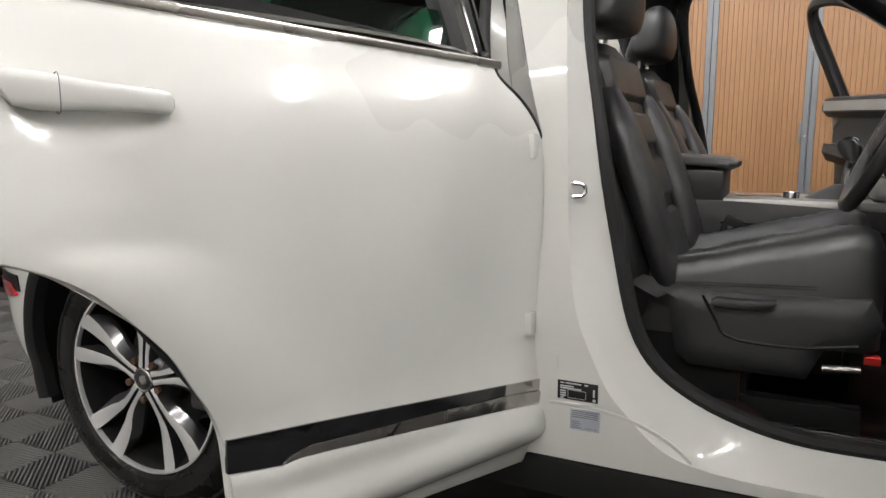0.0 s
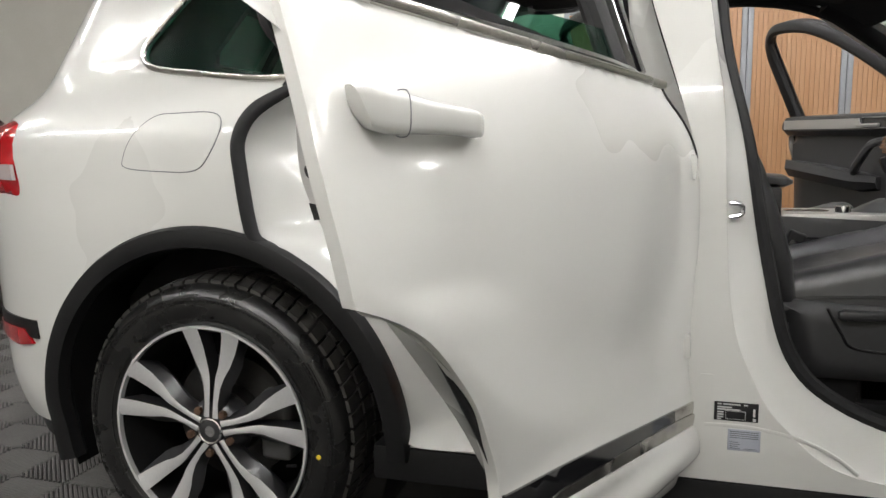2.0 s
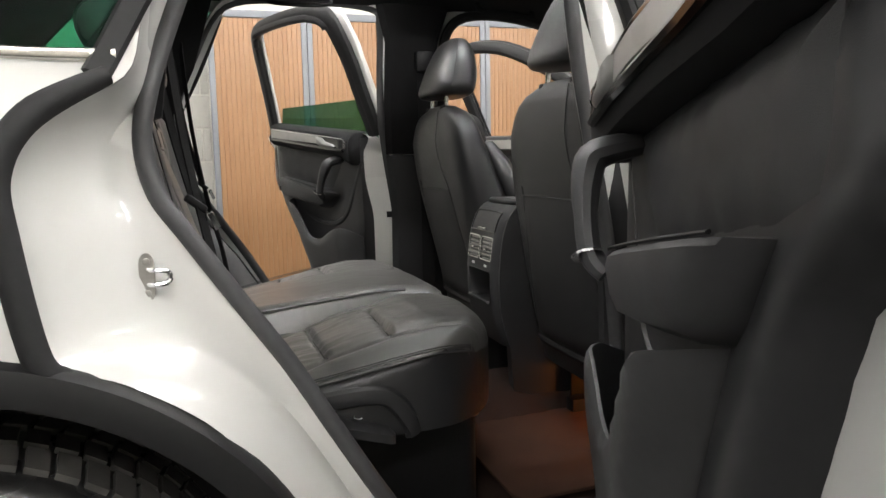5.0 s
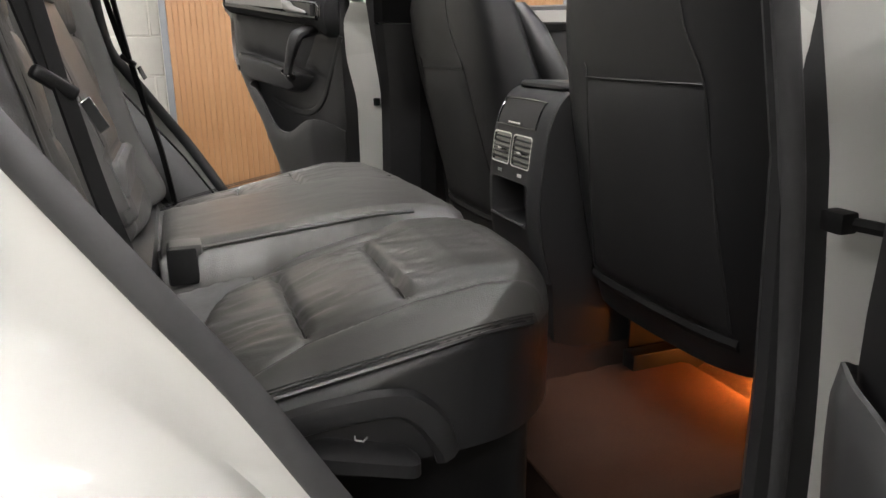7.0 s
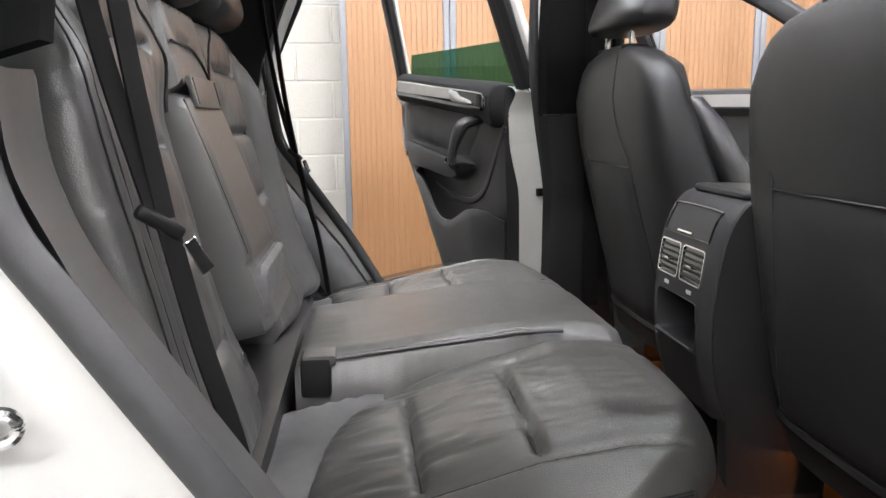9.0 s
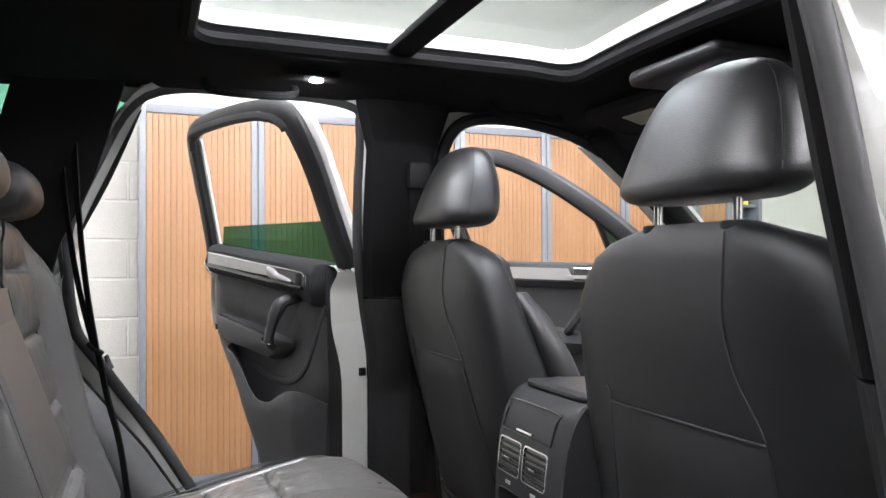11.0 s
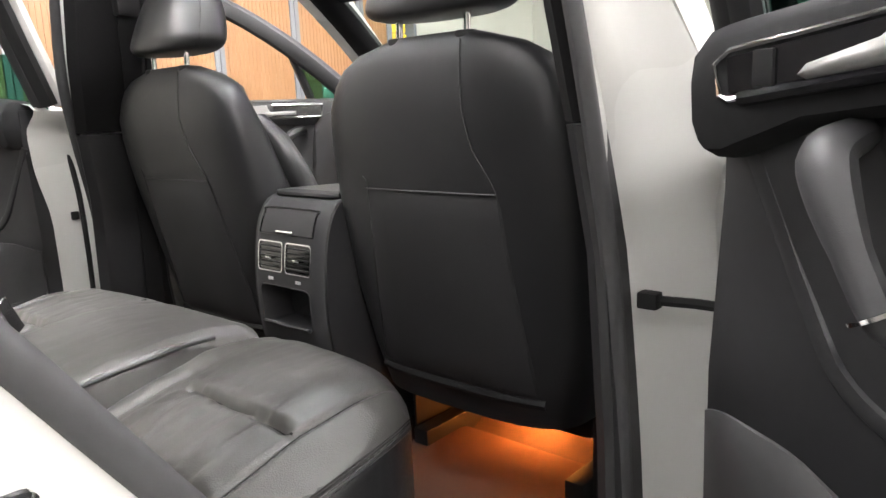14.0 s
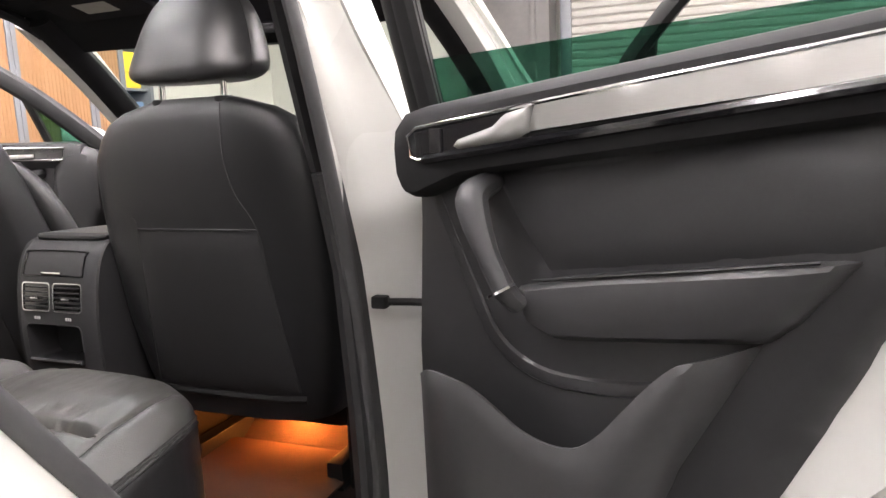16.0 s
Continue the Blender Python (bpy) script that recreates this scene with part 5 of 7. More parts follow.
    add("insert_frame", tube([Vector((u, -0.684, v)) for u, v in dense([(1.83, zi(1.83) - 0.024), (1.83, zi(1.83) + 0.024), (2.045, zi(2.04) + 0.022), (2.035, zi(2.04) - 0.022)], 0.06)], 0.003, 6, True), CHROME)
    ar = [[Vector((u, -0.74, za)), Vector((u, -0.74 + o, za)), Vector((u, -0.74 + o * 1.1, (za + zb) / 2)), Vector((u, -0.74 + o * 0.7, zb)), Vector((u, -0.74, zb - 0.01))] for u, za, zb, o in ((1.28, 0.99, 0.95, 0.01), (1.32, 1.0, 0.92, 0.06), (1.6, 0.975, 0.89, 0.08), (1.80, 0.95, 0.87, 0.08), (1.90, 0.93, 0.88, 0.03))]
    add("arm_rest", loft(ar), TRIM2, None, "padded black arm rest")
    add("pull_handle", tube(cat([(1.93, -0.735, 1.085), (1.915, -0.67, 1.075), (1.87, -0.66, 1.02), (1.82, -0.665, 0.96), (1.80, -0.70, 0.935)], 4), 0.018, 8), TRIM2, None, "curved black pull handle")
    # Rounded front end of the trim with its loudspeaker cover.
    end = [(p[0], p[1]) for p in cat([(1.96, 0.84), (1.965, 1.02), (2.00, 1.15), (2.07, 1.185), (2.14, 1.16), (2.18, 1.05), (2.17, 0.90), (2.10, 0.80), (2.02, 0.79)], 4, True)]
    add("speaker_cover", sheet(end, lambda u, v, d: Vector((u, -0.735 + 0.05 * (1 - (1 - min(1, d / 0.04)) ** 2), v)), lambda u, v, d: Vector((u, -0.75, v)), (), 0.03), CLOTH, None, "rounded dark loudspeaker cover")
    fc = cat([(1.245, -0.79, 1.20), (1.215, -0.735, 1.35), (1.19, -0.66, 1.54), (1.225, -0.625, 1.62), (1.32, -0.615, 1.645), (1.52, -0.622, 1.62), (1.72, -0.655, 1.53), (1.93, -0.715, 1.38), (2.10, -0.775, 1.22), (2.14, -0.79, 1.17)], 5)
    add("window_frame", tube(fc, 0.032, 8, flat=0.65, up=(0, 1, 0.35)), CLAD, None, "black window frame")
    add("frame_outer", tube([Vector((p[0], p[1] - 0.02, p[2] + 0.008)) for p in fc], 0.03, 8, flat=0.45, up=(0, 1, 0.35)), CLAD, None, "black outer window frame")
    add("quarter_bar", tube([(1.90, -0.72, 1.40), (1.955, -0.785, 1.19)], 0.016, 6), CLAD, None, "black quarter light bar")
    qg = add("quarter_light", sheet(dense([(1.915, 1.385), (1.965, 1.19), (2.12, 1.185)], 0.05), lambda u, v, d: Vector((u, -0.795 + 0.37 * (v - 1.2), v)), lambda u, v, d: Vector((u, -0.799 + 0.37 * (v - 1.2), v)), (), 0.1), G_GREEN, None, "small fixed green tinted pane")
    qg.visible_shadow = False
    # Mirror on the outside.
    mh = [superloop((2.00 + dx, -0.98 - 0.03 * k, 1.19), (0, 1, 0), (0, 0, 1), 0.115 * s, 0.085 * s, 3.0, 20) for dx, s, k in ((-0.04, 0.93, 0), (-0.03, 1.0, 0), (0.02, 0.95, 0.1), (0.07, 0.75, 0.3), (0.10, 0.35, 0.5))]
    mir = add("door_mirror", loft(mh), PAINT, None, "white door mirror housing")
    add("mirror_glass", box(1.956, 1.959, -1.08, -0.88, 1.115, 1.265, 0.001), surface("mirror_silver", (0.85, 0.85, 0.85), rough=0.02, rough2=0.03, metal=1.0), mir, "silvered mirror glass")
    add("mirror_foot", box(1.98, 2.08, -0.90, -0.80, 1.15, 1.19, 0.015), CLAD, mir)


front_door(NEAR)
front_door(FAR)


# ---- roof, pillars and floor inside the car ----
def roof_z(x, y):
    return 1.690 - 0.035 * (y / 0.62) ** 2 - 0.05 * smooth01(1.2, 1.75, x) - 0.06 * smooth01(0.3, -0.5, x)


rl = [(p[0], p[1]) for p in rrect(-0.50, 1.66, -0.665, 0.665, 0.10, 4)]
hole = rrect(0.50, 1.36, -0.335, 0.335, 0.06, 4)
part("headliner", sheet(dense(rl, 0.07), lambda u, v, d: Vector((u, v, roof_z(u, v) - 0.035)), lambda u, v, d: Vector((u, v, roof_z(u, v) - 0.004)), [dense(hole, 0.05)], 0.08), LINER, car, "black cloth headliner")
part("roof_skin", sheet(dense(rl, 0.07), lambda u, v, d: Vector((u, v, roof_z(u, v) + 0.03)), lambda u, v, d: Vector((u, v, roof_z(u, v) - 0.002)), [dense(rrect(0.505, 1.355, -0.33, 0.33, 0.06, 4), 0.05)], 0.08), PAINT, car, "white roof skin")
part("windscreen_header", sheet(dense([(0, -1), (0, 1), (1, 1), (1, -1)], 0.12), lambda u, v, d: Vector((1.58 + 0.17 * u + 0.05 * (1 - v * v), v * (0.625 + 0.03 * u), 1.585 - 0.105 * u)), lambda u, v, d: Vector((1.585 + 0.17 * u + 0.05 * (1 - v * v), v * (0.625 + 0.03 * u), 1.598 - 0.105 * u)), (), 0.12), LINER, car, "black header trim over the windscreen")
part("sunroof_frame", tube([Vector((x, y, roof_z(x, y) - 0.032)) for x, y in dense(hole, 0.05)], 0.017, 8, True), LINER, car, "black sunroof frame")
part("sunroof_glass", sheet(dense(rrect(0.50, 1.36, -0.34, 0.34, 0.06, 4), 0.1), lambda u, v, d: Vector((u, v, roof_z(u, v) + 0.034)), lambda u, v, d: Vector((u, v, roof_z(u, v) + 0.038)), (), 0.1), glass_mat("sunroof_tint", (0.68, 0.71, 0.71)), car, "grey tinted sunroof glass").visible_shadow = False
part("sunroof_bar", box(0.90, 0.96, -0.34, 0.34, 1.655, 1.672, 0.006), LINER, car, "dark sunroof cross bar")
for sy in (-1, 1):
    g = part("grab_handle", tube(cat([(0.55, sy * 0.575, 1.630), (0.56, sy * 0.545, 1.600), (0.65, sy * 0.535, 1.593), (0.74, sy * 0.545, 1.600), (0.75, sy * 0.575, 1.630)], 4), 0.010, 8), LINER, car, "black folding grab handle")
    part("grab_handle", tube(cat([(1.25, sy * 0.555, 1.622), (1.26, sy * 0.535, 1.596), (1.35, sy * 0.525, 1.590), (1.44, sy * 0.535, 1.584), (1.45, sy * 0.555, 1.600)], 4), 0.010, 8), LINER, car, "black folding grab handle")
    # Unseen rear reading lamps, added to brighten the bench.
    dl = part("reading_lamp", box(0.70, 0.83, sy * 0.47 - 0.03, sy * 0.47 + 0.03, 1.622, 1.648, 0.008), LINER, car, "added roof reading lamp housing that brightens the bench")
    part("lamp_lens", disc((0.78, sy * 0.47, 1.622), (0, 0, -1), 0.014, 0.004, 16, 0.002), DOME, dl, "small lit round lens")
part("roof_console", box(1.36, 1.72, -0.13, 0.13, 1.575, 1.61, 0.02, 3), TRIM, car, "black roof console with reading lamps")
part("ambient_lens", box(1.505, 1.562, -0.055, 0.090, 1.562, 1.576, 0.004), glow_mat("lilac_lens", (0.82, 0.68, 1.0), 12.0), car, "lilac lit lens in the roof console")
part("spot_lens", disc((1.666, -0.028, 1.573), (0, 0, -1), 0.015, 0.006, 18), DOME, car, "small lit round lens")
for sy in (-1, 1):
    v = part("sun_visor", sheet(rrect(-0.17, 0.17, -0.075, 0.075, 0.03, 4), lambda u, w, d: Vector((1.56 + w + 0.006, sy * 0.33 + u, 1.568 - 0.25 * w)), lambda u, w, d: Vector((1.56 + w, sy * 0.33 + u, 1.584 - 0.25 * w)), (), 0.05), LINER, car, "black folded sun visor")
    part("visor_label", sheet(rrect(-0.06, 0.06, -0.03, 0.03, 0.004, 2), lambda u, w, d: Vector((1.56 + w + 0.006, sy * 0.33 + u, 1.5665 - 0.25 * w)), lambda u, w, d: Vector((1.56 + w + 0.006, sy * 0.33 + u, 1.5675 - 0.25 * w)), (), 0.05), surface("visor_label_paper", (0.45, 0.43, 0.36), rough=0.6), v, "pale printed warning label")

def taper(u, v):
    return 0.095 * smooth01(0.22, -0.30, u) * smooth01(1.08, 1.24, v)


for sy in (NEAR, FAR):
    # Middle pillar trim: wide and dark, with a joint at belt height.
    hs = [(0.50, 0.955, 1.20, .745), (0.70, 0.965, 1.175, .735), (0.95, 0.965, 1.165, .722), (1.118, 0.945, 1.150, .705), (1.122, 0.945, 1.150, .702), (1.30, 0.935, 1.145, .672), (1.50, 0.935, 1.135, .632), (1.62, 0.90, 1.17, .605)]
    lp = []
    for z, x0, x1, y in hs:
        w = 0.030
        x0 = x0 + 0.012
        lp.append([Vector((x, sy * yy, z)) for x, yy in ((x0 + 0.004, y + w), (x0, y + 0.018), (x0 + 0.018, y - 0.004), (x0 + 0.05, y - 0.014), (x1 - 0.05, y - 0.014), (x1 - 0.018, y - 0.004), (x1, y + 0.018), (x1 - 0.004, y + w))])
    part("pillar_trim", loft(lp[:4]), TRIM, car, "black plastic lower pillar trim", 30)
    part("pillar_trim", loft([[p + Vector((0, sy * 0.002, 0)) for p in q] for q in lp[4:]]), LINER, car, "black cloth upper pillar trim", 30)
    # Rear side trim with the window hole, and lower side trim by the bench.
    if sy == FAR:
        edge = [(0.388, 1.60), (0.323, 1.40), (0.253, 1.26), (0.229, 1.16), (0.243, 1.05), (0.285, 0.98), (0.36, 0.88)]
    else:
        edge = [(0.41, 1.60), (0.355, 1.40), (0.303, 1.26), (0.290, 1.165), (0.240, 1.150), (0.243, 1.08), (0.266, 1.016), (0.325, 0.915)]
    out = dense([(-0.38, 1.58)] + edge + ([(0.43, 0.79)] if sy == FAR else [(0.395, 0.79)]) + [(0.50, 0.68), (0.57, 0.57), (0.62, 0.50), (0.60, 0.42), (-0.38, 0.42)], 0.06)
    win = [(-0.12, 1.30), (-0.13, 1.33), (-0.02, 1.47), (0.08, 1.56), (0.20, 1.575), (0.33, 1.55), (0.23, 1.32), (0.19, 1.255), (0.10, 1.255)]
    if sy == FAR:
        win = [(-0.16, 1.30), (-0.17, 1.33), (-0.09, 1.44), (0.0, 1.53), (0.10, 1.575), (0.178, 1.585), (0.155, 1.52), (0.118, 1.41), (0.07, 1.28), (-0.05, 1.27)]
    part("side_trim", sheet(out, lambda u, v, d: Vector((u, sy * (min(wide(max(v, 1.0)) - 0.154, 0.676) - taper(u, v)), v)), lambda u, v, d: Vector((u, sy * (min(wide(max(v, 1.0)) - 0.132, 0.698) - taper(u, v)), v)), [dense(win, 0.06)], 0.06), LINER, car, "black rear side trim")
    if sy == FAR:
        low = dense([(edge[3][0] - 0.006, 1.135)] + [(x - 0.004, z) for x, z in edge[4:]] + [(0.425, 0.79), (0.495, 0.68), (0.565, 0.57), (0.45, 0.57), (0.20, 0.95), (0.19, 1.135)], 0.02)
        part("lower_side_trim", sheet(low, lambda u, v, d: Vector((u, sy * (min(wide(max(v, 1.0)) - 0.158, 0.670) - 0.022 * smooth01(0.0, 0.03, d)), v)), lambda u, v, d: Vector((u, sy * 0.675, v)), (), 0.02), GREYTR, car, "dark grey plastic trim between seal and backrest")
    else:
        seal_side = cat([(0.262, -0.690, 1.148), (0.264, -0.690, 1.090), (0.282, -0.690, 1.042), (0.306, -0.690, 0.993), (0.348, -0.690, 0.933), (0.410, -0.690, 0.830)], 5)
        seat_side = cat([(0.246, -0.602, 1.146), (0.252, -0.602, 1.080), (0.276, -0.602, 1.011), (0.302, -0.602, 0.9665), (0.350, -0.602, 0.881), (0.412, -0.602, 0.790)], 5)
        crown = [(Vector(p) + Vector(q)) / 2 + Vector((0.009, 0, 0.003)) for p, q in zip(seal_side, seat_side)]
        part("side_return", loft([[Vector(p) + Vector((0.014, -0.040, 0)), Vector(p) + Vector((0.004, 0.0, 0)), c, Vector(q) + Vector((0.003, -0.006, 0)), Vector(q) + Vector((-0.02, 0, 0)), Vector(p) + Vector((-0.02, 0, 0))] for p, q, c in zip(seal_side, seat_side, crown)]), GREYTR, car, "grey plastic trim between the door seal and the backrest", 60)
    # Front pillar trim.
    ap = cat([(1.62, sy * 0.62, 1.575), (1.85, sy * 0.66, 1.42), (2.10, sy * 0.70, 1.22), (2.28, sy * 0.72, 1.08)], 5)
    part("front_pillar", tube(ap, 0.052, 10, flat=0.75), LINER, car, "black front pillar trim")
    part("front_pillar_skin", tube([Vector(p) + Vector((0.0, sy * 0.048, -0.006)) for p in ap], 0.044, 8, flat=0.8), PAINT, car, "white front pillar")
    part("sill_plate", box(1.42, 1.95, *(sorted((sy * 0.745, sy * 0.80))), 0.468, 0.482, 0.004), CLAD, car, "black sill plate")
    part("sill_strip", box(1.56, 1.92, *(sorted((sy * 0.762, sy * 0.772))), 0.482, 0.485, 0.001), CHROME, car, "bright sill strip")
    part("sill_plate", box(0.66, 0.96, *(sorted((sy * 0.72, sy * 0.775))), 0.455, 0.470, 0.004), CLAD, car, "black sill plate")
    part("sill_strip", box(0.70, 0.92, *(sorted((sy * 0.738, sy * 0.748))), 0.470, 0.473, 0.001), CHROME, car, "bright sill strip")
    part("sill_inner", box(0.72, 2.25, *(sorted((sy * 0.66, sy * 0.775))), 0.34, 0.455, 0.02), CARPET, car)

part("windscreen", sheet(dense([(0, -1), (0, 1), (1, 1), (1, -1)], 0.15), lambda u, v, d: Vector((1.60 + 0.74 * u + 0.06 * (1 - v * v), v * (0.60 + 0.14 * u), 1.595 - 0.56 * u)), lambda u, v, d: Vector((1.604 + 0.74 * u + 0.06 * (1 - v * v), v * (0.60 + 0.14 * u), 1.60 - 0.56 * u)), (), 0.15), G_CLEAR, car, "clear windscreen glass").visible_shadow = False
rm = part("rear_view_mirror", sheet(rrect(-0.12, 0.12, -0.033, 0.033, 0.02, 4), lambda u, v, d: Vector((1.72 - 0.28 * u, -0.09 + u, 1.475 + v)), lambda u, v, d: Vector((1.75 - 0.28 * u, -0.09 + u, 1.475 + v * 0.8)), (), 0.04), CLAD, car, "interior mirror with a black case")
part("mirror_glass", sheet(rrect(-0.112, 0.112, -0.027, 0.027, 0.016, 4), lambda u, v, d: Vector((1.717 - 0.28 * u, -0.09 + u, 1.475 + v)), lambda u, v, d: Vector((1.719 - 0.28 * u, -0.09 + u, 1.475 + v)), (), 0.05), surface("inner_mirror", (0.8, 0.8, 0.8), rough=0.03, rough2=0.05, metal=1.0), rm, "silvered mirror glass")
part("mirror_stem", tube([(1.745, -0.09, 1.48), (1.74, -0.05, 1.55), (1.70, -0.02, 1.585)], 0.012, 8), CLAD, rm)
# Tail: hatch wall and rear glass close the car behind the bench.
part("hatch_trim", sheet(dense([(-0.60, 0.42), (-0.58, 1.05), (-0.49, 1.62), (0.49, 1.62), (0.58, 1.05), (0.60, 0.42)], 0.1), lambda u, v, d: Vector((rear_x(v) + 0.12, u, v)), lambda u, v, d: Vector((rear_x(v) + 0.09, u, v)), [dense([(-0.52, 1.10), (-0.455, 1.585), (0.455, 1.585), (0.52, 1.10)], 0.1)], 0.1), LINER, car, "black hatch trim")
part("rear_glass", sheet(dense([(-0.54, 1.08), (-0.47, 1.60), (0.47, 1.60), (0.54, 1.08)], 0.1), lambda u, v, d: Vector((rear_x(v) + 0.06, u, v)), lambda u, v, d: Vector((rear_x(v) + 0.065, u, v)), (), 0.1), G_DARK, car, "dark tinted rear window").visible_shadow = False
part("load_cover", box(-0.80, 0.02, -0.60, 0.60, 1.02, 1.04, 0.008), LINER, car, "black roller load cover")
part("load_floor", box(-0.85, 0.22, -0.52, 0.52, 0.68, 0.72, 0.01), CARPET, car)
# Floor pan with the tunnel, carpet and mat.
def floor_z(x, y):
    t = math.exp(-((y - 0.0) / 0.14) ** 4) * 0.10
    return 0.355 + t + 0.050 * smooth01(0.86, 0.94, x) + 0.055 * smooth01(1.36, 1.45, x) - 0.08 * smooth01(1.50, 1.62, x) + 0.28 * smooth01(1.95, 2.3, x) + 0.012 * math.sin(9 * x) * math.cos(7 * y) * 0.3


part("floor_carpet", sheet(dense([(0.22, -0.66), (0.22, 0.66), (2.30, 0.66), (2.30, -0.66)], 0.08), lambda u, v, d: Vector((u, v, floor_z(u, v))), lambda u, v, d: Vector((u, v, 0.30)), (), 0.05), CARPET, car, "dark carpet on the car floor")
part("underbody", box(-0.6, 2.3, -0.52, 0.52, 0.24, 0.298, 0.02), CLAD, car, "dark underbody")


# ---- front seats ----
def back_x(z, lean=0.0):
    """Rear and front face of the front backrest at a height; lean moves its top backwards."""
    k = lean * smooth01(0.62, 1.20, z)
    return float(np.interp(z, [0.6, 0.8, 1.0, 1.15, 1.25], [1.125, 1.10, 1.080, 1.072, 1.085])) - k, float(np.interp(z, [0.6, 0.8, 1.0, 1.15, 1.25], [1.36, 1.312, 1.245, 1.195, 1.165])) - k


def half_w(z):
    return float(np.interp(z, [0.60, 0.66, 0.8, 1.0, 1.12, 1.18, 1.22, 1.248, 1.262], [0.225, 0.25, 0.274, 0.278, 0.270, 0.252, 0.218, 0.164, 0.09]))


def front_seat(cy, side, lean):
    seat = base("front_seat", "black leather front seat with a tall head restraint", "car seat", pose(0, 0, 0), "front seats")
    zs = [0.60, 0.63, 0.68, 0.74, 0.80, 0.86, 0.92, 0.98, 1.04, 1.10, 1.15, 1.19, 1.22, 1.242, 1.256, 1.264]
    lp = []
    for z in zs:
        a, b = back_x(z, lean)
        k = 1 - 0.35 * smooth01(1.235, 1.266, z)
        lp.append(superloop(((a + b) / 2, cy, z), (0, 1, 0), (1, 0, 0), half_w(z), (b - a) / 2 * k, 3.4, 44))
    part("backrest", loft(lp), SEATBACK, seat, "black leather backrest")
    # Front face: two bolsters and a padded middle.
    for sgn in (-1, 1):
        bl = []
        for z, w, o in ((0.66, 0.03, 0.00), (0.70, 0.055, 0.008), (0.80, 0.068, 0.022), (0.92, 0.07, 0.030), (1.02, 0.066, 0.030), (1.10, 0.055, 0.018), (1.15, 0.02, 0.0)):
            bl.append(superloop((back_x(z, lean)[1] + o * 0.3, cy + sgn * (half_w(z) - 0.06), z), (0, 1, 0), (1, 0, 0), w, 0.022 + o * 0.6, 2.4, 18))
        part("backrest_bolster", loft(bl), LEATHER, seat, "raised leather side bolster")
    for z0, z1 in ((0.70, 0.86), (0.87, 0.99), (1.0, 1.10), (1.115, 1.235)):
        x0, x1 = back_x(z0, lean)[1], back_x(z1, lean)[1]
        w = 0.15 if z1 < 1.11 else 0.19
        c = Vector(((x0 + x1) / 2, cy, (z0 + z1) / 2))
        up = Vector((x1 - x0, 0, z1 - z0)).normalized()
        m = Matrix(((0, up.x, up.z, c.x - 0.015), (1, 0, 0, c.y), (0, up.z, -up.x, c.z), (0, 0, 0, 1)))
        h = (z1 - z0) / 2
        part("backrest_pad", pad(rrect(-w, w, -h, h, 0.03, 4), lambda u, v: 0.028, 0.02, 0.0, m, 0.02), LEATHER, seat, "stitched leather pad")
    # Pocket panel on the rear face, with its piped edge and seams.
    def on_back(y, z, o):
        a, b = back_x(z, lean)
        k = abs(y) / half_w(z)
        return Vector(((a + b) / 2 - (b - a) / 2 * max(0, 1 - k ** 3.4) ** (1 / 3.4) - o, cy + y, z))

    po = dense([(-0.147, 1.006), (0.147, 1.006), (0.155, 0.90), (0.178, 0.665), (-0.178, 0.665), (-0.155, 0.90)], 0.03)
    pk = part("rear_pocket", sheet(po, lambda u, v, d: on_back(u, v, 0.0065 * min(1, d / 0.006) + 0.001), lambda u, v, d: on_back(u, v, -0.006), (), 0.03), CLOTH, seat, "dark vinyl back pocket")
    part("pocket_piping", tube([on_back(u, 1.008, 0.0025) for u in np.linspace(-0.147, 0.147, 12)], 0.0018, 6), SEATBACK, pk)
    for sgn in (-1, 1):
        sm = cat(([(sgn * 0.085, 1.250), (sgn * 0.092, 1.15), (sgn * 0.108, 1.08)] if sgn < 0 else [(0.156, 1.030)]) + [(sgn * 0.147, 1.008), (sgn * 0.157, 0.90), (sgn * 0.181, 0.665)], 6)
        part("seam", tube([on_back(u, v, 0.0006) for u, v in sm], 0.0013, 5), STITCH, seat, "grey stitched seam")
    part("back_hem", tube([on_back(u, 0.648, -0.004) for u in np.linspace(-0.19, 0.19, 10)], 0.011, 8), CLAD, seat, "black lower hem")
    # Head restraint on two posts.
    hz = [(1.268, 0.115, 1.075, 1.195), (1.276, 0.140, 1.066, 1.207), (1.296, 0.156, 1.064, 1.217), (1.34, 0.148, 1.076, 1.224), (1.39, 0.134, 1.094, 1.222), (1.43, 0.117, 1.112, 1.214), (1.455, 0.098, 1.126, 1.204), (1.470, 0.072, 1.142, 1.192), (1.477, 0.035, 1.155, 1.18)]
    hz = [(1.477 - (1.477 - z) * 0.87, w, a, b) for z, w, a, b in hz]
    hr = part("head_restraint", loft([superloop(((a + b) / 2, cy, z), (0, 1, 0), (1, 0, 0), w, (b - a) / 2, 2.35, 56) for z, w, a, b in cat([(z, w, a - lean, b - lean) for z, w, a, b in hz], 3)]), LEATHER, seat, "padded black leather head restraint", 80)
    for sgn in (-1, 1):
        part("post", tube([(1.115 - lean, cy + sgn * 0.075, 1.22), (1.118 - lean, cy + sgn * 0.075, 1.32)], 0.0065, 10), CHROME, hr, "chrome post")
        part("post_collar", disc((1.115 - lean, cy + sgn * 0.075, 1.253), (0, 0, 1), 0.02, 0.012, 16, 0.004), CLAD, seat)
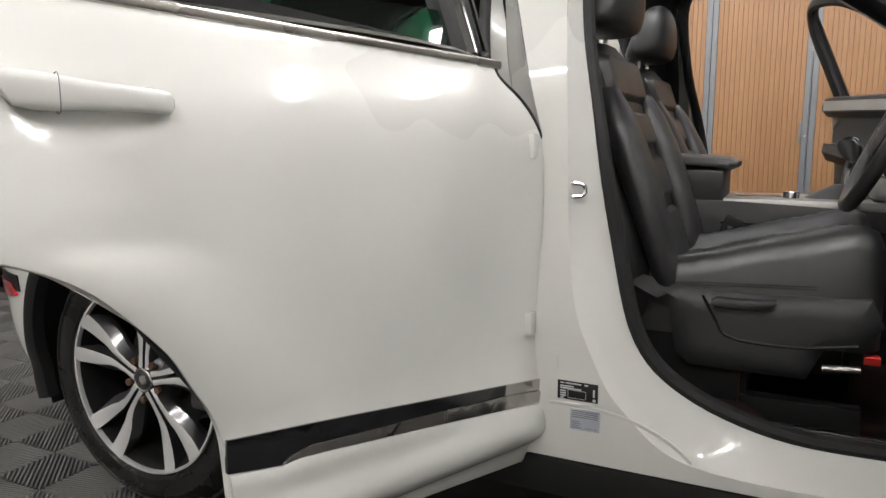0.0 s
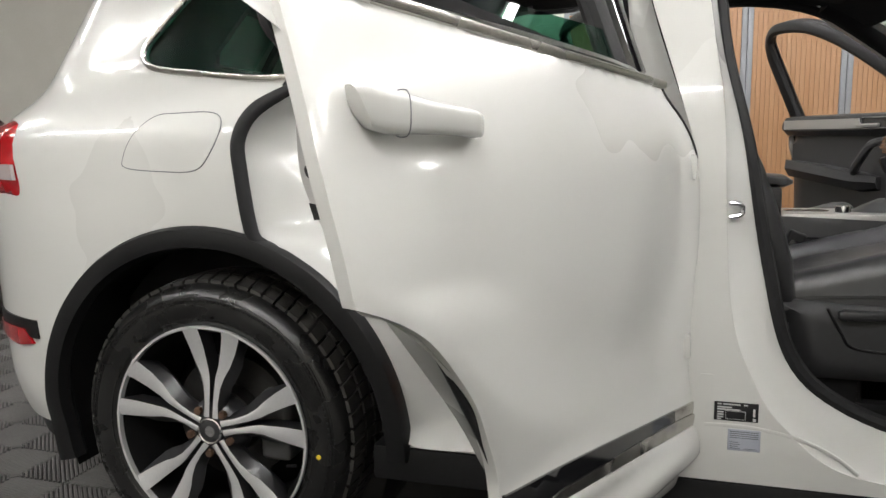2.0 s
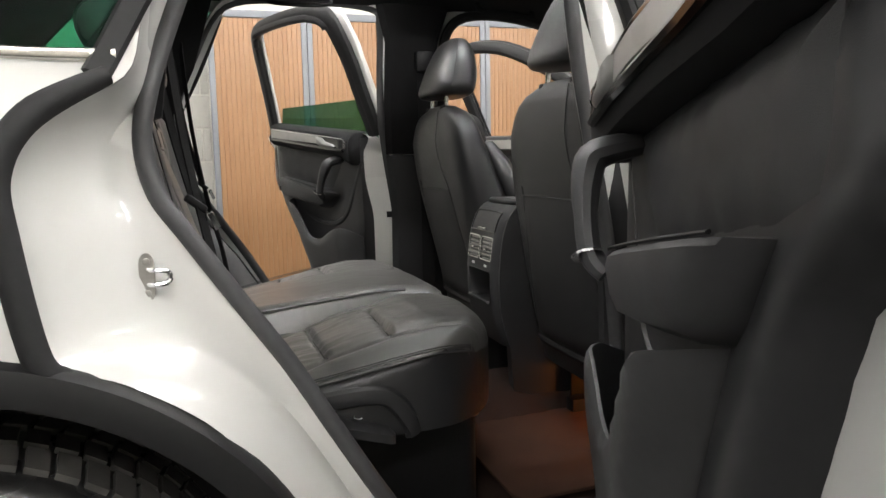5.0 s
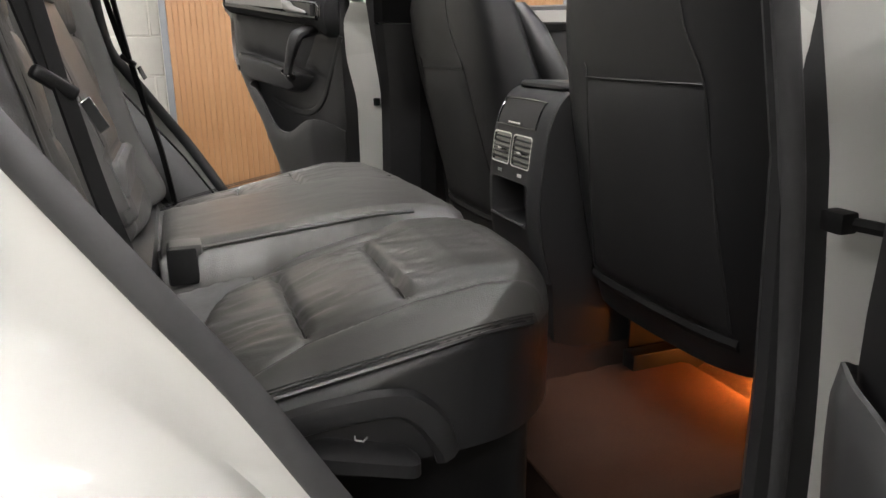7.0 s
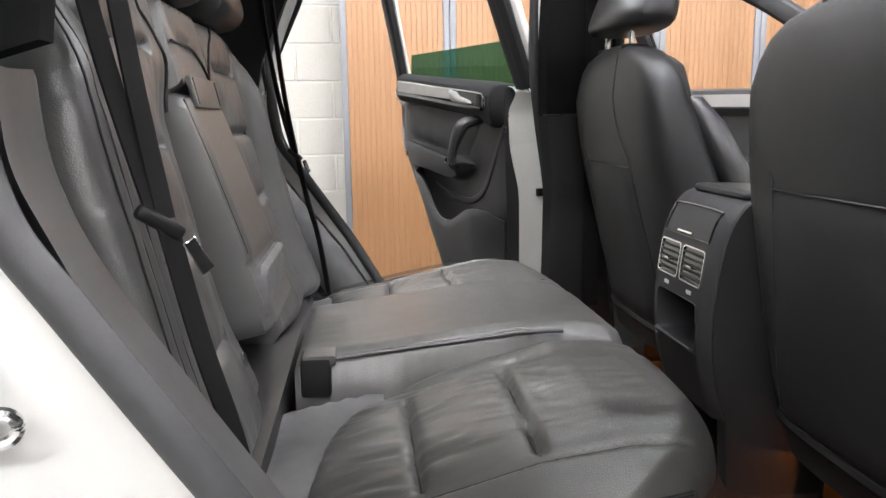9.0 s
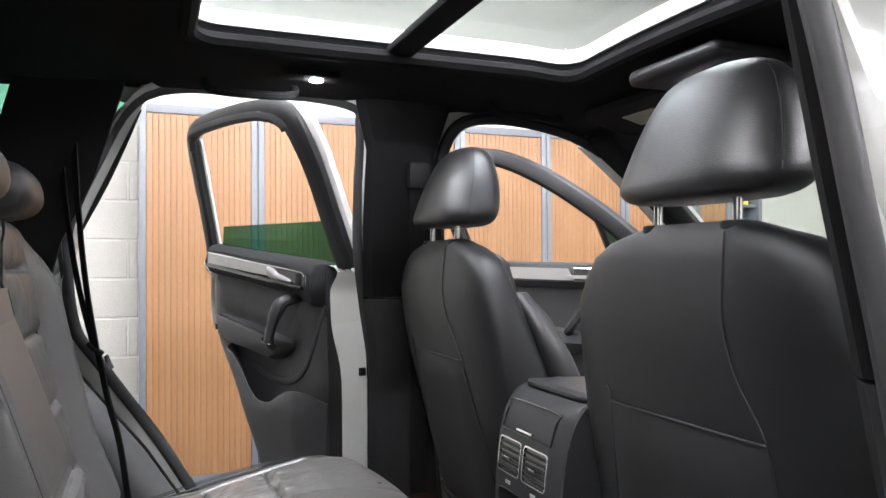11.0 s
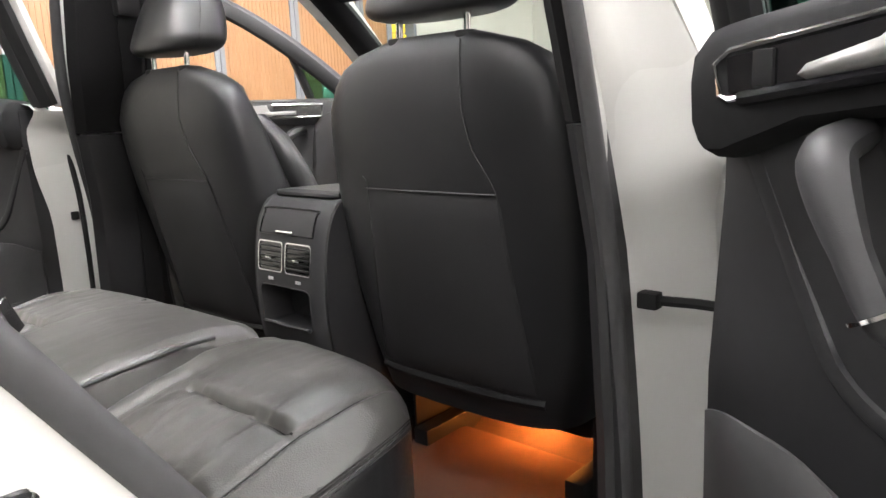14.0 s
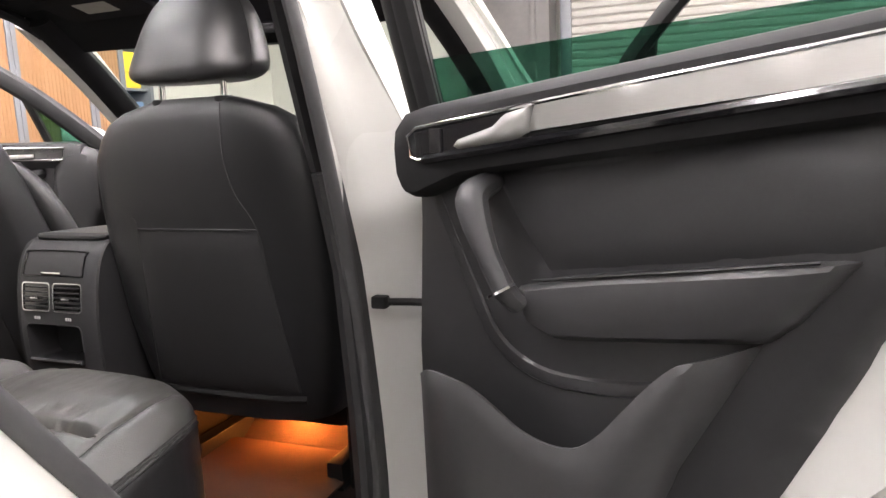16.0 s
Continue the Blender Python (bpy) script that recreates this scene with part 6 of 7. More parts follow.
    part("restraint_seam", tube([superloop(((a + b) / 2, cy, z), (0, 1, 0), (1, 0, 0), w * 1.002, (b - a) / 2 * 1.002, 2.35, 56)[31] for z, w, a, b in [(z, w, a - lean, b - lean) for z, w, a, b in hz[1:-1]]], 0.0014, 5), STITCH, hr)
    # Cushion with raised bolsters.
    def top(u, v):
        b = 0.035 * smooth01(0.13, 0.20, abs(v)) + 0.02 * smooth01(1.60, 1.70, u)
        g = 0.007 * math.exp(-((abs(v) - 0.145) / 0.009) ** 2) + 0.006 * math.exp(-((u - 1.50) / 0.009) ** 2) * (abs(v) < 0.14)
        wr = 0.004 * noise.noise((u * 14, v * 9, cy * 5)) * smooth01(0.22, 0.12, abs(v))
        return 0.735 + 0.07 * smooth01(1.30, 1.66, u) + b - g + wr

    part("cushion", pad([(p[0], p[1]) for p in rrect(1.24, 1.765, -0.235, 0.235, 0.06, 5)], top, 0.05, 0.60, Matrix.Translation((0, cy, 0)), 0.016), LEATHER, seat, "creased black leather seat cushion")
    for o in (0.0, 0.006):
        part("seam", tube(cat([(1.27, cy - 0.238, 0.705 + o), (1.45, cy - 0.2375, 0.718 + o), (1.62, cy - 0.237, 0.724 + o), (1.73, cy - 0.21, 0.725 + o)], 5), 0.0012, 5), STITCH, seat)
    # Outer side cover with lever, seat frame and rails.
    yo = cy + side * 0.245
    so = dense([(1.235, 0.705), (1.30, 0.672), (1.345, 0.660), (1.365, 0.560), (1.395, 0.535), (1.63, 0.533), (1.66, 0.60), (1.73, 0.61), (1.765, 0.66), (1.74, 0.715), (1.50, 0.705), (1.34, 0.715), (1.27, 0.735)], 0.03)
    part("side_cover", sheet(so, lambda u, v, d: Vector((u, yo + side * 0.022 * (1 - (1 - min(1, d / 0.03)) ** 2), v)), lambda u, v, d: Vector((u, yo - side * 0.02, v)), (), 0.025), TRIM2, seat, "dark grey plastic seat side cover")
    part("cover_groove", tube([Vector((u, yo + side * 0.022, v)) for u, v in cat([(1.42, 0.700), (1.45, 0.645), (1.48, 0.612), (1.60, 0.605), (1.72, 0.622)], 5)], 0.0035, 6), CLAD, seat)
    part("height_lever", loft([superloop((x, yo + side * 0.036, z), (0, 1, 0), (0, 0, 1), 0.010, h, 2.6, 14) for x, z, h in ((1.440, 0.690, 0.006), (1.450, 0.690, 0.013), (1.50, 0.690, 0.011), (1.545, 0.694, 0.010), (1.566, 0.700, 0.004))]), TRIM2, seat, "plastic height lever")
    part("seat_frame", box(1.27, 1.70, cy - 0.20, cy + 0.20, 0.53, 0.62, 0.02), CLAD, seat, "black seat frame")
    for sgn in (-1, 1):
        part("rail", box(1.22, 1.74, cy + sgn * 0.19 - 0.02, cy + sgn * 0.19 + 0.02, 0.385, 0.47, 0.005), CLAD, seat, "seat rail")
    part("seat_valance", box(1.50, 1.515, cy - 0.205, cy + 0.205, 0.385, 0.54, 0.004), CLAD, seat, "dark valance under the seat")
    for sgn in (-1, 1):
        part("seat_valance", box(1.24, 1.50, cy + sgn * 0.222 - 0.004, cy + sgn * 0.222 + 0.004, 0.40, 0.60, 0.002), CLAD, seat)
    part("red_tag", box(1.735, 1.765, yo - side * 0.03 - 0.012, yo - side * 0.03 + 0.012, 0.575, 0.592, 0.003), REDBTN, seat, "red plastic tag under the seat")
    part("adjuster_bar", tube([(1.66, yo - side * 0.01, 0.560), (1.73, yo - side * 0.01, 0.566)], 0.008, 8), STEEL, seat)


front_seat(-0.365, NEAR, 0.012)
front_seat(0.418, FAR, 0.052)


# ---- rear bench ----
def wrinkle(u, v, s):
    """Creases that run across the seat."""
    a = noise.noise((u * 6 + s, v * 30 + 2 * noise.noise((u * 7, v * 7, s)), 0.3 + s))
    b = noise.noise((u * 8 + 2 * noise.noise((u * 9, v * 9, 2 + s)), v * 64 + s, 4.0))
    return 0.0036 * (0.35 - abs(a)) + 0.0032 * (0.3 - abs(b))


bench = base("rear_bench", "creased black leather rear bench seat with three places", "car seat", pose(0, 0, 0))


def bench_z(x):
    return float(np.interp(x, [0.30, 0.40, 0.536, 0.67, 0.76, 0.84, 0.95], [0.672, 0.692, 0.727, 0.760, 0.776, 0.776, 0.755]))


def side_cushion(sg):
    """The outer cushion of one side; sg -1 is the near side."""
    oc = 0.0 if sg < 0 else 0.03
    knots = [(0.385, sg * 0.575), (0.45, sg * 0.590), (0.62, sg * 0.598), (0.735, sg * 0.592), (0.80, sg * 0.565), (0.855, sg * 0.51), (0.895, sg * 0.43), (0.915, sg * 0.33), (0.922, sg * 0.22), (0.924, sg * 0.118 + oc)]
    inner = [(0.62, sg * 0.122 + oc), (0.555, sg * 0.142 + oc), (0.500, sg * 0.190 + oc), (0.455, sg * 0.245 + oc), (0.428, sg * 0.32), (0.414, sg * 0.42), (0.400, sg * 0.53)]
    out = [(p[0], p[1]) for p in cat(knots, 4)] + [(p[0], p[1]) for p in cat(inner, 3)]

    def top(u, v):
        a = abs(v)
        ln = float(np.interp(u, [0.40, 0.455, 0.54, 0.67, 0.76], [0.575, 0.545, 0.506, 0.500, 0.508]))
        gr = 0.008 * math.exp(-((a - ln) / 0.0055) ** 2) * smooth01(0.32, 0.40, u) * smooth01(0.86, 0.78, u)
        inn = 0.006 * math.exp(-((a - 0.175) / 0.010) ** 2) * (u < 0.72)
        c = 0.0
        if 0.235 < a < ln - 0.012:
            c = 0.011 * math.exp(-((u - 0.540 - 0.02 * (a - 0.3)) / 0.0052) ** 2) + 0.011 * math.exp(-((u - 0.677 + 0.04 * (a - 0.3)) / 0.0052) ** 2)
        mid = smooth01(0.18, 0.24, a) * smooth01(ln, ln - 0.06, a)
        puff = 0.007 * mid * abs(math.sin(math.pi * (u - 0.405) / 0.136)) if u < 0.68 else 0.006 * mid
        bol = -0.026 * smooth01(ln + 0.004, ln + 0.10, a)
        dip = -0.012 * smooth01(0.30, 0.15, a) * smooth01(0.80, 0.70, u) * (1 if sg < 0 else 0.4)
        return bench_z(u) + puff + bol - gr - inn - c + dip + wrinkle(u, v, sg) * mid * (1.25 * smooth01(0.74, 0.68, u) + 0.35) + 0.3 * wrinkle(u, v, 9) * smooth01(0.60, 0.50, a)

    def half(lower):
        """The cushion's leather top, or its plain side below the double seam."""
        bm = pad(out, top, 0.04, 0.60, None, 0.0064, lambda u, v: 0.020 + 0.034 * smooth01(0.70, 0.88, u))
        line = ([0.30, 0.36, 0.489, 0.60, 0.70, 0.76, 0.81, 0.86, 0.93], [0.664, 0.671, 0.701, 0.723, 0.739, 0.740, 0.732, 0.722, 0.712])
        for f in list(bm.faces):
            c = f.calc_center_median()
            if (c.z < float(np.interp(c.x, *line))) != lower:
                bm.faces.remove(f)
        for v in list(bm.verts):
            if not v.link_faces:
                bm.verts.remove(v)
        return bm

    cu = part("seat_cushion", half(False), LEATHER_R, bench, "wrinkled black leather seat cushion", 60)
    # Vinyl side below the seam; its dark colour also holds the side's shade.
    part("cushion_side", half(True), SEATBACK, cu, "black vinyl side of the cushion, its shade put into the colour", 60)
    # Seams across the seat and along its bolster.
    ln = lambda u: float(np.interp(u, [0.40, 0.455, 0.54, 0.67, 0.76], [0.575, 0.545, 0.506, 0.500, 0.508]))
    for q, s in ((0.540, 0.02), (0.677, -0.04)):
        ys = np.linspace(0.240, ln(q) - 0.008, 20)
        part("seam", tube([(q + s * (a - 0.3), sg * a, top(q + s * (a - 0.3), sg * a) + 0.0006) for a in ys], 0.0022, 6), SEAM, cu, "deep dark seam")
    part("seam", tube([(u, sg * ln(u), top(u, sg * ln(u)) + 0.0005) for u in np.linspace(0.43, 0.775, 26)], 0.0022, 6), SEAM, cu, "deep dark seam")
    for o in (0.0, 0.008, 0.012):
        sp = [(x, sg * (y + 0.002), z - 0.004 + o) for x, y, z in ((0.36, 0.582, 0.676), (0.489, 0.591, 0.706), (0.60, 0.598, 0.728), (0.70, 0.597, 0.744), (0.76, 0.583, 0.745), (0.81, 0.556, 0.735))]
        part("seam", tube(cat(sp, 5), 0.0012 if o else 0.003, 5), STITCH if o else LEATHER, cu, "double stitched seam" if o else "")
    # Grey flap that closes the gap to the backrest.
    fl = rrect(0.295, 0.520, *sorted((sg * 0.125 + oc, sg * 0.57)), 0.03, 4)
    part("gap_flap", pad(fl, lambda u, v: 0.668 + 0.17 * (u - 0.30) + 0.006 * noise.noise((u * 18, v * 14, 1.0 + sg)), 0.012, 0.60, None, 0.014), FLAP, bench, "grey vinyl flap between cushion and backrest")
    # Lower side cover and recliner lever.
    skirt = [(0.33, sg * 0.575), (0.62, sg * 0.59), (0.73, sg * 0.585), (0.80, sg * 0.555), (0.85, sg * 0.50), (0.89, sg * 0.42), (0.912, sg * 0.30), (0.918, sg * 0.12), (0.33, sg * 0.12)]
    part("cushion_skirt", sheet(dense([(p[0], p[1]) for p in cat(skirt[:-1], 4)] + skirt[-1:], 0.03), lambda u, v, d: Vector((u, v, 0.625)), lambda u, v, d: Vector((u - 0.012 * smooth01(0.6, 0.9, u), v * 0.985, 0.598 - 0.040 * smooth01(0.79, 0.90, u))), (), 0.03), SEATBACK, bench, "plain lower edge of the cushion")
    part("base_frame", box(0.36, 0.845, *sorted((sg * 0.14, sg * 0.500)), 0.37, 0.60, 0.03, 3), CLAD, bench, "black seat base")
    arc = cat([(0.40, sg * 0.597, 0.648), (0.515, sg * 0.603, 0.676), (0.612, sg * 0.605, 0.681), (0.648, sg * 0.604, 0.664), (0.672, sg * 0.602, 0.630), (0.682, sg * 0.598, 0.600)], 5)
    part("side_moulding", tube(arc, 0.012, 8, flat=1.5), TRIM, bench, "grey plastic side moulding")
    lv = part("fold_lever", sheet(rrect(0.52, 0.645, sg * 0.60 - 0.03, sg * 0.60 + 0.03, 0.02, 4), lambda u, v, d: Vector((u, v, 0.638 - 0.3 * (u - 0.58) - 0.01 * (1 - min(1, d / 0.015)))), lambda u, v, d: Vector((u, v, 0.612 - 0.3 * (u - 0.58))), (), 0.02), TRIM, bench, "black fold lever with a white seat mark")
    if sg < 0:
        ic = [(0.572, -0.588), (0.574, -0.575), (0.582, -0.572), (0.592, -0.560), (0.596, -0.563), (0.588, -0.578), (0.580, -0.590)]
        part("lever_mark", tube([Vector((x, y - 0.018, 0.642 - 0.3 * (x - 0.58))) for x, y in ic], 0.0011, 5, True), INK, lv, "white seat symbol")


side_cushion(-1)
side_cushion(1)
mid = [(0.375, -0.102), (0.74, -0.108), (0.90, -0.112), (0.925, -0.06), (0.925, 0.18), (0.90, 0.25), (0.80, 0.262), (0.375, 0.235)]
part("middle_cushion", pad(mid, lambda u, v: 0.748 + 0.038 * min(1.0, (u - 0.37) / 0.36) - 0.012 * smooth01(0.78, 0.92, u) - 0.006 * math.exp(-((v + 0.088) / 0.006) ** 2) + 0.5 * wrinkle(u, v, 3), 0.028, 0.60, None, 0.0135, lambda u, v: 0.018 + 0.04 * smooth01(0.7, 0.9, u)), LEATHER_R, bench, "smooth raised leather middle seat", 60)
part("seam", tube([(x, 0.246 + 0.012 * (x - 0.4), 0.7395 + 0.038 * min(1.0, (x - 0.37) / 0.36)) for x in np.linspace(0.42, 0.86, 16)], 0.004, 6), SEAM, bench, "dark joint beside the middle seat")
part("piping", tube([(x, -0.1035 - 0.012 * (x - 0.4), 0.7410 + 0.038 * min(1.0, (x - 0.37) / 0.36)) for x in np.linspace(0.43, 0.80, 16)], 0.0042, 8), LEATHER, bench, "leather piping along the middle seat")

B0, LEAN_V = Vector((0.332, 0, 0.70)), Vector((-0.2165, 0, 1.0)).normalized()
NRM = Vector((0, 1, 0)).cross(LEAN_V)
BM = Matrix(((0, LEAN_V.x, NRM.x, B0.x), (1, 0, 0, 0), (0, LEAN_V.z, NRM.z, B0.z), (0, 0, 0, 1)))


def rear_back(sg):
    off = 0.0 if sg < 0 else 0.03
    out = [(sg * 0.115 + off, 0.0), (sg * 0.57, 0.0), (sg * 0.595, 0.10), (sg * 0.585, 0.42), (sg * 0.55, 0.56), (sg * 0.47, 0.612), (sg * 0.115 + off, 0.612)]

    def top(u, v):
        a = abs(u)
        c = 0.0
        for q in (0.13, 0.264, 0.398, 0.522):
            c += 0.014 * math.exp(-((v - q) / 0.007) ** 2) * (0.20 < a < 0.44)
        gr = 0.012 * math.exp(-((a - 0.465 + 0.06 * v) / 0.008) ** 2)
        for q in (0.528, 0.548, 0.566):
            gr += 0.0045 * math.exp(-((a - q + 0.05 * max(0.0, v - 0.35)) / 0.0055) ** 2) * smooth01(0.60, 0.50, v)
        bol = 0.035 * smooth01(0.45, 0.52, a) * smooth01(0.60, 0.46, v) - 0.022 * smooth01(0.29, 0.15, a) * smooth01(0.52, 0.42, v) + 0.008 * math.sin(math.pi * min(1.0, max(0.0, (a - 0.2) / 0.25))) * abs(math.sin(math.pi * (v - 0.13) / 0.134))
        lump = 0.05 * math.exp(-((v - 0.02) / 0.09) ** 2)
        return 0.0 + bol - c - gr + lump * 0.4 + wrinkle(v, u, 5 + sg) * 0.8

    b = part("backrest", pad(out, top, 0.03, -0.10, BM, 0.0075), LEATHER_LIT, bench, "stitched black leather rear backrest", 60)
    for q in (0.13, 0.264, 0.398, 0.522):
        part("seam", tube([BM @ Vector((sg * a, q, top(sg * a, q) + 0.0006)) for a in np.linspace(0.215, 0.425, 18)], 0.0022, 6), SEAM, b, "deep dark seam")
    part("seam", tube([BM @ Vector((sg * (0.465 - 0.06 * v), v, top(sg * (0.465 - 0.06 * v), v) + 0.0006)) for v in np.linspace(0.04, 0.58, 40)], 0.0022, 6), SEAM, b, "deep dark seam")
    edge = lambda v: 0.130 + off * sg + 0.10 * smooth01(0.50, 0.61, v)
    part("seam", tube([BM @ Vector((sg * edge(v), v, top(sg * edge(v), v) + 0.0006)) for v in np.linspace(0.44, 0.60, 16)], 0.0026, 6), SEAM, b, "deep dark seam")
    for o in (0.528, 0.548, 0.566):
        sp = [BM @ Vector((sg * (o - 0.05 * max(0.0, v - 0.35)), v, top(sg * (o - 0.05 * max(0.0, v - 0.35)), v) + 0.0008)) for v in np.linspace(0.05, 0.54, 30)]
        part("seam", tube(sp, 0.0012, 5), SEAM, b, "stitched seam")
    part("round_badge", disc(BM @ Vector((sg * 0.165 + off, 0.075, -0.006)), NRM, 0.012, 0.003, 16, 0.001), TRIM2, b)


rear_back(-1)
rear_back(1)
cb = [(-0.108, 0.47), (0.138, 0.47), (0.138, 0.612), (-0.108, 0.612)]
part("middle_backrest", pad(cb, lambda u, v: 0.006 - 0.010 * math.exp(-((v - 0.545) / 0.008) ** 2) * (abs(u - 0.015) < 0.06), 0.02, -0.10, BM, 0.016), LEATHER_LIT, bench, "leather middle backrest")
part("seam", tube([BM @ Vector((u, v, 0.0075)) for u, v in cat([(-0.095, 0.538), (0.0, 0.538), (0.045, 0.532), (0.085, 0.512), (0.110, 0.485)], 4)], 0.0026, 6), SEAM, bench, "curved dark seam of the middle backrest")
ARM_V, ARM_O = [0.08, 0.10, 0.145, 0.225, 0.345, 0.44, 0.48], [0.036, 0.040, 0.036, 0.031, 0.019, 0.007, 0.002]


def arm_face(u, v):
    """How far the folded arm rest stands off the backrest: slim at its hinge, deep at its free end."""
    edge = 0.005 * math.exp(-((abs(u - 0.035) - 0.128) / 0.008) ** 2)
    return float(np.interp(v, ARM_V, ARM_O)) - edge - 0.006 * math.exp(-((v - 0.20) / 0.006) ** 2)


arm = [(p[0], p[1]) for p in rrect(-0.112, 0.180, 0.085, 0.468, 0.028, 4)]
ar = part("folding_arm_rest", pad(arm, arm_face, 0.016, -0.05, BM, 0.010), LEATHER_LIT, bench, "folded-up leather arm rest")
part("arm_rest_loop", box(-0.062, 0.120, 0.442, 0.490, 0.004, 0.0125, 0.0025, m=BM), LEATHER_LIT, ar, "flat leather pull loop")
for o in (-0.052, 0.110):
    part("seam", tube([BM @ Vector((o, 0.446, 0.0128)), BM @ Vector((o, 0.487, 0.0128))], 0.0010, 5), SEAM, ar)
for o in (-0.093, 0.163):
    part("seam", tube([BM @ Vector((o, v, arm_face(o, v) + 0.0006)) for v in np.linspace(0.215, 0.455, 14)], 0.0018, 5), SEAM, ar, "stitched seam")
# Pale material puts the light on this upturned end into its colour.
part("arm_rest_end", pad([(p[0], p[1]) for p in rrect(-0.100, 0.168, 0.118, 0.190, 0.02, 4)], lambda u, v: 0.036 + 0.012 * smooth01(0.118, 0.19, v), 0.008, 0.02, BM, 0.012), FLAP, ar, "end flap of the arm rest, coloured lighter where it faces up to the light")
for cy, hw in ((-0.335, 0.125), (0.0, 0.10), (0.345, 0.115)):
    c = BM @ Vector((cy, 0.656, 0.004))
    hl = []
    for k, s in ((-1, 0.45), (-0.93, 0.8), (-0.8, 0.95), (-0.4, 1), (0, 1), (0.4, 1), (0.8, 0.95), (0.93, 0.8), (1, 0.45)):
        hl.append(superloop(c + Vector((0, k * hw, 0)), NRM, LEAN_V, 0.055 * s, 0.048 * s, 2.5, 22))
    h = part("rear_head_restraint", loft(hl), LEATHER, bench, "low rounded leather rear head restraint")
    for s in (-0.06, 0.06):
        part("post", tube([BM @ Vector((cy + s, 0.58, -0.02)), BM @ Vector((cy + s, 0.65, -0.005))], 0.006, 8), CHROME, h)
part("bench_back_panel", box(-0.59, 0.59, 0.0, 0.56, -0.13, -0.10, 0.01, m=BM), CARPET, bench, "carpeted rear of the backrest")
part("seat_joint", box(0.20, 0.36, -0.58, 0.58, 0.56, 0.70, 0.02), LEATHER, bench)
bk = part("belt_buckle", box(0.385, 0.432, -0.118, -0.062, 0.690, 0.752, 0.006), CLAD, bench, "black belt buckle in its recess")
part("buckle_button", box(0.389, 0.440, -0.116, -0.066, 0.738, 0.757, 0.006), surface("buckle_grey", (0.10, 0.098, 0.095), rough=0.3), bk, "grey buckle face")
part("buckle_button", box(0.398, 0.415, 0.265, 0.28, 0.715, 0.730, 0.004), REDBTN, bk, "red release button")


def ribbon(path, width, across, thick=0.0016):
    P = [Vector(p) for p in path]
    loops = []
    for i, p in enumerate(P):
        t = (P[min(i + 1, len(P) - 1)] - P[max(i - 1, 0)]).normalized()
        a = Vector(across)
        a = (a - t * a.dot(t)).normalized() * width / 2
        n = t.cross(a).normalized() * thick
        loops.append([p - a - n, p + a - n, p + a + n, p - a + n])
    return loft(loops)


for sg, name in ((-1, "near"), (1, "far")):
    belt = base("rear_seat_belt", "black webbing seat belt hanging beside the rear backrest", "seat belt", pose(0, 0, 0), "rear seat belts")
    part("upper_webbing", ribbon(cat([(0.255, sg * 0.625, 1.50), (0.275, sg * 0.610, 1.30), (0.297, sg * 0.602, 1.16), (0.326, sg * 0.598, 1.035)], 5), 0.017, (0.6, sg * -0.8, 0.2)), BELT, belt)
    part("upper_webbing", ribbon(cat([(0.286, sg * 0.60, 1.50), (0.298, sg * 0.592, 1.30), (0.312, sg * 0.590, 1.16), (0.331, sg * 0.594, 1.035)], 5), 0.017, (0.6, sg * -0.8, 0.2)), BELT, belt)
    part("lower_webbing", ribbon(cat([(0.333, sg * 0.598, 1.03), (0.352, sg * 0.594, 0.93), (0.378, sg * 0.590, 0.82), (0.40, sg * 0.585, 0.66)], 5), 0.019, (0.6, sg * -0.8, 0.2)), BELT, belt)
    gd = part("belt_guide", box(-0.021, 0.021, -0.006, 0.006, -0.0065, 0.0065, 0.005, 3, m=Matrix.Translation((0.328, sg * 0.600, 1.033)) @ Matrix.Rotation(radians(-30 * sg), 4, "Z") @ Matrix.Rotation(radians(35), 4, "Y")), CLAD, belt, "black plastic belt tongue grip")
    part("tongue", box(-0.006, 0.006, -0.001, 0.001, -0.040, -0.008, 0.001, 1, m=Matrix.Translation((0.345, sg * 0.598, 1.025)) @ Matrix.Rotation(radians(-30 * sg), 4, "Z") @ Matrix.Rotation(radians(-28), 4, "Y")), CHROME, gd, "steel belt tongue")
    fb = base("front_seat_belt", "black webbing seat belt hanging on the middle pillar", "seat belt", pose(0, 0, 0), "front seat belts")
    part("webbing", ribbon(cat([(1.075, sg * 0.625, 1.42), (1.085, sg * 0.650, 1.20), (1.095, sg * 0.680, 0.90), (1.10, sg * 0.700, 0.60)], 5), 0.046, (1, 0, 0)), BELT, fb)
    part("anchor", box(1.045, 1.105, *sorted((sg * 0.60, sg * 0.635)), 1.40, 1.47, 0.012), CLAD, fb, "black belt anchor cover")


# ---- centre console ----
con = base("centre_console", "dark centre console with rear air vents and an arm rest", "console", pose(0, 0, 0))
CY = 0.022
prof = [(1.075, 0.60), (1.052, 0.68), (1.045, 0.76), (1.048, 0.83), (1.058, 0.90), (1.078, 0.950), (1.108, 0.976), (1.17, 0.982)]


def face_at(z):
    q = cat(prof, 4)
    return float(np.interp(z, [p[1] for p in q], [p[0] for p in q]))


face = dense([(-0.118, 0.60), (0.118, 0.60), (0.118, 0.974), (-0.118, 0.974)], 0.02)
bin_rim = dense(rrect(-0.082, 0.082, 0.708, 0.798, 0.012, 3), 0.02)
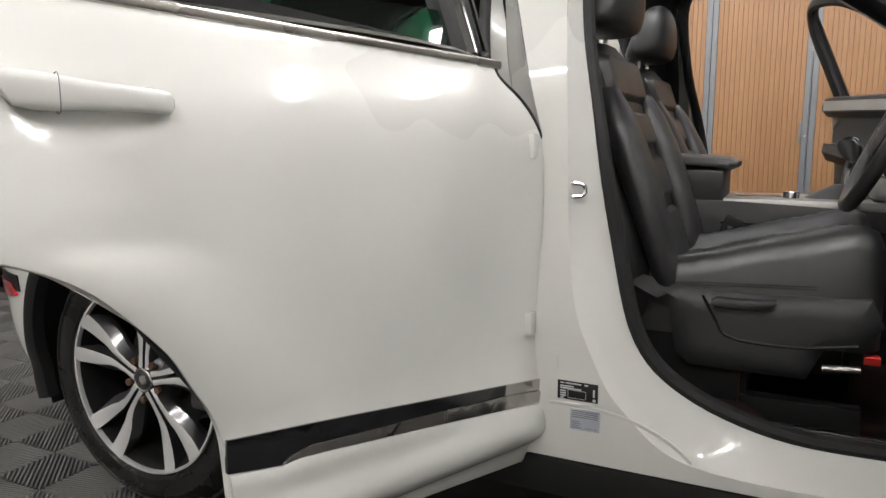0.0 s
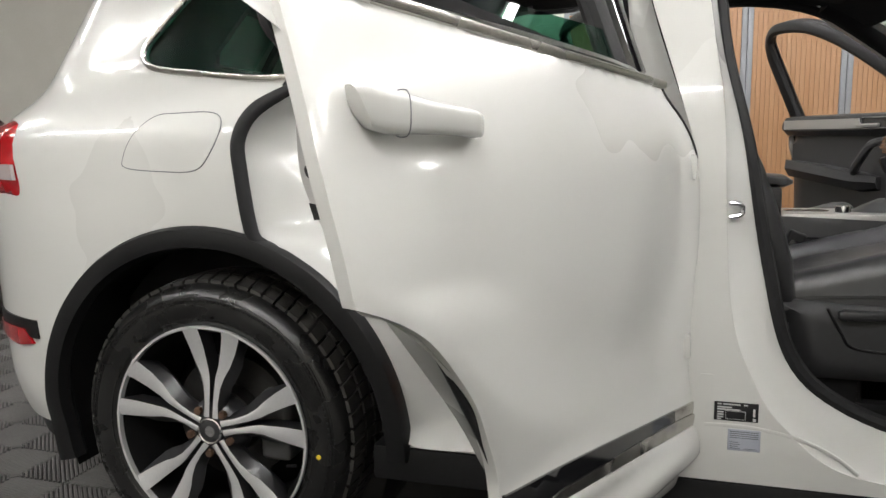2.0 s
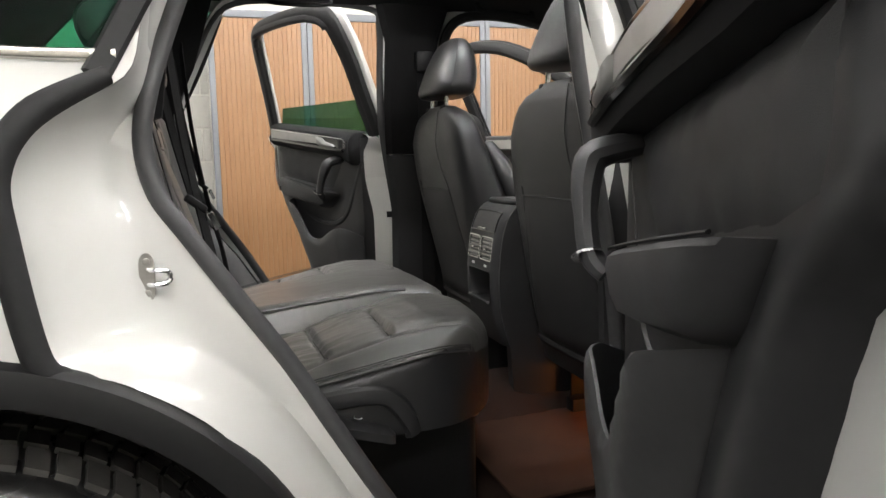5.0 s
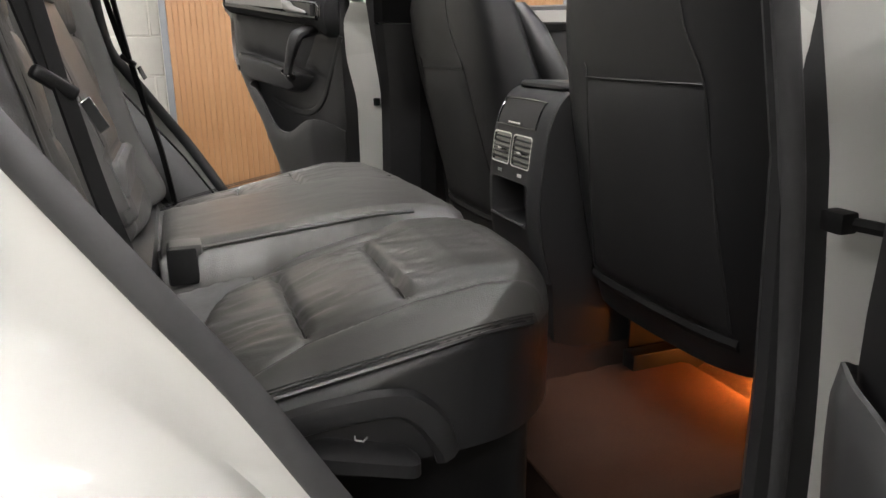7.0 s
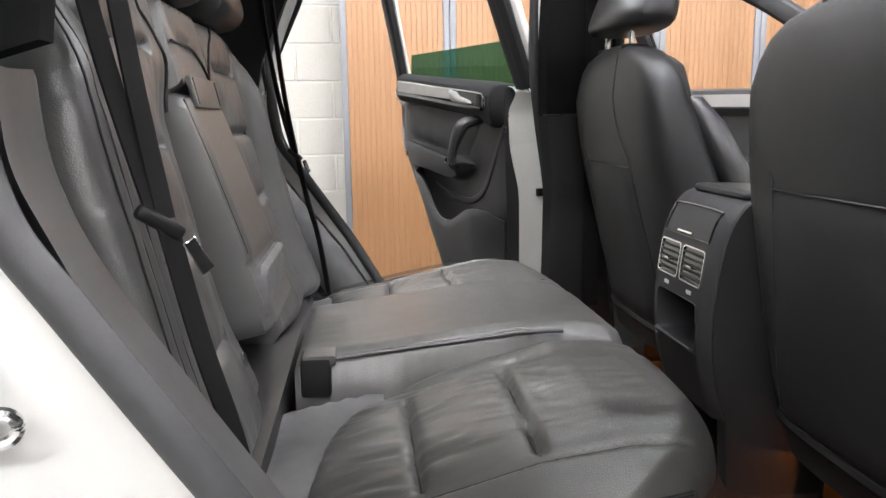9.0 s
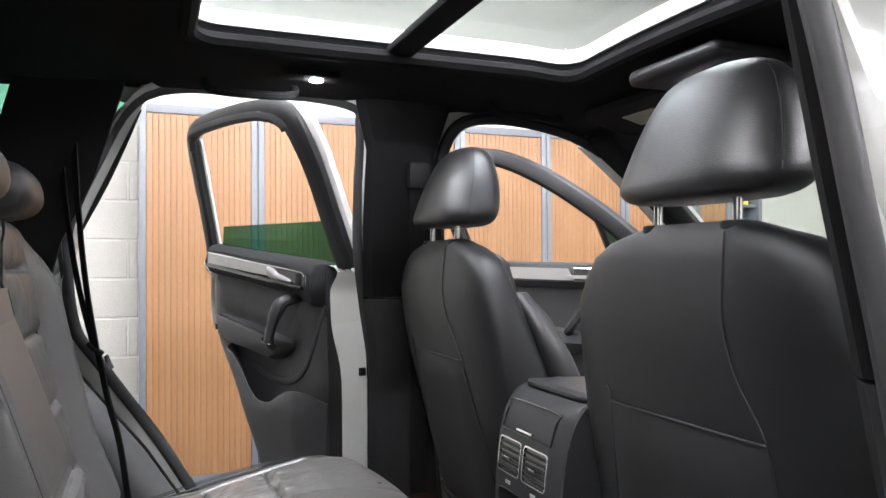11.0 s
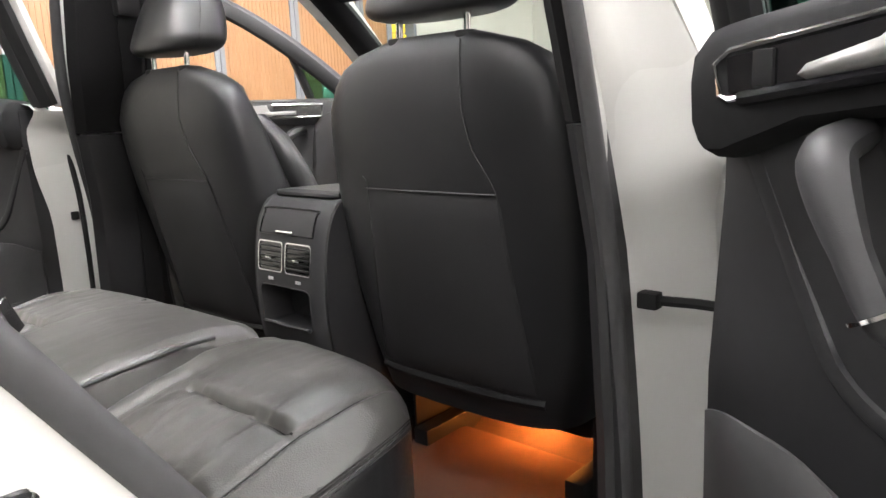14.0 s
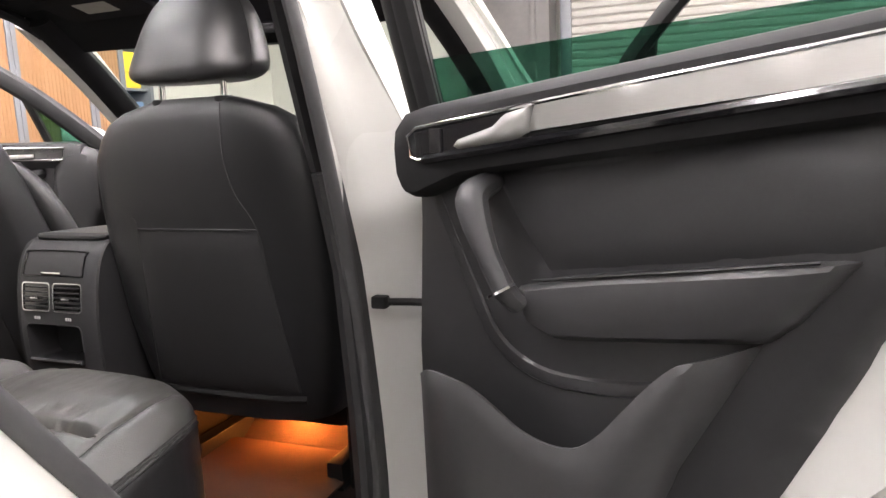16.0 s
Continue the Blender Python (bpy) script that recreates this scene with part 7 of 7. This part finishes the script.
part("rear_face", sheet(face, lambda u, v, d: Vector((face_at(v) + 0.016 * smooth01(0.098, 0.120, abs(u)), CY + u, v)), lambda u, v, d: Vector((face_at(v) + 0.03, CY + u, v)), [bin_rim], 0.016), TRIM2, con, "curved dark grey rear console face", 60)
so = dense([(p[0] + 0.012, p[1]) for p in cat(prof, 3)] + [(1.20, 0.985), (1.21, 0.86), (1.42, 0.86), (1.90, 0.84), (1.95, 0.40), (1.10, 0.40)], 0.04)
for sg in (-1, 1):
    part("side_panel", sheet(so, lambda u, v, d: Vector((u, CY + sg * (0.121 + 0.012 * smooth01(0, 0.05, d)), v)), lambda u, v, d: Vector((u, CY + sg * 0.09, v)), (), 0.05), TRIM, con, "black console side")
    part("side_joint", tube([(1.40, CY + sg * 0.134, 0.80), (1.60, CY + sg * 0.134, 0.80), (1.88, CY + sg * 0.134, 0.785)], 0.002, 5), GLOSS, con)
# Flap, vents and open bin on the rear face.
def on_face(u, v, o):
    return Vector((face_at(v) - o, CY + u, v))


part("flap_gap", tube([on_face(u, v, 0.001) for u, v in cat([(0.088, 0.905), (0.086, 0.945), (0.078, 0.955), (-0.078, 0.955), (-0.086, 0.945), (-0.088, 0.905)], 4)], 0.0022, 5), GLOSS, con)
part("flap_gap", tube([on_face(u, 0.904, 0.001) for u in np.linspace(-0.088, 0.088, 6)], 0.0018, 5), GLOSS, con)
part("flap_grip", tube([on_face(u, 0.910, 0.004) for u in np.linspace(-0.028, 0.028, 5)], 0.0034, 6), CHROME, con, "chrome flap grip")
for c in (-0.046, 0.046):
    v = part("air_vent", sheet(dense(rrect(c - 0.042, c + 0.042, 0.826, 0.890, 0.008, 3), 0.02), lambda a, b, d: on_face(a, b, 0.003), lambda a, b, d: on_face(a, b, -0.012), [dense(rrect(c - 0.0395, c + 0.0395, 0.8285, 0.8875, 0.007, 3), 0.02)], 0.02), CHROME, con, "chrome framed air vent")
    part("vent_back", sheet(dense(rrect(c - 0.039, c + 0.039, 0.830, 0.886, 0.006, 3), 0.02), lambda a, b, d: on_face(a, b, 0.0005), lambda a, b, d: on_face(a, b, -0.02), (), 0.02), GLOSS, v, "dark vent opening")
    for k in range(5):
        z = 0.837 + k * 0.0105
        part("louvre", tube([on_face(c + t, z, 0.0022) for t in np.linspace(-0.037, 0.037, 4)], 0.0030, 6, flat=0.6), CLAD, v, "black louvre")
    part("louvre_tab", box(*sorted((face_at(0.855) - 0.008, face_at(0.855) - 0.001)), CY + c - 0.010, CY + c + 0.012, 0.853, 0.859, 0.002), CHROME, v, "bright vent tab")
    for k in (-1, 0, 1):
        part("vent_wheel_mark", box(*sorted((face_at(0.812) - 0.0025, face_at(0.812))), CY + c + k * 0.0062 - 0.0013, CY + c + k * 0.0062 + 0.0013, 0.808, 0.8145, 0.0), INK, v)
tray = rrect(-0.081, 0.081, 0.709, 0.797, 0.012, 3)
bn = part("open_bin", loft([[Vector((face_at(v) + o, CY + u * q, 0.753 + (v - 0.753) * q)) for u, v in tray] for o, q in ((0.0, 1.02), (-0.002, 1.0), (0.004, 0.97), (0.07, 0.93), (0.072, 0.02))], True, False), TRIM, con, "open bin sunk into the console")
part("bin_lip", tube([on_face(u, 0.716, 0.006) for u in np.linspace(-0.075, 0.075, 8)], 0.004, 6), TRIM2, bn)
# Arm rest lid, deck and controls.
lid = []
for x, h, w in ((1.112, 0.003, 0.092), (1.120, 0.010, 0.104), (1.18, 0.013, 0.109), (1.32, 0.018, 0.110), (1.41, 0.019, 0.104), (1.43, 0.008, 0.085)):
    lid.append(superloop((x, CY, 0.985 - 0.075 * (x - 1.07)), (0, 1, 0), (0, 0, 1), w, h, 4, 24))
part("arm_rest_lid", loft(lid), LEATHER, con, "padded black leather arm rest")
part("arm_rest_box", box(1.10, 1.40, CY - 0.112, CY + 0.112, 0.84, 0.945, 0.012), TRIM, con)
part("console_deck", box(1.40, 1.88, CY - 0.115, CY + 0.115, 0.835, 0.868, 0.008), ALU, con, "silver console deck")
for x in (1.455, 1.515):
    part("cup_holder", disc((x, CY + 0.01, 0.862), (0, 0, 1), 0.034, 0.008, 24, 0.002), GLOSS, con, "dark cup holder")
part("rotary_knob", disc((1.572, CY - 0.055, 0.866), (0, 0, 1), 0.021, 0.022, 24, 0.004), CHROME, con, "ribbed silver rotary knob")
part("gear_boot", loft([superloop((1.68 + 0.02 * k, CY, 0.866 + h), (1, 0, 0), (0, 1, 0), a, b, 3, 20) for k, h, a, b in ((0, 0, 0.08, 0.055), (0.3, 0.02, 0.05, 0.04), (0.8, 0.04, 0.02, 0.018))]), LEATHER, con, "black leather gear boot")
part("gear_lever", tube(cat([(1.70, CY, 0.90), (1.705, CY, 0.95), (1.715, CY, 1.0)], 4), 0.008, 8), CHROME, con)
part("gear_knob", loft([superloop((1.715 - 0.03 * k, CY, z), (1, 0, 0), (0, 1, 0), a, 0.022, 2.6, 18) for k, z, a in ((0, 0.97, 0.012), (0.1, 0.985, 0.026), (0.3, 1.01, 0.032), (0.5, 1.025, 0.025), (0.6, 1.03, 0.01))]), LEATHER, con, "black gear knob")
part("gear_ring", tube(cat([(1.74, CY - 0.024, 0.93), (1.745, CY - 0.024, 0.985), (1.72, CY - 0.024, 1.03), (1.69, CY - 0.024, 1.03)], 4), 0.004, 6), CHROME, con)
bu = part("front_buckle", box(-0.024, 0.024, -0.012, 0.012, -0.042, 0.042, 0.008, 3, m=Matrix.Translation((1.425, -0.135, 0.78)) @ Matrix.Rotation(radians(22), 4, "Y")), CLAD, con, "black front seat belt buckle")
part("buckle_window", box(-0.012, 0.012, -0.0135, -0.0115, -0.012, 0.016, 0.001, m=Matrix.Translation((1.425, -0.135, 0.78)) @ Matrix.Rotation(radians(22), 4, "Y")), GLOSS, bu)

# ---- dashboard and steering wheel ----
dash = base("dashboard", "dark dashboard with silver trim and a colour screen", "dashboard", pose(0, 0, 0))
ds = [(2.30, 1.075), (2.12, 1.125), (1.98, 1.138), (1.90, 1.125), (1.868, 1.09), (1.862, 1.03), (1.875, 0.975), (1.93, 0.93), (2.05, 0.90), (2.15, 0.70), (2.30, 0.60)]
lps = []
for y, dx, dz in ((-0.735, 0.05, -0.03), (-0.70, 0.01, -0.005), (-0.55, 0, 0), (-0.38, 0.0, 0.02), (-0.2, 0, 0.0), (0.0, -0.01, 0.0), (0.2, 0.0, 0.0), (0.45, 0.01, 0), (0.68, 0.02, -0.005), (0.715, 0.06, -0.03)):
    lps.append([Vector((x + dx, y, z + dz)) for x, z in ds])
part("dash_body", loft(lps, True), TRIM2, dash, "soft black dashboard", 30)
part("silver_trim", sheet(dense([(0.20, 1.06), (0.22, 1.10), (0.62, 1.10), (0.66, 1.065), (0.60, 1.045)], 0.04), lambda u, v, d: Vector((1.862 - 0.012 * min(1, d / 0.01) + 0.3 * (v - 1.07), u, v)), lambda u, v, d: Vector((1.89, u, v)), (), 0.05), ALU, dash, "silver dashboard trim")
part("wood_strip", tube([(1.858, u, 1.040) for u in np.linspace(0.17, 0.68, 8)], 0.009, 8, flat=0.9), WOODTR, dash, "brown gloss inlay strip")
part("chrome_strip", tube([(1.852, u, 1.049) for u in np.linspace(0.17, 0.68, 8)], 0.003, 6), CHROME, dash)
for y0 in (0.655, 0.195):
    vn = part("dash_vent", sheet(dense(rrect(y0 - 0.045, y0 + 0.045, 1.052, 1.098, 0.012, 3), 0.03), lambda u, v, d: Vector((1.850 + 0.3 * (v - 1.07), u, v)), lambda u, v, d: Vector((1.88, u, v)), (), 0.04), GLOSS, dash, "dark air vent")
    for k in range(4):
        part("louvre", tube([(1.848 + 0.3 * (z - 1.07), y0 + t, z) for t in (-0.04, 0.04) for z in (1.059 + k * 0.011,)], 0.003, 6), CHROME, vn)
cs = part("centre_stack", box(1.832, 1.90, CY - 0.125, CY + 0.125, 0.93, 1.135, 0.012, 3), TRIM, dash, "black centre stack")
part("screen", box(1.829, 1.834, CY - 0.088, CY + 0.088, 1.012, 1.112, 0.003), SCREEN, cs, "pale colour screen")
part("screen_frame", tube([(1.830, CY + u, v) for u, v in dense(rrect(-0.10, 0.10, 1.0, 1.122, 0.012, 3), 0.04)], 0.004, 6, True), GLOSS, cs)
for y in (-0.07, 0.07):
    part("stack_knob", disc((1.834, CY + y, 0.975), (-1, 0, 0.1), 0.018, 0.02, 20, 0.004), CHROME, cs, "silver rotary knob")
part("button_row", box(1.828, 1.834, CY - 0.04, CY + 0.04, 0.965, 0.985, 0.003), GLOSS, cs)
cl = part("climate_panel", box(1.76, 1.90, CY - 0.11, CY + 0.11, 0.868, 0.93, 0.02, 3), ALU, dash, "silver climate panel")
part("climate_face", box(1.79, 1.835, CY - 0.10, CY + 0.10, 0.915, 0.936, 0.006), GLOSS, cl)
for y in (-0.075, 0.0, 0.075):
    part("climate_knob", disc((1.79, CY + y, 0.932), (-0.6, 0, 0.8), 0.017, 0.018, 20, 0.004), CHROME, cl, "silver rotary knob")
part("knee_panel", sheet(dense([(0.16, 0.62), (0.16, 0.92), (0.68, 0.92), (0.66, 0.66)], 0.08), lambda u, v, d: Vector((2.02 - 0.4 * (v - 0.92), u, v)), lambda u, v, d: Vector((2.06 - 0.4 * (v - 0.92), u, v)), (), 0.08), TRIM, dash, "black glove box lid")
SW = Matrix.Translation((1.765, -0.385, 1.055)) @ Matrix.Rotation(radians(-66), 4, "Y")
st = part("steering_wheel", tube([SW @ Vector((0.186 * math.cos(t), 0.186 * math.sin(t), 0)) for t in np.linspace(0, 2 * math.pi, 48, False)], 0.0165, 10, True), LEATHER, dash, "black leather steering wheel")
part("wheel_boss", loft([superloop(SW @ Vector((0.0, 0, z)), SW.to_3x3() @ Vector((1, 0, 0)), SW.to_3x3() @ Vector((0, 1, 0)), a, b, 3, 24) for z, a, b in ((-0.05, 0.06, 0.07), (-0.01, 0.075, 0.085), (0.012, 0.068, 0.078), (0.02, 0.04, 0.05))]), TRIM2, st, "round black wheel boss")
for a in (0, 180, 250, 290):
    t = radians(a + 90 - 90)
    d = Vector((math.cos(radians(a) + math.pi / 2), math.sin(radians(a) + math.pi / 2), 0))
    part("wheel_spoke", tube([SW @ (d * 0.06), SW @ (d * 0.18)], 0.014, 8, flat=0.6), ALU, st, "silver wheel spoke")
part("steering_column", tube([SW @ Vector((0, 0, -0.04)), (1.92, -0.385, 0.99)], 0.05, 12), TRIM, dash)
part("instrument_hood", box(1.84, 2.02, -0.54, -0.23, 1.10, 1.185, 0.03, 3), TRIM2, dash, "black instrument hood")

# ---- floor mat and footwell lamps ----
tagged(part("floor_mat", pad([(p[0], p[1]) for p in rrect(0.90, 1.355, -0.575, -0.13, 0.04, 4)], lambda u, v: 0.012 + 0.0015 * noise.noise((u * 9, v * 9, 0)), 0.006, 0.0, Matrix.Translation((0, 0, 0.362)) @ Matrix.Rotation(radians(-1.5), 4, "Y") @ Matrix.Translation((0, 0, 0.030)), 0.03), MAT_C), "short pile carpet mat in the rear footwell", "floor mat")
for sg in (-1, 1):
    fl = part("footwell_lamp", box(1.385, 1.445, sg * 0.36 - 0.025, sg * 0.36 + 0.025, 0.513, 0.529, 0.003), CLAD, car, "small footwell lamp under the front seat")
    part("footwell_lens", box(1.395, 1.435, sg * 0.36 - 0.018, sg * 0.36 + 0.018, 0.508, 0.513, 0.002), AMBER, fl, "amber lit lens")


# ---- block wall, floor ribs, the red car ----
def blocks():
    """Painted concrete blocks of the wall beside the cupboards, laid in half bond."""
    L, Hh, j = 0.44, 0.215, 0.010
    meshes = {}

    def block(w):
        if w not in meshes:
            b = box(0, w, -0.012, 0.03, 0, Hh, 0.004, 1)
            o = part("block", b, WALLW, wall_n)
            meshes[w] = o.data
            o.name = "block"
            return o
        o = new("block", meshes[w])
        o.parent = wall_n
        return o

    for r in range(11):
        z = 0.005 + r * (Hh + j)
        x = -2.6 - (0.225 if r % 2 else 0)
        while x < 0.36:
            w = L if x + L < 0.375 else round(0.375 - x, 3)
            if w > 0.03:
                block(w).location = (x, WALL_Y + 0.0, z)
            x += L + j


blocks()


def ribs():
    """Squares of diagonal ribs on the floor tiles, turned in alternate squares."""
    b = bmesh.new()
    cx, cy, pitch = 0.2, 0.194, 0.0133
    for i in range(-15, 5):
        for k in range(-6, 15):
            x0, y0 = -0.965 + i * cx, -0.598 + k * cy
            if x0 < -3.9 or x0 > 0.2 or (x0 > -0.45 and y0 > -0.70):
                continue
            s = 1 if (i + k) % 2 else -1
            for q in range(-10, 11):
                o = q * pitch * 1.414
                # Centre line of a rib, cut to its square: x - s * y = o about the square's middle.
                lo, hi = max(-cx / 2, o - cy / 2), min(cx / 2, o + cy / 2)
                if hi - lo < 0.012:
                    continue
                lo, hi = lo + 0.002, hi - 0.002
                a, e = Vector((lo, s * (lo - o), 0)), Vector((hi, s * (hi - o), 0))
                c = Vector((x0 + cx / 2, y0 + cy / 2, 0))
                n = Vector((s * 0.7071, -0.7071, 0)) * pitch
                vs = [b.verts.new(c + p + n * w + Vector((0, 0, z))) for w, z in ((-0.34, 0), (-0.22, 0.009), (0.22, 0.009), (0.34, 0)) for p in (a, e)]
                for m in (0, 2, 4):
                    b.faces.new((vs[m], vs[m + 1], vs[m + 3], vs[m + 2]))
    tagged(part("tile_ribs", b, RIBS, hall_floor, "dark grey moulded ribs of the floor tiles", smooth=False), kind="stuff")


ribs()


def red_car():
    one = base("red_car", "dark red parked car facing the white car", "car", pose(-2.72, 1.22, 0, 0, 0, 0))

    def up(bm):
        """The upper works stand high over the bumper."""
        for v in bm.verts:
            v.co.z += 0.24 * smooth01(0.36, 0.70, v.co.z)
        return bm

    # Shape from front (x = 0) to rear (negative x): half width, lower edge, bonnet or roof line.
    body = [(0.0, 0.40, 0.30, 0.62), (-0.03, 0.62, 0.26, 0.72), (-0.12, 0.78, 0.24, 0.82), (-0.35, 0.85, 0.24, 0.92), (-0.9, 0.88, 0.26, 1.02), (-1.25, 0.88, 0.26, 1.06), (-2.6, 0.89, 0.26, 1.06), (-3.6, 0.86, 0.26, 1.04), (-4.0, 0.7, 0.3, 0.95)]
    lp = []
    for x, w, z0, z1 in body:
        q = [(-w * 0.92, z0), (-w, z0 + 0.10), (-w * 1.01, (z0 + z1) / 2), (-w * 0.96, z1 - 0.08), (-w * 0.82, z1 - 0.015), (-w * 0.4, z1 + 0.012), (0, z1 + 0.02)]
        q += [(-y, z) for y, z in q[-2::-1]]
        lp.append([Vector((x, y, z)) for y, z in q])
    part("body", up(loft(lp)), RED, one, "dark red painted body", 40)
    cab = [(-0.95, 0.74, 1.03), (-1.05, 0.76, 1.08), (-1.75, 0.62, 1.52), (-2.2, 0.60, 1.56), (-3.2, 0.60, 1.52), (-3.85, 0.70, 1.05)]
    part("cabin_glass", up(loft([[Vector((x, -w * 1.12, 1.02)), Vector((x, -w, z)), Vector((x, w, z)), Vector((x, w * 1.12, 1.02))] for x, w, z in cab], True)), surface("dark_windscreen", (0.10, 0.14, 0.13), (0.08, 0.12, 0.11), 0.05, 0.08), one, "dark windscreen and side glass")
    part("roof", up(loft([[Vector((x, -w, z)), Vector((x, -w * 0.9, z + 0.025)), Vector((x, w * 0.9, z + 0.025)), Vector((x, w, z))] for x, w, z in ((-1.72, 0.63, 1.51), (-2.2, 0.62, 1.56), (-3.25, 0.62, 1.52))])), RED, one, "dark red roof")
    for sg in (-1, 1):
        part("roof_pillar", up(tube([(-1.0, sg * 0.80, 1.05), (-1.72, sg * 0.63, 1.52)], 0.035, 8)), RED, one)
        hl = part("headlamp", up(loft([superloop((-0.02 - 0.10 * k, sg * (0.60 + 0.10 * k), 0.72 + 0.05 * k), (0, 1, 0), (0, 0, 1), a, h, 2.6, 20) for k, a, h in ((0.0, 0.12, 0.05), (0.6, 0.17, 0.08), (2.2, 0.16, 0.09), (3.0, 0.06, 0.05))])), surface("headlamp_clear", (0.20, 0.21, 0.20), (0.10, 0.105, 0.10), 0.08, 0.2, grain=60, coat=1.0), one, "clear headlamp")
        part("lamp_bowl", disc((-0.015, sg * 0.62, 0.965), (1, 0, 0), 0.04, 0.02, 16), CHROME, hl)
        part("indicator", disc((-0.04, sg * 0.70, 0.80), (1, 0, 0), 0.02, 0.03, 12), surface("amber_lens", (0.7, 0.3, 0.05), rough=0.2), one, "amber indicator lens")
        w = part("wheel", loft([[Vector((-0.82 + r * math.cos(t), sg * y, 0.31 + r * math.sin(t))) for t in np.linspace(0, 2 * math.pi, 32, False)] for r, y in ((0.20, 0.86), (0.29, 0.89), (0.31, 0.86), (0.31, 0.70), (0.2, 0.68))], True), TYRE, one, "black tyre")
        part("wheel_rim", disc((-0.82, sg * 0.80, 0.31), (0, sg, 0), 0.2, 0.06, 24), RIMFACE, w, "silver wheel rim")
        part("fog_recess", box(-0.12, 0.0, *sorted((sg * 0.48, sg * 0.66)), 0.50, 0.70, 0.03), CLAD, one, "black fog lamp recess")
    part("grille", box(-0.03, 0.02, -0.34, 0.34, 0.74, 0.92, 0.02), CLAD, one, "black grille")
    part("lower_grille", box(-0.03, 0.035, -0.55, 0.55, 0.30, 0.44, 0.03), CLAD, one, "black lower bumper grille")
    part("chrome_strip", box(-0.02, 0.03, -0.5, 0.5, 0.475, 0.49, 0.004), CHROME, one, "bright bumper strip")


red_car()


# ---- everything bolted to the white car belongs to it ----
def adopt(thing, main):
    """The thing's main mesh takes its name and joins the car; the other meshes hang under it."""
    kids = list(thing.children_recursive)
    core = next(k for k in kids if k.name.split(".")[0] == main)
    name, label = thing.name.split(".")[0], thing["label"]
    at = thing.matrix_basis.copy()
    for k in kids:
        if k is not core:
            k.parent = core
    bpy.data.objects.remove(thing)
    core.name = name
    core.parent, core.matrix_basis = car, at
    core["label"] = label


for kind, main in (("rear_wheel", "tyre"), ("rear_door", "outer_skin"), ("front_door", "outer_skin"), ("front_seat", "backrest"), ("rear_bench", "middle_cushion"), ("centre_console", "rear_face"), ("dashboard", "dash_body"), ("rear_seat_belt", "lower_webbing"), ("front_seat_belt", "webbing")):
    for ob in [o for o in scene.objects if o.type == "EMPTY" and o.name.split(".")[0] == kind]:
        adopt(ob, main)
